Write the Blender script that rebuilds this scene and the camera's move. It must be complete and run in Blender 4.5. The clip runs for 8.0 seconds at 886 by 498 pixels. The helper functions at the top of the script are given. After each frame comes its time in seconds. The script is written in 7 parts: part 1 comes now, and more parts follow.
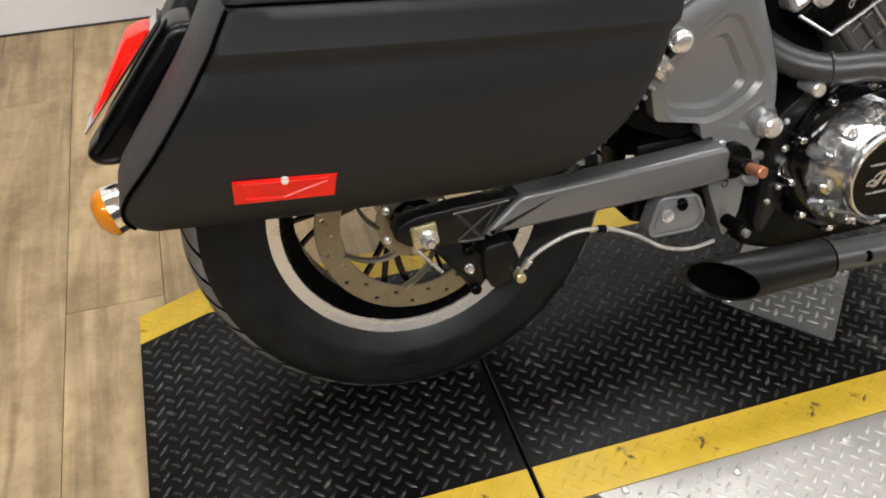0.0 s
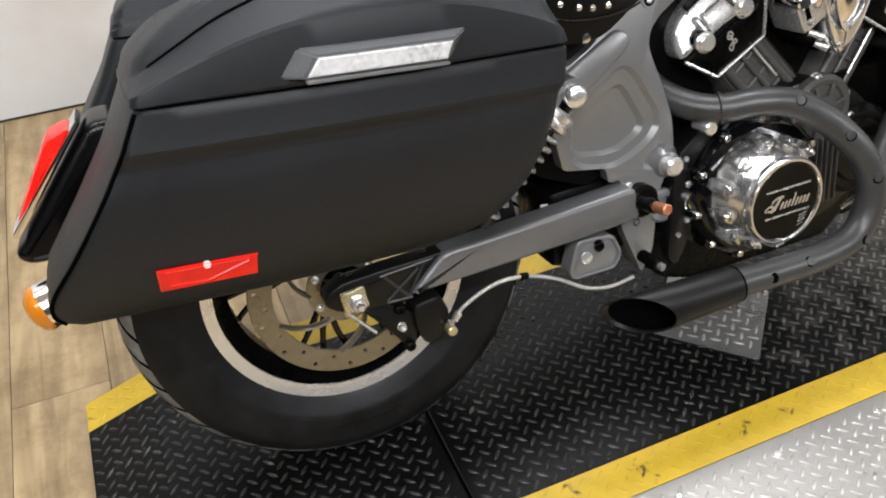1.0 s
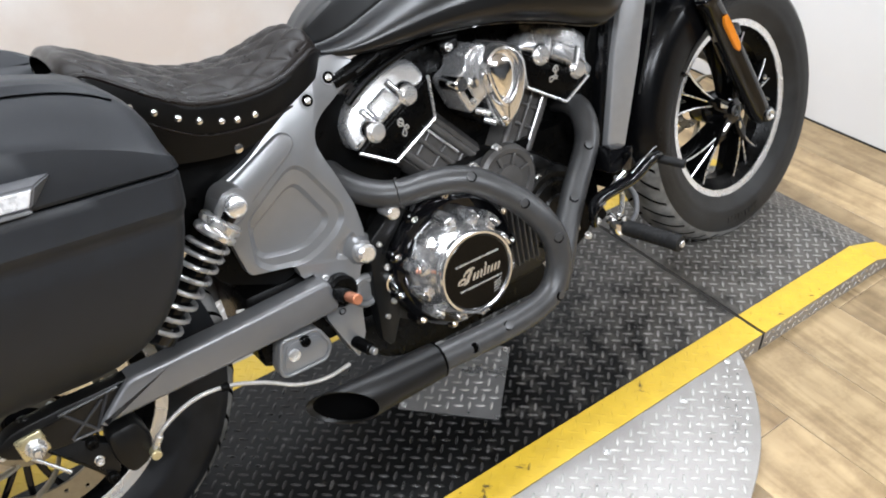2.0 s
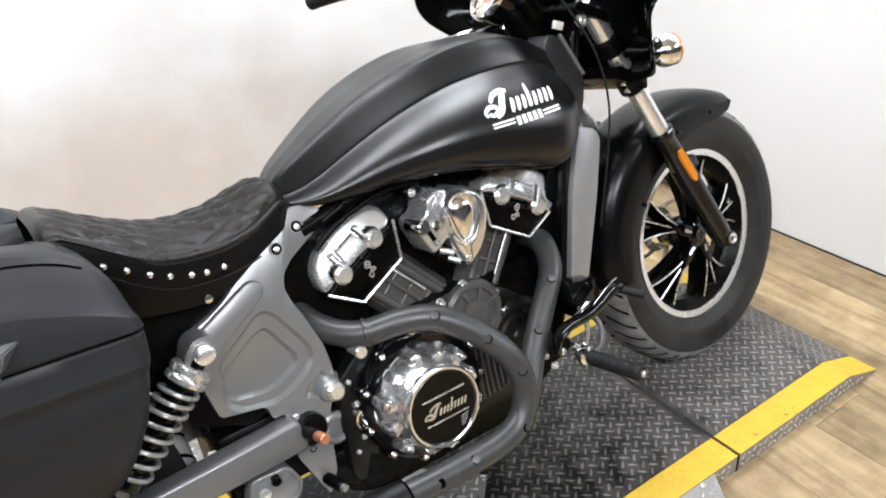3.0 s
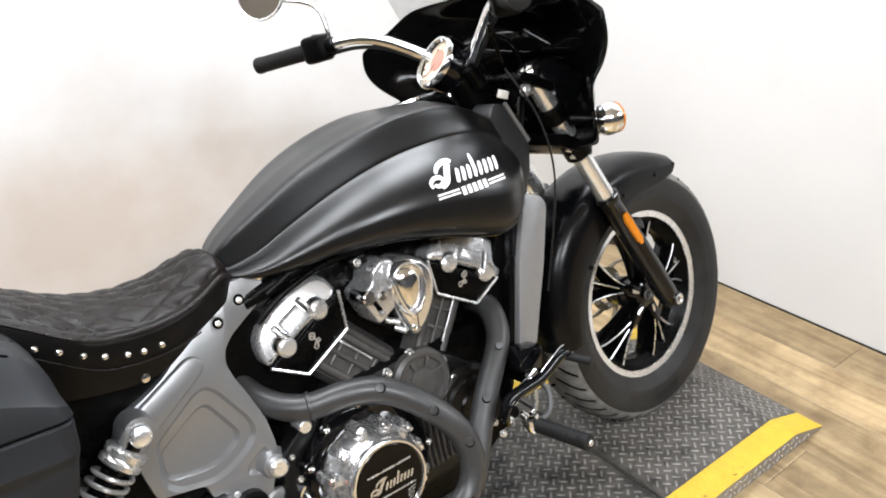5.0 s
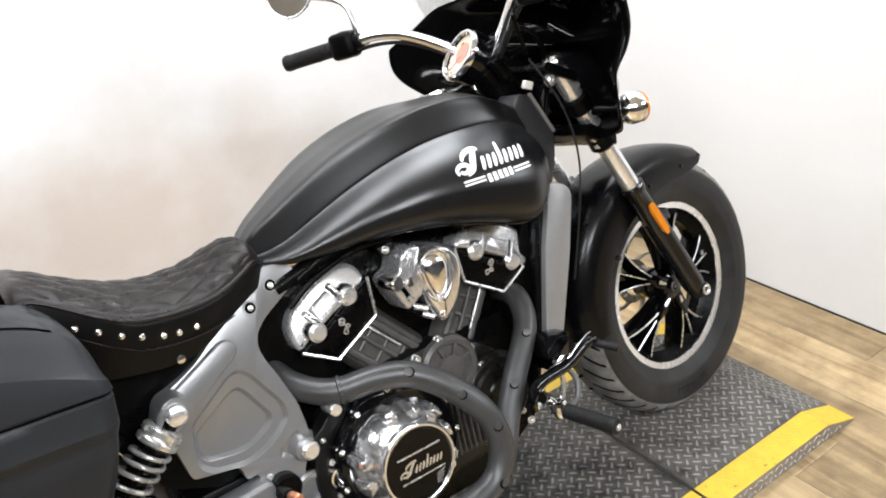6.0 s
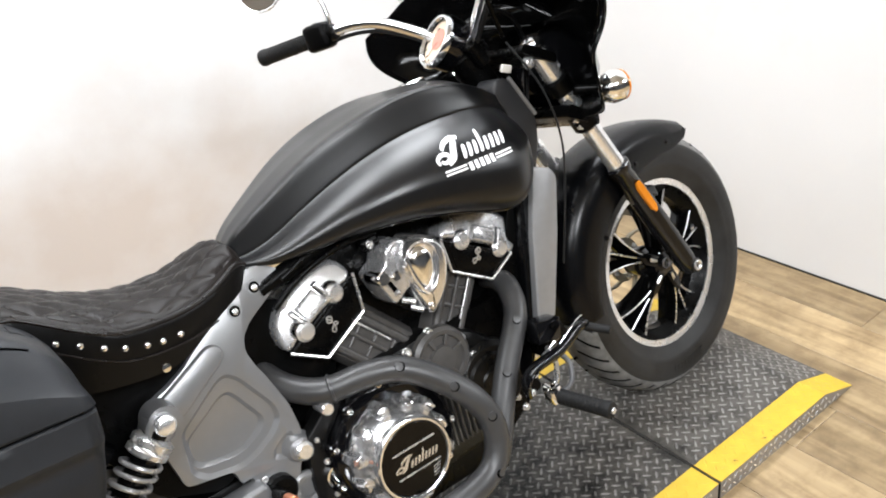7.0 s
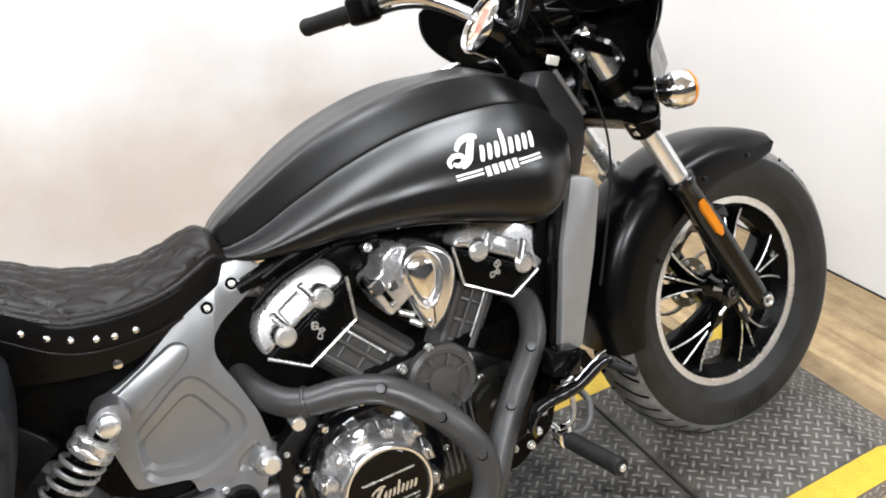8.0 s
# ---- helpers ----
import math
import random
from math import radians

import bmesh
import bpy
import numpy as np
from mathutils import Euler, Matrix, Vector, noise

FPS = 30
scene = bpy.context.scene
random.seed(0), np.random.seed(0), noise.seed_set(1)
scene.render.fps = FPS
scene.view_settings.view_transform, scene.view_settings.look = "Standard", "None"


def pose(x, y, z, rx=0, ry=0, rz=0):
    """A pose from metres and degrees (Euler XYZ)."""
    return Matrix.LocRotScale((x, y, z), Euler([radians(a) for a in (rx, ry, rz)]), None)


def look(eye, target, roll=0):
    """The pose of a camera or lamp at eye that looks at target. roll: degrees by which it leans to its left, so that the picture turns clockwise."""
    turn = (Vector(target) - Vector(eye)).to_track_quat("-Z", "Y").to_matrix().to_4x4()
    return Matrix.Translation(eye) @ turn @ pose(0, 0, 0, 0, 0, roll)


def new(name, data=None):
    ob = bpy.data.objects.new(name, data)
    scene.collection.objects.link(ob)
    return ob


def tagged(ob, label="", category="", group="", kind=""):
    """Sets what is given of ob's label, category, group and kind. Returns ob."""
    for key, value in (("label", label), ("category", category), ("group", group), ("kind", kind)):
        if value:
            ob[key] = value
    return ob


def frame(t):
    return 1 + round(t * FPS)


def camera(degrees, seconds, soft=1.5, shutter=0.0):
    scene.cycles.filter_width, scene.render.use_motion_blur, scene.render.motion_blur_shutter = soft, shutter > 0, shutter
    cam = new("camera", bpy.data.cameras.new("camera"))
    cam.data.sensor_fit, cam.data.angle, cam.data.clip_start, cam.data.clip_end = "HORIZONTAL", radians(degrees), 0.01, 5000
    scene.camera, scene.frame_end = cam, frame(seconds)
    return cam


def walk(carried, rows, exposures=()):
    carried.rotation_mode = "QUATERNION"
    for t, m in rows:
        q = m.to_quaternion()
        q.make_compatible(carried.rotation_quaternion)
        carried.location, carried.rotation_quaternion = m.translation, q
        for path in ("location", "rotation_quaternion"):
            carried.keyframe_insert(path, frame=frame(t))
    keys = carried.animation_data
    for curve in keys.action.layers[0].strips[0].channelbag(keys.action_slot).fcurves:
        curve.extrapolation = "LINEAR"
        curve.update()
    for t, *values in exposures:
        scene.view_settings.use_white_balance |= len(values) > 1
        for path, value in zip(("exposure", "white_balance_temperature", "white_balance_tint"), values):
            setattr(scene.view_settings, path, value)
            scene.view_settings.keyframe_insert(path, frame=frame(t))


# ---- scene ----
cam = camera(56.95, 8.0, soft=1.9)
PATH = [
    (0, (-0.2323, -0.8433, 1.1246), (0.1044, 0.1874, 0.0880), 1.14),
    (0.5, (-0.2382, -0.8458, 1.1225), (0.1125, 0.1994, 0.1054), 1.59),
    (1, (-0.1970, -0.8845, 1.1724), (0.2303, 0.1748, 0.2001), -1.73),
    (1.5, (-0.0922, -0.9444, 1.2198), (0.4497, 0.1110, 0.3019), -2.58),
    (2, (0.0688, -0.9847, 1.2271), (0.7297, 0.0106, 0.3201), -2.61),
    (2.2, (0.1149, -1.0036, 1.2298), (0.8112, 0.0083, 0.3688), -1.69),
    (3.3, (0.1271, -1.0431, 1.3239), (0.8429, 0.0488, 0.5855), -4.48),
    (3.5, (0.1304, -1.0423, 1.3215), (0.8741, 0.0434, 0.6016), -2.95),
    (4, (0.1417, -1.0351, 1.3414), (0.9297, 0.0398, 0.6533), -1.39),
    (4.5, (0.1636, -1.0297, 1.3519), (0.9757, 0.0324, 0.6719), -1.91),
    (4.7, (0.1689, -1.0288, 1.3556), (0.9760, 0.0277, 0.6610), -2.19),
    (6, (0.1404, -1.0644, 1.3213), (0.9026, 0.0396, 0.6503), -4.30),
    (6.5, (0.1393, -1.0591, 1.3161), (0.8821, 0.0377, 0.6123), -4.32),
    (7, (0.1729, -1.0586, 1.3286), (0.9268, 0.0309, 0.6253), -7.24),
    (7.5, (0.3152, -1.0968, 1.2841), (0.9507, 0.0719, 0.5911), -5.56),
    (8, (0.4305, -1.0136, 1.2965), (0.9774, 0.1745, 0.5622), -6.08),
]
walk(cam, [(t, look(eye, target, roll)) for t, eye, target, roll in PATH],
     exposures=[(0, -0.66, 6650, 10), (1.0, -0.53, 6380, 10), (1.5, -0.25, 6100, 10), (2.2, -0.22, 6050, 10), (3.3, -0.22, 6200, 10), (8.0, -0.18, 6300, 10)])

# ---- light ----
world = bpy.data.worlds.new("world")
scene.world = world
world.use_nodes = True
world.node_tree.nodes["Background"].inputs[0].default_value = (0.95, 0.97, 1.0, 1)
world.node_tree.nodes["Background"].inputs[1].default_value = 0.02
LAMP_POWER = 80.0
# unseen; first three placed from glints, the others added to brighten bike and chrome
PANELS = [(1.75, 0.65, 0.78), (0.4, 0.65, 0.60), (-0.95, 0.65, 0.48), (0.6, -3.1, 2.3), (-0.9, -1.9, 1.25), (-2.3, -1.9, 0.7), (4.3, -3.1, 2.1), (7.0, -2.9, 1.4)]
CEILING = 2.85
FLOOR = -0.05

# ---- materials ----


def mat(name, color, rough, metal=0.0, var=0.12, scale=30.0, bump=0.0, bscale=300.0, coat=0.0, rvar=0.08, spec=0.5, tint=None, stretch=(1, 1, 1)):
    """A surface with two scales of variation in colour, gloss and relief."""
    m = bpy.data.materials.new(name)
    m.use_nodes = True
    nt = m.node_tree
    b = nt.nodes["Principled BSDF"]
    co = nt.nodes.new("ShaderNodeTexCoord")
    mp = nt.nodes.new("ShaderNodeMapping")
    mp.inputs["Scale"].default_value = stretch
    nt.links.new(co.outputs["Object"], mp.inputs[0])
    n1 = nt.nodes.new("ShaderNodeTexNoise")
    n1.inputs["Scale"].default_value = scale
    n1.inputs["Detail"].default_value = 4
    n2 = nt.nodes.new("ShaderNodeTexNoise")
    n2.inputs["Scale"].default_value = scale * 0.13
    n2.inputs["Detail"].default_value = 3
    for n in (n1, n2):
        nt.links.new(mp.outputs[0], n.inputs["Vector"])
    mix = nt.nodes.new("ShaderNodeMath")
    mix.operation = "ADD"
    nt.links.new(n1.outputs[0], mix.inputs[0])
    nt.links.new(n2.outputs[0], mix.inputs[1])
    rg = nt.nodes.new("ShaderNodeMapRange")
    rg.inputs[1].default_value, rg.inputs[2].default_value = 0.65, 1.35
    nt.links.new(mix.outputs[0], rg.inputs[0])
    cm = nt.nodes.new("ShaderNodeMix")
    cm.data_type = "RGBA"
    dark = [c * (1 - var) for c in color]
    light = [min(1, c * (1 + var)) for c in (tint or color)]
    cm.inputs[6].default_value, cm.inputs[7].default_value = (*dark, 1), (*light, 1)
    nt.links.new(rg.outputs[0], cm.inputs[0])
    nt.links.new(cm.outputs[2], b.inputs["Base Color"])
    rr = nt.nodes.new("ShaderNodeMapRange")
    rr.inputs[3].default_value, rr.inputs[4].default_value = max(0.02, rough - rvar), min(1, rough + rvar)
    nt.links.new(rg.outputs[0], rr.inputs[0])
    nt.links.new(rr.outputs[0], b.inputs["Roughness"])
    b.inputs["Metallic"].default_value = metal
    b.inputs["Specular IOR Level"].default_value = spec
    b.inputs["Coat Weight"].default_value = coat
    b.inputs["Coat Roughness"].default_value = 0.05
    if bump:
        n3 = nt.nodes.new("ShaderNodeTexNoise")
        n3.inputs["Scale"].default_value = bscale
        n3.inputs["Detail"].default_value = 3
        nt.links.new(mp.outputs[0], n3.inputs["Vector"])
        bp = nt.nodes.new("ShaderNodeBump")
        bp.inputs["Strength"].default_value = bump
        bp.inputs["Distance"].default_value = 0.001
        nt.links.new(n3.outputs[0], bp.inputs["Height"])
        nt.links.new(bp.outputs[0], b.inputs["Normal"])
    return m


def wood_mat():
    """Pale rustic vinyl plank: long grain, darker streaks, each plank its own tone."""
    m = mat("oak_plank", (0.341, 0.250, 0.136), 0.34, var=0.14, scale=9, bump=0.15, bscale=90, rvar=0.06, stretch=(1, 0.12, 1))
    nt = m.node_tree
    b = nt.nodes["Principled BSDF"]
    base = b.inputs["Base Color"].links[0].from_socket
    info = nt.nodes.new("ShaderNodeObjectInfo")
    co = nt.nodes.new("ShaderNodeTexCoord")
    off = nt.nodes.new("ShaderNodeVectorMath")
    off.operation = "ADD"
    sc = nt.nodes.new("ShaderNodeVectorMath")
    sc.operation = "SCALE"
    sc.inputs[3].default_value = 9.0
    cb = nt.nodes.new("ShaderNodeCombineXYZ")
    for i in range(3):
        nt.links.new(info.outputs["Random"], cb.inputs[i])
    nt.links.new(cb.outputs[0], sc.inputs[0])
    nt.links.new(co.outputs["Object"], off.inputs[0])
    nt.links.new(sc.outputs[0], off.inputs[1])
    mp = nt.nodes.new("ShaderNodeMapping")
    mp.inputs["Scale"].default_value = (16, 1.5, 1)
    nt.links.new(off.outputs[0], mp.inputs[0])
    streak = nt.nodes.new("ShaderNodeTexNoise")
    streak.inputs["Scale"].default_value = 1.0
    streak.inputs["Detail"].default_value = 6
    streak.inputs["Distortion"].default_value = 1.6
    nt.links.new(mp.outputs[0], streak.inputs["Vector"])
    ramp = nt.nodes.new("ShaderNodeValToRGB")
    ramp.color_ramp.elements[0].position, ramp.color_ramp.elements[0].color = 0.30, (0.56, 0.52, 0.48, 1)
    ramp.color_ramp.elements[1].position, ramp.color_ramp.elements[1].color = 0.62, (1.08, 1.08, 1.09, 1)
    nt.links.new(streak.outputs[0], ramp.inputs[0])
    mul = nt.nodes.new("ShaderNodeMix")
    mul.data_type, mul.blend_type = "RGBA", "MULTIPLY"
    mul.inputs[0].default_value = 1.0
    nt.links.new(base, mul.inputs[6])
    nt.links.new(ramp.outputs[0], mul.inputs[7])
    blotch = nt.nodes.new("ShaderNodeTexNoise")
    blotch.inputs["Scale"].default_value = 9
    blotch.inputs["Detail"].default_value = 7
    blotch.inputs["Roughness"].default_value = 0.7
    nt.links.new(off.outputs[0], blotch.inputs["Vector"])
    br = nt.nodes.new("ShaderNodeValToRGB")
    br.color_ramp.elements[0].position, br.color_ramp.elements[0].color = 0.36, (0.62, 0.57, 0.50, 1)
    br.color_ramp.elements[1].position, br.color_ramp.elements[1].color = 0.56, (1.1, 1.1, 1.08, 1)
    nt.links.new(blotch.outputs[0], br.inputs[0])
    mul2 = nt.nodes.new("ShaderNodeMix")
    mul2.data_type, mul2.blend_type = "RGBA", "MULTIPLY"
    mul2.inputs[0].default_value = 0.75
    nt.links.new(mul.outputs[2], mul2.inputs[6])
    nt.links.new(br.outputs[0], mul2.inputs[7])
    tone = nt.nodes.new("ShaderNodeMapRange")
    tone.inputs[3].default_value, tone.inputs[4].default_value = 0.78, 1.20
    nt.links.new(info.outputs["Random"], tone.inputs[0])
    hsv = nt.nodes.new("ShaderNodeHueSaturation")
    nt.links.new(tone.outputs[0], hsv.inputs["Value"])
    nt.links.new(mul2.outputs[2], hsv.inputs["Color"])
    nt.links.new(hsv.outputs[0], b.inputs["Base Color"])
    return m


def worn_mat(name, paint, under, rough, amount, spec=0.4, pale_front=0.0):
    """Painted tread plate, rubbed through to the metal or dirt below in patches; on the black plate more of the under
    colour shows towards +x.
    """
    m = mat(name, paint, rough, var=0.15, scale=25, bump=0.25, bscale=500, rvar=0.1)
    nt = m.node_tree
    b = nt.nodes["Principled BSDF"]
    base = b.inputs["Base Color"].links[0].from_socket
    co = nt.nodes.new("ShaderNodeTexCoord")
    n = nt.nodes.new("ShaderNodeTexNoise")
    n.inputs["Scale"].default_value = 14
    n.inputs["Detail"].default_value = 8
    n.inputs["Roughness"].default_value = 0.72
    nt.links.new(co.outputs["Object"], n.inputs["Vector"])
    r = nt.nodes.new("ShaderNodeMapRange")
    r.inputs[1].default_value, r.inputs[2].default_value = 1 - amount, 1 - amount + (0.30 if pale_front else 0.06)
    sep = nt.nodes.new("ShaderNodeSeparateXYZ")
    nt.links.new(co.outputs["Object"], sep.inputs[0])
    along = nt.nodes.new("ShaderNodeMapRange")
    along.inputs[1].default_value, along.inputs[2].default_value, along.inputs[4].default_value = 0.70, 1.45, pale_front
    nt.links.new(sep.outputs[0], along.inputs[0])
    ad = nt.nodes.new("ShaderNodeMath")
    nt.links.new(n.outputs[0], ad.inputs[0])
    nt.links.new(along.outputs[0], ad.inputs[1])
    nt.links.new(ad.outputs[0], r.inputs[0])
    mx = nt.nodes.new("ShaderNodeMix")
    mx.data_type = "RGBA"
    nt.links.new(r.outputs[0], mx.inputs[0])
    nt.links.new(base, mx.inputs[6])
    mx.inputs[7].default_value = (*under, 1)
    nt.links.new(mx.outputs[2], b.inputs["Base Color"])
    b.inputs["Specular IOR Level"].default_value = spec
    return m


def clear_mat(name, color, rough=0.03, ior=1.45):
    m = bpy.data.materials.new(name)
    m.use_nodes = True
    b = m.node_tree.nodes["Principled BSDF"]
    b.inputs["Base Color"].default_value = (*color, 1)
    b.inputs["Roughness"].default_value = rough
    b.inputs["Transmission Weight"].default_value = 1.0
    b.inputs["IOR"].default_value = ior
    return m


SATIN_BLACK = mat("satin_black_paint", (0.0020, 0.0021, 0.0025), 0.26, var=0.1, scale=60, rvar=0.02, spec=0.22)
TANK_BLACK = mat("satin_black_tank_paint", (0.0025, 0.0026, 0.003), 0.31, var=0.1, scale=60, rvar=0.02, spec=0.48)
HEAD_CHROME = mat("cast_chrome", (0.62, 0.62, 0.625), 0.25, metal=0.78, var=0.06, scale=70, rvar=0.05, bump=0.10, bscale=200)
BAG_BLACK = mat("matte_black_vinyl", (0.0095, 0.0108, 0.0132), 0.46, var=0.12, scale=80, bump=0.18, bscale=1400, rvar=0.04, spec=0.30)
GLOSS_BLACK = mat("gloss_black_paint", (0.003, 0.003, 0.0035), 0.07, var=0.1, coat=0.1, rvar=0.02, spec=0.35)
ENGINE_BLACK = mat("engine_black_coat", (0.0016, 0.0016, 0.0016), 0.30, spec=0.09, var=0.2, scale=70, bump=0.2, bscale=700, rvar=0.08)
MUFFLER_BLACK = mat("matte_black_muffler", (0.004, 0.004, 0.004), 0.42, var=0.15, scale=40, bump=0.12, bscale=800, rvar=0.06, spec=0.27)
PIPE_BLACK = mat("ceramic_black_pipe", (0.034, 0.034, 0.0345), 0.38, var=0.15, scale=40, bump=0.12, bscale=800, rvar=0.06)
CAST_GREY = mat("grey_cast_paint", (0.235, 0.237, 0.242), 0.31, metal=0.55, var=0.03, scale=50, bump=0.08, bscale=900, rvar=0.012)
ARM_GREY = mat("dark_grey_arm_paint", (0.165, 0.166, 0.17), 0.36, metal=0.5, var=0.03, scale=50, rvar=0.012)
PANEL_GREY = mat("grey_panel_paint", (0.27, 0.271, 0.275), 0.40, metal=0.4, var=0.08, scale=50, bump=0.1, bscale=900, rvar=0.05)
COVER_CHROME = mat("polished_cover_chrome", (0.88, 0.88, 0.885), 0.15, metal=0.93, var=0.05, scale=70, rvar=0.04, bump=0.06, bscale=150)
CHROME = mat("chrome", (0.92, 0.92, 0.925), 0.12, metal=1.0, var=0.05, scale=40, rvar=0.03)
SPRING_GREY = mat("silver_spring_paint", (0.40, 0.40, 0.40), 0.3, metal=0.6, var=0.06, scale=60)
STEEL = mat("machined_steel", (0.70, 0.70, 0.695), 0.28, metal=0.85, var=0.06, scale=60, rvar=0.03)
RIM_SILVER = mat("rim_silver", (0.88, 0.88, 0.88), 0.27, metal=0.85, var=0.03, scale=12, rvar=0.02)
LINER_BLACK = mat("black_liner", (0.002, 0.002, 0.002), 0.10, var=0.2, scale=60, spec=0.2)
DISC_STEEL = mat("brake_disc_steel", (0.27, 0.24, 0.18), 0.32, metal=0.85, var=0.15, scale=90, bump=0.1, bscale=900)
RUBBER = mat("tyre_rubber", (0.0028, 0.0032, 0.0042), 0.42, var=0.3, scale=30, bump=0.3, bscale=600, rvar=0.1, spec=0.22, tint=(0.0062, 0.0066, 0.0075))
# front tyre: some dust, and the light falling on it put into the colour
DUST_LIT_RUBBER = mat("dusty_lit_sidewall_rubber", (0.0082, 0.0082, 0.0081), 0.46, var=0.3, scale=24, bump=0.3, bscale=600, rvar=0.1, spec=0.3, tint=(0.0195, 0.0193, 0.0188))
DUSTY_RUBBER = mat("dusty_tread_rubber", (0.095, 0.094, 0.091), 0.5, var=0.3, scale=40, bump=0.4, bscale=500, rvar=0.1, spec=0.3, tint=(0.19, 0.187, 0.18))
# darker leather for the skirt, shade below the seat edge as colour
SKIRT_LEATHER = mat("shaded_black_leather", (0.003, 0.0028, 0.0027), 0.34, spec=0.16, var=0.2, scale=60, bump=0.3, bscale=500, rvar=0.08)
GRIP_RUBBER = mat("grip_rubber", (0.008, 0.008, 0.008), 0.6, spec=0.25, var=0.2, scale=90, bump=0.3, bscale=500)
LEATHER = mat("black_leather", (0.0055, 0.0036, 0.0026), 0.30, spec=0.19, var=0.25, scale=60, bump=0.5, bscale=420, rvar=0.1)
RED_LENS = mat("red_reflector", (0.80, 0.014, 0.008), 0.22, var=0.2, scale=35, coat=0.15, bump=0.2, bscale=260, spec=0.25)
AMBER_LENS = mat("amber_lens", (0.62, 0.20, 0.008), 0.15, var=0.12, scale=60, coat=0.7, bump=0.4, bscale=350)
PRISM_WHITE = mat("silver_reflector", (0.62, 0.62, 0.63), 0.3, metal=0.2, var=0.25, scale=160, bump=0.9, bscale=260)
COPPER = mat("copper_plug", (0.72, 0.30, 0.17), 0.35, metal=0.9, var=0.15, scale=100)
ZINC = mat("yellow_zinc", (0.62, 0.55, 0.33), 0.3, metal=0.8, var=0.2, scale=90)
BRAIDED = mat("braided_hose", (0.48, 0.47, 0.45), 0.33, metal=0.6, var=0.25, scale=300, bump=0.6, bscale=1500)
WHITE_DECAL = mat("white_decal", (0.78, 0.78, 0.78), 0.4, var=0.06, scale=60)
DIAL_FACE = mat("dial_face", (0.70, 0.58, 0.44), 0.5, var=0.15, scale=30)
DIAL_RED = mat("dial_red", (0.50, 0.24, 0.18), 0.5, var=0.1, scale=60)
LABEL_WHITE = mat("paper_label", (0.62, 0.6, 0.55), 0.6, var=0.15, scale=200)
SWITCH_RED = mat("red_switch", (0.6, 0.02, 0.02), 0.35, var=0.1, scale=80)
SMOKE = clear_mat("clear_windscreen", (0.93, 0.94, 0.95))
# near black: shade of holes, grooves and gaps as colour; also dark seams
DARK_HOLE = mat("hole_shade_and_seam_dark", (0.001, 0.001, 0.001), 0.85, var=0.3, scale=60, spec=0.02)
WALL_PAINT = mat("white_wall_paint", (0.70, 0.695, 0.69), 0.62, var=0.035, scale=3.0, bump=0.15, bscale=160, rvar=0.08)
CARRIER_BLACK = mat("cast_black_paint", (0.004, 0.004, 0.004), 0.33, var=0.2, scale=60, bump=0.2, bscale=700, spec=0.28)
NECK_BLACK = mat("satin_charcoal_paint", (0.020, 0.020, 0.021), 0.34, var=0.12, scale=80, bump=0.1, bscale=1200, spec=0.45)
LATCH_GREY = mat("grey_black_plastic", (0.085, 0.086, 0.09), 0.42, var=0.12, scale=80, bump=0.15, bscale=1200)
# brown light on the cylinders put into a paler, warmer black
CYLINDER_BLACK = mat("brown_lit_black", (0.058, 0.055, 0.052), 0.34, var=0.2, scale=60, bump=0.2, bscale=700, spec=0.45)
# walls out of view, coloured dark for what the bike reflects
SLATE_WALL = mat("dark_grey_unseen_wall", (0.030, 0.033, 0.038), 0.6, var=0.2, scale=3, bump=0.1, bscale=160)
BROWN_WALL = mat("dark_unseen_wall", (0.030, 0.026, 0.023), 0.6, var=0.2, scale=3, bump=0.1, bscale=160)
CEIL_PAINT = mat("ceiling_paint", (0.60, 0.60, 0.60), 0.8, var=0.03, scale=4)
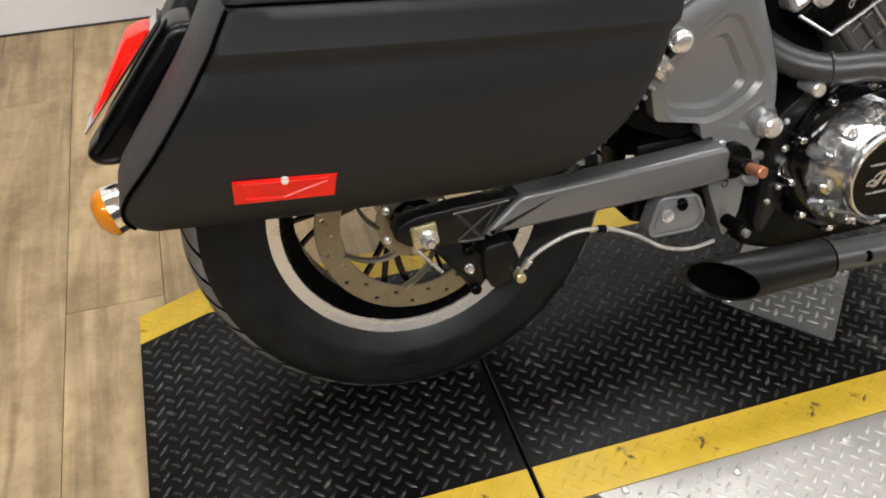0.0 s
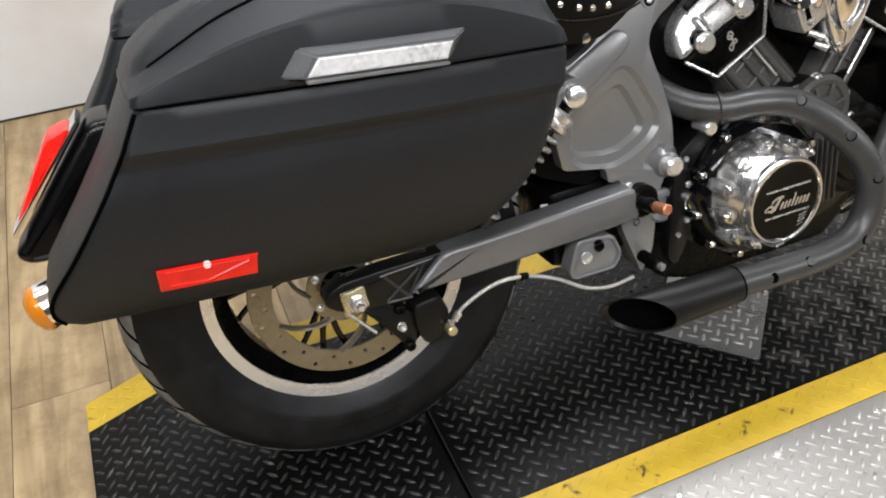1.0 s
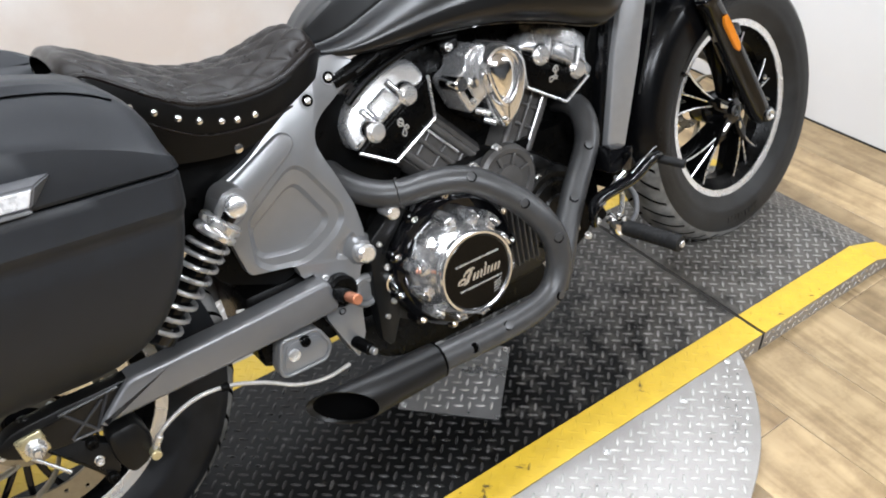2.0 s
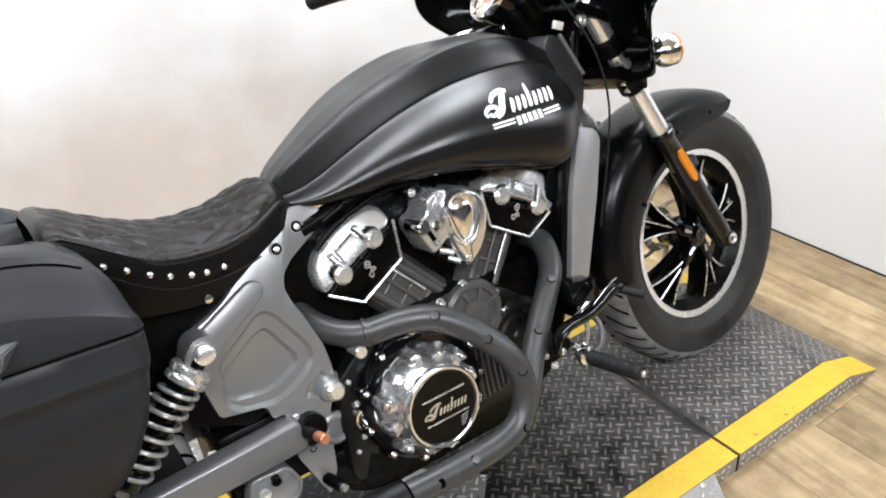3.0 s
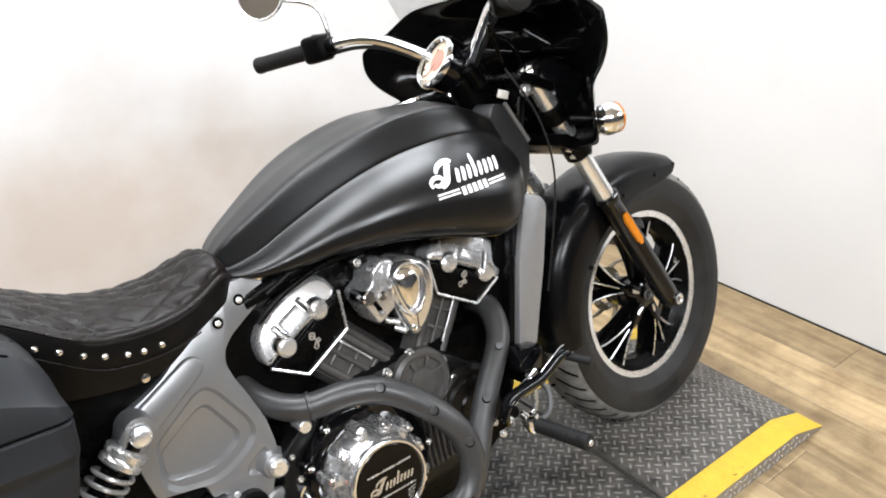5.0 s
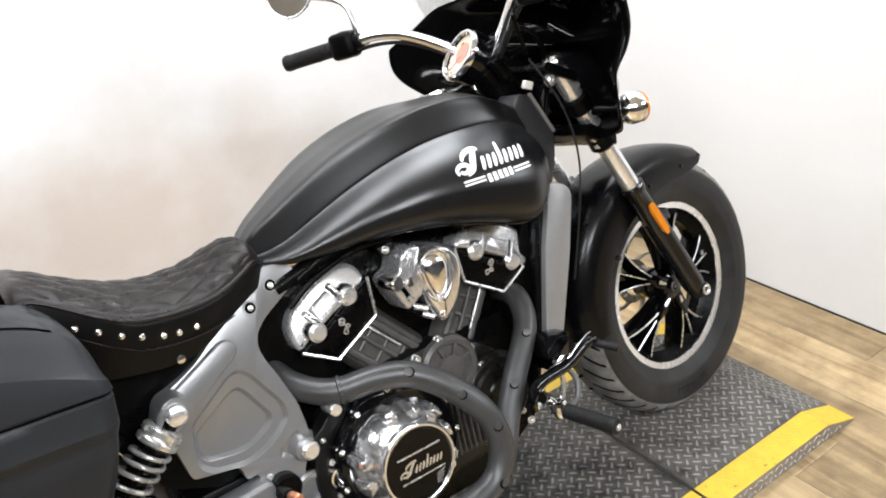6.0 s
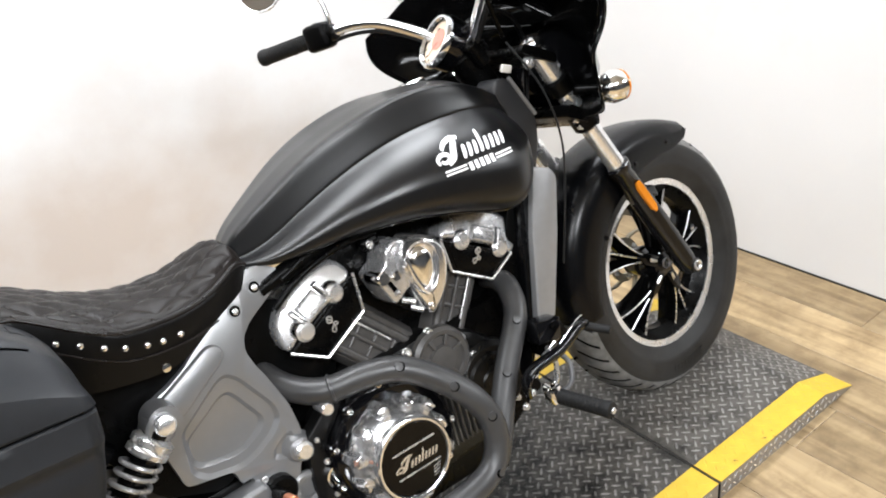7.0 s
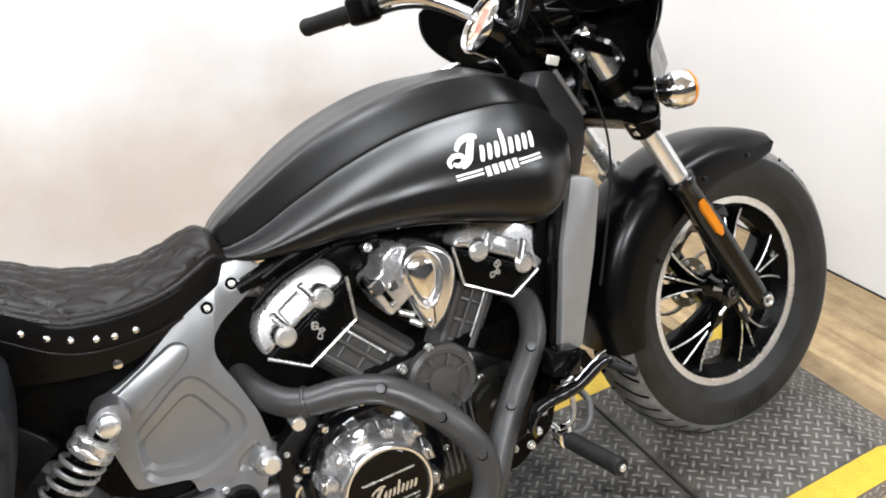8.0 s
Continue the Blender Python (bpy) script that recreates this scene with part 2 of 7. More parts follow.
def blots_and_bounce(m, color):
    """Faint blots on a painted wall, and a broad brown patch behind the parking place that paints in warm floor bounce,
    broken up by noise.
    """
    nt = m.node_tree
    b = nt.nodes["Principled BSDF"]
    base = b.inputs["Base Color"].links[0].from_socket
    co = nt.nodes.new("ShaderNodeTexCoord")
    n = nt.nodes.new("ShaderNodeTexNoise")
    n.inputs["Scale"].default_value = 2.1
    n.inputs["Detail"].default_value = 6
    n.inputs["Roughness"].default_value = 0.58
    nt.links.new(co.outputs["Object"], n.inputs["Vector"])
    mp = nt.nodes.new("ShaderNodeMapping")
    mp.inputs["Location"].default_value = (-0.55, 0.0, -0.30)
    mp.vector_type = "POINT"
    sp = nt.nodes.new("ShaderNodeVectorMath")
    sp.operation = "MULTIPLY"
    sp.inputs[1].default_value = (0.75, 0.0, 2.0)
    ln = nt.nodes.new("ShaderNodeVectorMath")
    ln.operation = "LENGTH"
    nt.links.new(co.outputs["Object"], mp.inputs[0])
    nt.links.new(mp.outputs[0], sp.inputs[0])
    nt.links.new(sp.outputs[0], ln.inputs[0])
    # brown patch low on the wall, warm floor bounce as colour
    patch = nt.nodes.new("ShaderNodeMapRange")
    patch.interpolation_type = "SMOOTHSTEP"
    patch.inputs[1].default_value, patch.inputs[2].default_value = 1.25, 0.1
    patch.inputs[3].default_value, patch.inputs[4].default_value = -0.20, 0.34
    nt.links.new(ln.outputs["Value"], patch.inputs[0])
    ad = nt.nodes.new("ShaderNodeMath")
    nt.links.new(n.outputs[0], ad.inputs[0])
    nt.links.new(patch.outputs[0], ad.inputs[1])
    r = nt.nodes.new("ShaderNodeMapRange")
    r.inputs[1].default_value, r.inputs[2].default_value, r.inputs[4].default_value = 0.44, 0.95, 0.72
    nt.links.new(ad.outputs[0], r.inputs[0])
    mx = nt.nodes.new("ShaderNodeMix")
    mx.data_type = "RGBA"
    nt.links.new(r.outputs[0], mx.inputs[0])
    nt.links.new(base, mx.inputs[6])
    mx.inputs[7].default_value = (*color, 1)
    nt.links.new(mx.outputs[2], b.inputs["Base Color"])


blots_and_bounce(WALL_PAINT, (0.50, 0.415, 0.345))
GAP_DARK = mat("dark_joint", (0.025, 0.022, 0.02), 0.8, var=0.3, scale=60)
WOOD = wood_mat()
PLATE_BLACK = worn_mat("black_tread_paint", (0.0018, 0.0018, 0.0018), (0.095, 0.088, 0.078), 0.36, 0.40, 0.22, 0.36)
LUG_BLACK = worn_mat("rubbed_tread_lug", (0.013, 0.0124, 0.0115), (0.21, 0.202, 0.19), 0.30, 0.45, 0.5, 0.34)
PLATE_YELLOW = worn_mat("yellow_tread_paint", (0.55, 0.370, 0.030), (0.10, 0.07, 0.02), 0.40, 0.37)
LUG_SILVER = mat("rubbed_bright_lug", (0.50, 0.488, 0.47), 0.30, metal=0.65, var=0.15, scale=22, rvar=0.05)
LUG_YELLOW = worn_mat("worn_yellow_lug", (0.55, 0.370, 0.030), (0.08, 0.055, 0.02), 0.40, 0.42)
HATCH_SILVER = mat("bright_tread_plate", (0.34, 0.335, 0.325), 0.32, metal=0.75, var=0.12, scale=22, bump=0.3, bscale=400, rvar=0.1)
PLATE_SILVER = mat("bare_tread_plate", (0.30, 0.286, 0.268), 0.36, metal=0.68, var=0.12, scale=22, bump=0.3, bscale=400, rvar=0.1)

# ---- shapes ----


def part(name, bm, material, parent, label="", angle=38, smooth=True):
    """Links a bmesh as one mesh object under a thing or a part."""
    bmesh.ops.recalc_face_normals(bm, faces=bm.faces[:])
    me = bpy.data.meshes.new(name)
    bm.to_mesh(me)
    bm.free()
    if smooth:
        me.polygons.foreach_set("use_smooth", [True] * len(me.polygons))
        me.set_sharp_from_angle(angle=radians(angle))
    me.materials.append(material)
    while parent and parent.parent and parent.parent.parent:
        parent = parent.parent
    ob = new(name, me)
    ob.parent = parent
    if label:
        ob["label"] = label
    return ob


def bm_new():
    return bmesh.new()


def box(bm, c, size, rot=None, bevel=0.0, seg=2):
    r = bmesh.ops.create_cube(bm, size=1.0)
    m = Matrix.LocRotScale(Vector(c), Euler([radians(a) for a in rot]) if rot else None, Vector(size))
    bmesh.ops.transform(bm, matrix=m, verts=r["verts"])
    if bevel:
        es = list({e for v in r["verts"] for e in v.link_edges})
        bmesh.ops.bevel(bm, geom=es, offset=bevel, segments=seg, affect="EDGES", profile=0.5)
    return bm


def basis(d):
    d = Vector(d).normalized()
    a = Vector((0, 0, 1)) if abs(d.z) < 0.9 else Vector((1, 0, 0))
    u = d.cross(a).normalized()
    return d, u, d.cross(u).normalized()


def rings(bm, loops, cap0=True, cap1=True, closed=False):
    """Joins loops of points, each closed, into a skin."""
    vs = [[bm.verts.new(p) for p in l] for l in loops]
    n = len(vs[0])
    pairs = list(zip(vs, vs[1:])) + ([(vs[-1], vs[0])] if closed else [])
    for a, b in pairs:
        for i in range(n):
            j = (i + 1) % n
            bm.faces.new((a[i], a[j], b[j], b[i]))
    if cap0 and not closed:
        bm.faces.new(vs[0])
    if cap1 and not closed:
        bm.faces.new(vs[-1][::-1])
    return bm


def turned(bm, p, d, prof, n=24, cap=True):
    """A turned shape: prof of (distance along d, radius)."""
    d, u, v = basis(d)
    p = Vector(p)
    loops = [[p + d * h + (u * math.cos(k) + v * math.sin(k)) * max(r, 1e-5) for k in (2 * math.pi * i / n for i in range(n))] for h, r in prof]
    return rings(bm, loops, cap, cap)


def rod(bm, p, q, r, r2=None, n=14, soft=0.0):
    p, q = Vector(p), Vector(q)
    l = (q - p).length
    r2 = r if r2 is None else r2
    s = min(soft or min(r, r2) * 0.18, l * 0.3)
    return turned(bm, p, q - p, [(0, r - s), (s, r), (l - s, r2), (l, r2 - s)], n)


def spline(pts, res=8):
    pts = [Vector(p) for p in pts]
    out = []
    for i in range(len(pts) - 1):
        a, b, c, d = pts[max(i - 1, 0)], pts[i], pts[i + 1], pts[min(i + 2, len(pts) - 1)]
        for k in range(res):
            t = k / res
            out.append(0.5 * (2 * b + (c - a) * t + (2 * a - 5 * b + 4 * c - d) * t * t + (3 * b - a - 3 * c + d) * t ** 3))
    out.append(pts[-1])
    return out


def tube(bm, pts, r, n=14, res=8, cap=True, oval=(1, 1), smooth=True):
    ps = spline(pts, res) if smooth else [Vector(p) for p in pts]
    m = len(ps)
    rad = r if callable(r) else (lambda t: r)
    d0 = (ps[1] - ps[0]).normalized()
    _, u, _ = basis(d0)
    loops = []
    for i, p in enumerate(ps):
        d = (ps[min(i + 1, m - 1)] - ps[max(i - 1, 0)]).normalized()
        u = (u - d * u.dot(d)).normalized()
        v = d.cross(u)
        q = rad(i / (m - 1))
        loops.append([p + (u * math.cos(k) * oval[0] + v * math.sin(k) * oval[1]) * q for k in (2 * math.pi * j / n for j in range(n))])
    return rings(bm, loops, cap, cap)


def fillet(pts, r, n=4):
    """Rounds the corners of a closed outline."""
    out = []
    m = len(pts)
    for i in range(m):
        a, b, c = Vector(pts[i - 1]), Vector(pts[i]), Vector(pts[(i + 1) % m])
        ra = min(r, (a - b).length * 0.45)
        rc = min(r, (c - b).length * 0.45)
        p, q = b + (a - b).normalized() * ra, b + (c - b).normalized() * rc
        for k in range(n + 1):
            t = k / n
            out.append((1 - t) ** 2 * p + 2 * t * (1 - t) * b + t * t * q)
    return out


def slab(bm, pts, y0, y1, bevel=0.0, r=0.0, seg=2):
    """A plate with an outline in x and z, from y0 (inside) to y1 (outside); bevelled round the outside."""
    o = fillet([Vector((x, z)) for x, z in pts], r) if r else [Vector(p) for p in pts]
    area = sum(o[i - 1].x * o[i].y - o[i].x * o[i - 1].y for i in range(len(o)))
    if area < 0:
        o = o[::-1]
    loops = [[(p.x, y0, p.y) for p in o]]
    if bevel:
        s = 1 if y1 > y0 else -1
        m = len(o)
        nrm = []
        for i in range(m):
            e = (o[(i + 1) % m] - o[i - 1]).normalized()
            nrm.append(Vector((-e.y, e.x)))
        loops.append([(p.x, y1 - s * bevel, p.y) for p in o])
        for k in range(1, seg + 1):
            a = math.pi / 2 * k / seg
            loops.append([(p.x + q.x * bevel * (1 - math.cos(a)), y1 - s * bevel * (1 - math.sin(a)), p.y + q.y * bevel * (1 - math.cos(a))) for p, q in zip(o, nrm)])
    else:
        loops.append([(p.x, y1, p.y) for p in o])
    return rings(bm, loops)


def lathe_y(bm, prof, n=64, a0=0.0, a1=2 * math.pi, closed_prof=False):
    """Turns a profile of (radius, y) about the y axis."""
    full = a1 - a0 > 6.28
    k = n if full else n + 1
    vs = [[bm.verts.new((r * math.cos(a), y, r * math.sin(a))) for r, y in prof] for a in (a0 + (a1 - a0) * i / n for i in range(k))]
    m = len(prof)
    for i in range(k if full else k - 1):
        a, b = vs[i], vs[(i + 1) % k]
        for j in range(m if closed_prof else m - 1):
            bm.faces.new((a[j], b[j], b[(j + 1) % m], a[(j + 1) % m]))
    if not full and closed_prof:
        bm.faces.new(vs[0])
        bm.faces.new(vs[-1][::-1])
    return bm


def carved(name, bm, cutters, material, parent, label="", bevel=0.0, seg=2):
    """A part with shapes cut out of it, its edges broken."""
    ob = part(name, bm, material, parent, label)
    tools = []
    for c in cutters:
        bmesh.ops.recalc_face_normals(c, faces=c.faces[:])
        me = bpy.data.meshes.new("cutter")
        c.to_mesh(me)
        c.free()
        t = new("cutter", me)
        t.parent = parent
        tools.append(t)
        mod = ob.modifiers.new("cut", "BOOLEAN")
        mod.operation, mod.object, mod.solver = "DIFFERENCE", t, "EXACT"
    if bevel:
        mod = ob.modifiers.new("edge", "BEVEL")
        mod.width, mod.segments, mod.limit_method, mod.angle_limit = bevel, seg, "ANGLE", radians(40)
    bpy.context.view_layer.update()
    me = bpy.data.meshes.new_from_object(ob.evaluated_get(bpy.context.evaluated_depsgraph_get()))
    ob.modifiers.clear()
    old = ob.data
    ob.data = me
    me.polygons.foreach_set("use_smooth", [True] * len(me.polygons))
    me.set_sharp_from_angle(angle=radians(35))
    bpy.data.meshes.remove(old)
    me.name = name
    for t in tools:
        d = t.data
        bpy.data.objects.remove(t)
        bpy.data.meshes.remove(d)
    return ob


def bolt(parent, p, d, r, h, material, name="bolt", hexa=False, label=""):
    bm = bm_new()
    turned(bm, p, d, [(0, r * 1.25), (h * 0.2, r * 1.25), (h * 0.22, r), (h * 0.85, r), (h, r * 0.75), (h, r * 0.45), (h * 0.7, r * 0.4)], 6 if hexa else 16)
    return part(name, bm, material, parent, label)


# ---- the room ----


def room():
    x0, x1, y0, y1 = -5.0, 2.30, -6.0, 1.50
    t = 0.12
    # unseen space past the white wall, added so the fender reflects dark
    xe, yc = 9.0, -0.60
    zc, hz = (CEILING + FLOOR) / 2, CEILING - FLOOR
    for name, c, d, m, lab in (("wall_north", ((x0 + x1) / 2, y1 + t / 2, zc), (x1 - x0 + 2 * t, t, hz), WALL_PAINT, "white painted wall behind the motorcycle, faint blots, floor bounce in the colour"),
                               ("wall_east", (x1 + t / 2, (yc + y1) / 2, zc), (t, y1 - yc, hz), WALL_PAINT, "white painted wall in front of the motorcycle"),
                               ("wall_return", ((x1 + xe) / 2 + t / 2, yc + t / 2, zc), (xe - x1 - t, t, hz), BROWN_WALL, "unseen dark wall, added to keep reflections dark"),
                               ("wall_far_east", (xe + t / 2, (y0 + yc) / 2, zc), (t, yc - y0, hz), BROWN_WALL, "unseen dark wall, added to keep reflections dark"),
                               ("wall_south", ((x0 + xe) / 2, y0 - t / 2, zc), (xe - x0 + 2 * t, t, hz), SLATE_WALL, "unseen dark grey wall that closes the room, dark for the reflections"),
                               ("wall_west", (x0 - t / 2, (y0 + y1) / 2, zc), (t, y1 - y0, hz), SLATE_WALL, "unseen dark grey wall that closes the room, dark for the reflections")):
        tagged(part(name, box(bm_new(), c, d), m, None, smooth=False), lab, "wall", kind="structure")
    tagged(part("ceiling", box(bm_new(), ((x0 + xe) / 2, (y0 + y1) / 2, CEILING + 0.05), (xe - x0 + 2 * t, y1 - y0 + 2 * t, 0.1)), CEIL_PAINT, None, smooth=False), "plain grey ceiling", "ceiling", kind="structure")
    for name, c, s in (("baseboard", ((x0 + x1) / 2, y1 - 0.0015, FLOOR + 0.003), (x1 - x0 - 0.01, 0.003, 0.006)), ("baseboard", (x1 - 0.0015, (yc + y1) / 2, FLOOR + 0.003), (0.003, y1 - yc - 0.01, 0.006))):
        tagged(part(name, box(bm_new(), c, s), GAP_DARK, None, smooth=False), "thin dark joint where the wall meets the floor", "trim", kind="structure")
    floor = tagged(part("floor", box(bm_new(), ((x0 + xe) / 2, (y0 + y1) / 2, FLOOR - 0.05), (xe - x0, y1 - y0, 0.09)), GAP_DARK, None, smooth=False), "pale rustic wood plank floor", "floor", kind="structure")
    for x, y, share in PANELS:
        bm = bm_new()
        box(bm, (0, 0, -0.012), (1.24, 0.64, 0.024), bevel=0.004)
        light = tagged(part("ceiling_light", bm, CEIL_PAINT, None), "flat ceiling light panel out of view, placed for highlights and fill", "light", "ceiling lights")
        light.location = (x, y, CEILING)
        la = bpy.data.lights.new("panel_glow", "AREA")
        la.shape, la.size, la.size_y, la.energy, la.color = "RECTANGLE", 1.2, 0.6, LAMP_POWER * share, (0.97, 0.985, 1.0)
        lo = new("panel_glow", la)
        lo.location = (0, 0, -0.03)
        lo.parent = light
    return floor


FLOOR_OBJECT = room()

# ---- the turntable ----
CX = 0.725
R_TABLE = 0.61
HALF = 0.305
STRIPE = 0.07
XA, XB = 0.115, 1.335
X_REAR, X_FRONT = -0.46, 1.88
RAMP = 0.13


def ramp_z(x):
    if x < X_REAR + RAMP:
        return FLOOR + 0.004 + (x - X_REAR) / RAMP * (-FLOOR - 0.004)
    if x > X_FRONT - RAMP:
        return FLOOR + 0.004 + (X_FRONT - x) / RAMP * (-FLOOR - 0.004)
    return 0.0


def lug(verts, faces, x, y, z, ang, l, w, h, slope=0.0):
    """One raised lens-shaped lug of the tread plate."""
    c, s = math.cos(ang), math.sin(ang)
    base = len(verts)
    for u, v, k in ((-l, 0, 0), (-l * 0.45, -w, 0), (l * 0.45, -w, 0), (l, 0, 0), (l * 0.45, w, 0), (-l * 0.45, w, 0), (-l * 0.55, 0, h), (0, -w * 0.35, h), (l * 0.55, 0, h), (0, w * 0.35, h)):
        px, py = x + u * c - v * s, y + u * s + v * c
        verts.append((px, py, z + (px - x) * slope + k - (0.0006 if k == 0 else 0)))
    for f in ((0, 1, 6), (1, 7, 6), (1, 2, 7), (2, 8, 7), (2, 3, 8), (3, 4, 8), (4, 9, 8), (4, 5, 9), (5, 6, 9), (5, 0, 6), (6, 7, 8, 9)):
        faces.append(tuple(base + i for i in f))


def lugs(name, material, parent, inside, x0, x1, y0, y1, z_of, px=0.0345, py=0.0262, l=0.0130, w=0.0034, h=0.0018, label=""):
    """Two crossed sets of lugs on a rectangular grid."""
    verts, faces = [], []
    for k, ang in ((0.0, radians(-41)), (0.5, radians(44))):
        for i in range(int(x0 / px) - 2, int(x1 / px) + 3):
            for j in range(int(y0 / py) - 2, int(y1 / py) + 3):
                x, y = (i + k) * px, (j + k) * py
                if not inside(x, y):
                    continue
                sl = (z_of(x + 0.002) - z_of(x - 0.002)) / 0.004
                lug(verts, faces, x, y, z_of(x), ang, l, w, h, sl)
    me = bpy.data.meshes.new(name)
    me.from_pydata(verts, [], faces)
    me.materials.append(material)
    me.polygons.foreach_set("use_smooth", [True] * len(me.polygons))
    me.set_sharp_from_angle(angle=radians(60))
    ob = new(name, me)
    ob.parent = parent
    return tagged(ob, label, kind="stuff")


def plank_section(name, xs, label):
    """One section of the raised runway: core, black deck, two yellow edge bands, lugs."""
    x0, x1 = xs[0], xs[-1]
    bm = bm_new()
    rings(bm, [[(x, -HALF, FLOOR), (x, HALF, FLOOR), (x, HALF, ramp_z(x) - 0.002), (x, -HALF, ramp_z(x) - 0.002)] for x in xs])
    ob = part(name, bm, PLATE_SILVER, None, smooth=False)
    tagged(ob, label, "turntable", "turntable sections")
    inner = HALF - STRIPE
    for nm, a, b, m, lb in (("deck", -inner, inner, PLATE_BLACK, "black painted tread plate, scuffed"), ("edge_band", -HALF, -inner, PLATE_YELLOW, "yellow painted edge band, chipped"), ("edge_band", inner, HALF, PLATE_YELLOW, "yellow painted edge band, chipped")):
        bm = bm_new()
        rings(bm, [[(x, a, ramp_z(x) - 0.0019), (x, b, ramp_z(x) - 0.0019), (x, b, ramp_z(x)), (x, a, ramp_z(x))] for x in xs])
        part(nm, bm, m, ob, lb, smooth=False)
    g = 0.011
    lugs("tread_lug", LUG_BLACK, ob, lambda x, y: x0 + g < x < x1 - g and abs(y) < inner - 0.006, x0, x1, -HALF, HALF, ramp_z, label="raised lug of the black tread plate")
    lugs("tread_lug", LUG_YELLOW, ob, lambda x, y: x0 + g < x < x1 - g and inner + g < abs(y) < HALF - g, x0, x1, -HALF, HALF, ramp_z, h=0.0013, label="raised lugs under yellow paint")
    # lugs on the silver flank
    verts, faces = [], []
    k = 0
    x = x0 + 0.014
    while x < x1 - 0.012:
        for j, z in enumerate((FLOOR + 0.012, FLOOR + 0.034)):
            if z < ramp_z(x) - 0.01 and (math.hypot(x - CX, HALF) > R_TABLE + 0.01 or abs(x - CX) > R_TABLE):
                b = len(verts)
                vv, ff = [], []
                lug(vv, ff, 0, 0, 0, math.pi / 4 if (k + j) % 2 else -math.pi / 4, 0.0105, 0.003, 0.0016)
                verts += [(x + p[0], -HALF - p[2], z + p[1]) for p in vv]
                faces += [tuple(b + i for i in f) for f in ff]
        x += 0.0192
        k += 1
    if verts:
        me = bpy.data.meshes.new("flank_lug")
        me.from_pydata(verts, [], faces)
        me.materials.append(RIM_SILVER)
        fo = new("flank_lug", me)
        fo.parent = ob
        tagged(fo, "raised lugs on the bare side", kind="stuff")
    return ob


plank_section("turntable_rear_ramp", [X_REAR, X_REAR + 0.01, X_REAR + RAMP, XA - 0.0042], "black tread plate rear ramp with yellow edge bands")
deck = plank_section("turntable_deck", [XA + 0.0042, XB - 0.0042], "middle runway of the turntable, black tread plate with yellow edge bands")
plank_section("turntable_front_ramp", [XB + 0.0042, X_FRONT - RAMP, X_FRONT - 0.01, X_FRONT], "black tread plate front ramp with yellow edge bands, paler than the rear")
# dark strips fill the open deck gaps, standing for the shade in them
for x in (XA, XB):
    part("joint_strip", box(bm_new(), (x, 0, FLOOR / 2 - 0.004), (0.0080, 2 * HALF - 0.002, -FLOOR - 0.008)), DARK_HOLE, deck, "dark strip added for the shade in the open gap", smooth=False)


def table_side(sign, label):
    """A round segment of bare tread plate beside the runway."""
    a0 = math.asin((HALF + 0.0008) / R_TABLE)
    arc = [(CX + R_TABLE * math.cos(a), sign * R_TABLE * math.sin(a)) for a in (a0 + (math.pi - 2 * a0) * i / 64 for i in range(65))]
    top = -0.0015
    bm = bm_new()
    rings(bm, [[(x, y, FLOOR) for x, y in arc], [(x, y, top - 0.002) for x, y in arc], [(CX + (x - CX) * 0.997, y * 0.997 + sign * 0.001, top) for x, y in arc]])
    ob = tagged(part("turntable_wing", bm, PLATE_SILVER, None, angle=30), label, "turntable", "turntable sections")
    lugs("tread_lug", LUG_SILVER, ob, lambda x, y: y * sign > HALF + 0.014 and math.hypot(x - CX, y) < R_TABLE - 0.012, CX - R_TABLE, CX + R_TABLE, -R_TABLE, R_TABLE, lambda x: top, h=0.0014, label="raised lugs of the bare tread plate")
    for a in (a0 + 0.05, 0.98, 1.4, 1.8, 2.2, math.pi - a0 - 0.05):
        bm = bm_new()
        turned(bm, (CX + (R_TABLE - 0.035) * math.cos(a), sign * (R_TABLE - 0.035) * math.sin(a), top), (0, 0, 1), [(-0.001, 0.0065), (0.002, 0.0065), (0.003, 0.004), (0.0015, 0.003)], 12)
        part("screw", bm, STEEL, ob)
    for x in (CX - 0.3, CX - 0.1, CX + 0.12, CX + 0.33):
        bm = bm_new()
        turned(bm, (x, sign * (HALF + 0.03), top), (0, 0, 1), [(-0.001, 0.0065), (0.002, 0.0065), (0.003, 0.004), (0.0015, 0.003)], 12)
        part("screw", bm, STEEL, ob)
    return ob


table_side(-1, "bare silver tread plate wing of the round turntable")
table_side(1, "bare silver tread plate wing of the round turntable")


def hatch():
    """The bare diamond-shaped hatch in the middle of the deck."""
    d = 0.142
    c = Vector((0.733, -0.012))
    bm = bm_new()
    o = [(c.x + d, c.y), (c.x, c.y + d), (c.x - d, c.y), (c.x, c.y - d)]
    rings(bm, [[(x, y, 0.0005) for x, y in o], [(x, y, 0.0035) for x, y in o]])
    ob = tagged(part("turntable_hatch", bm, HATCH_SILVER, None, smooth=False), "square bare tread plate hatch screwed to the deck", "hatch")
    lugs("tread_lug", LUG_SILVER, ob, lambda x, y: abs(x - c.x) + abs(y - c.y) < d - 0.016, c.x - d, c.x + d, c.y - d, c.y + d, lambda x: 0.0035, label="raised lugs of the hatch")
    for x, y in ((c.x + d - 0.014, c.y), (c.x - d + 0.014, c.y)):
        bm = bm_new()
        turned(bm, (x, y, 0.0035), (0, 0, 1), [(0, 0.006), (0.002, 0.006), (0.003, 0.004)], 12)
        part("screw", bm, STEEL, ob)


hatch()

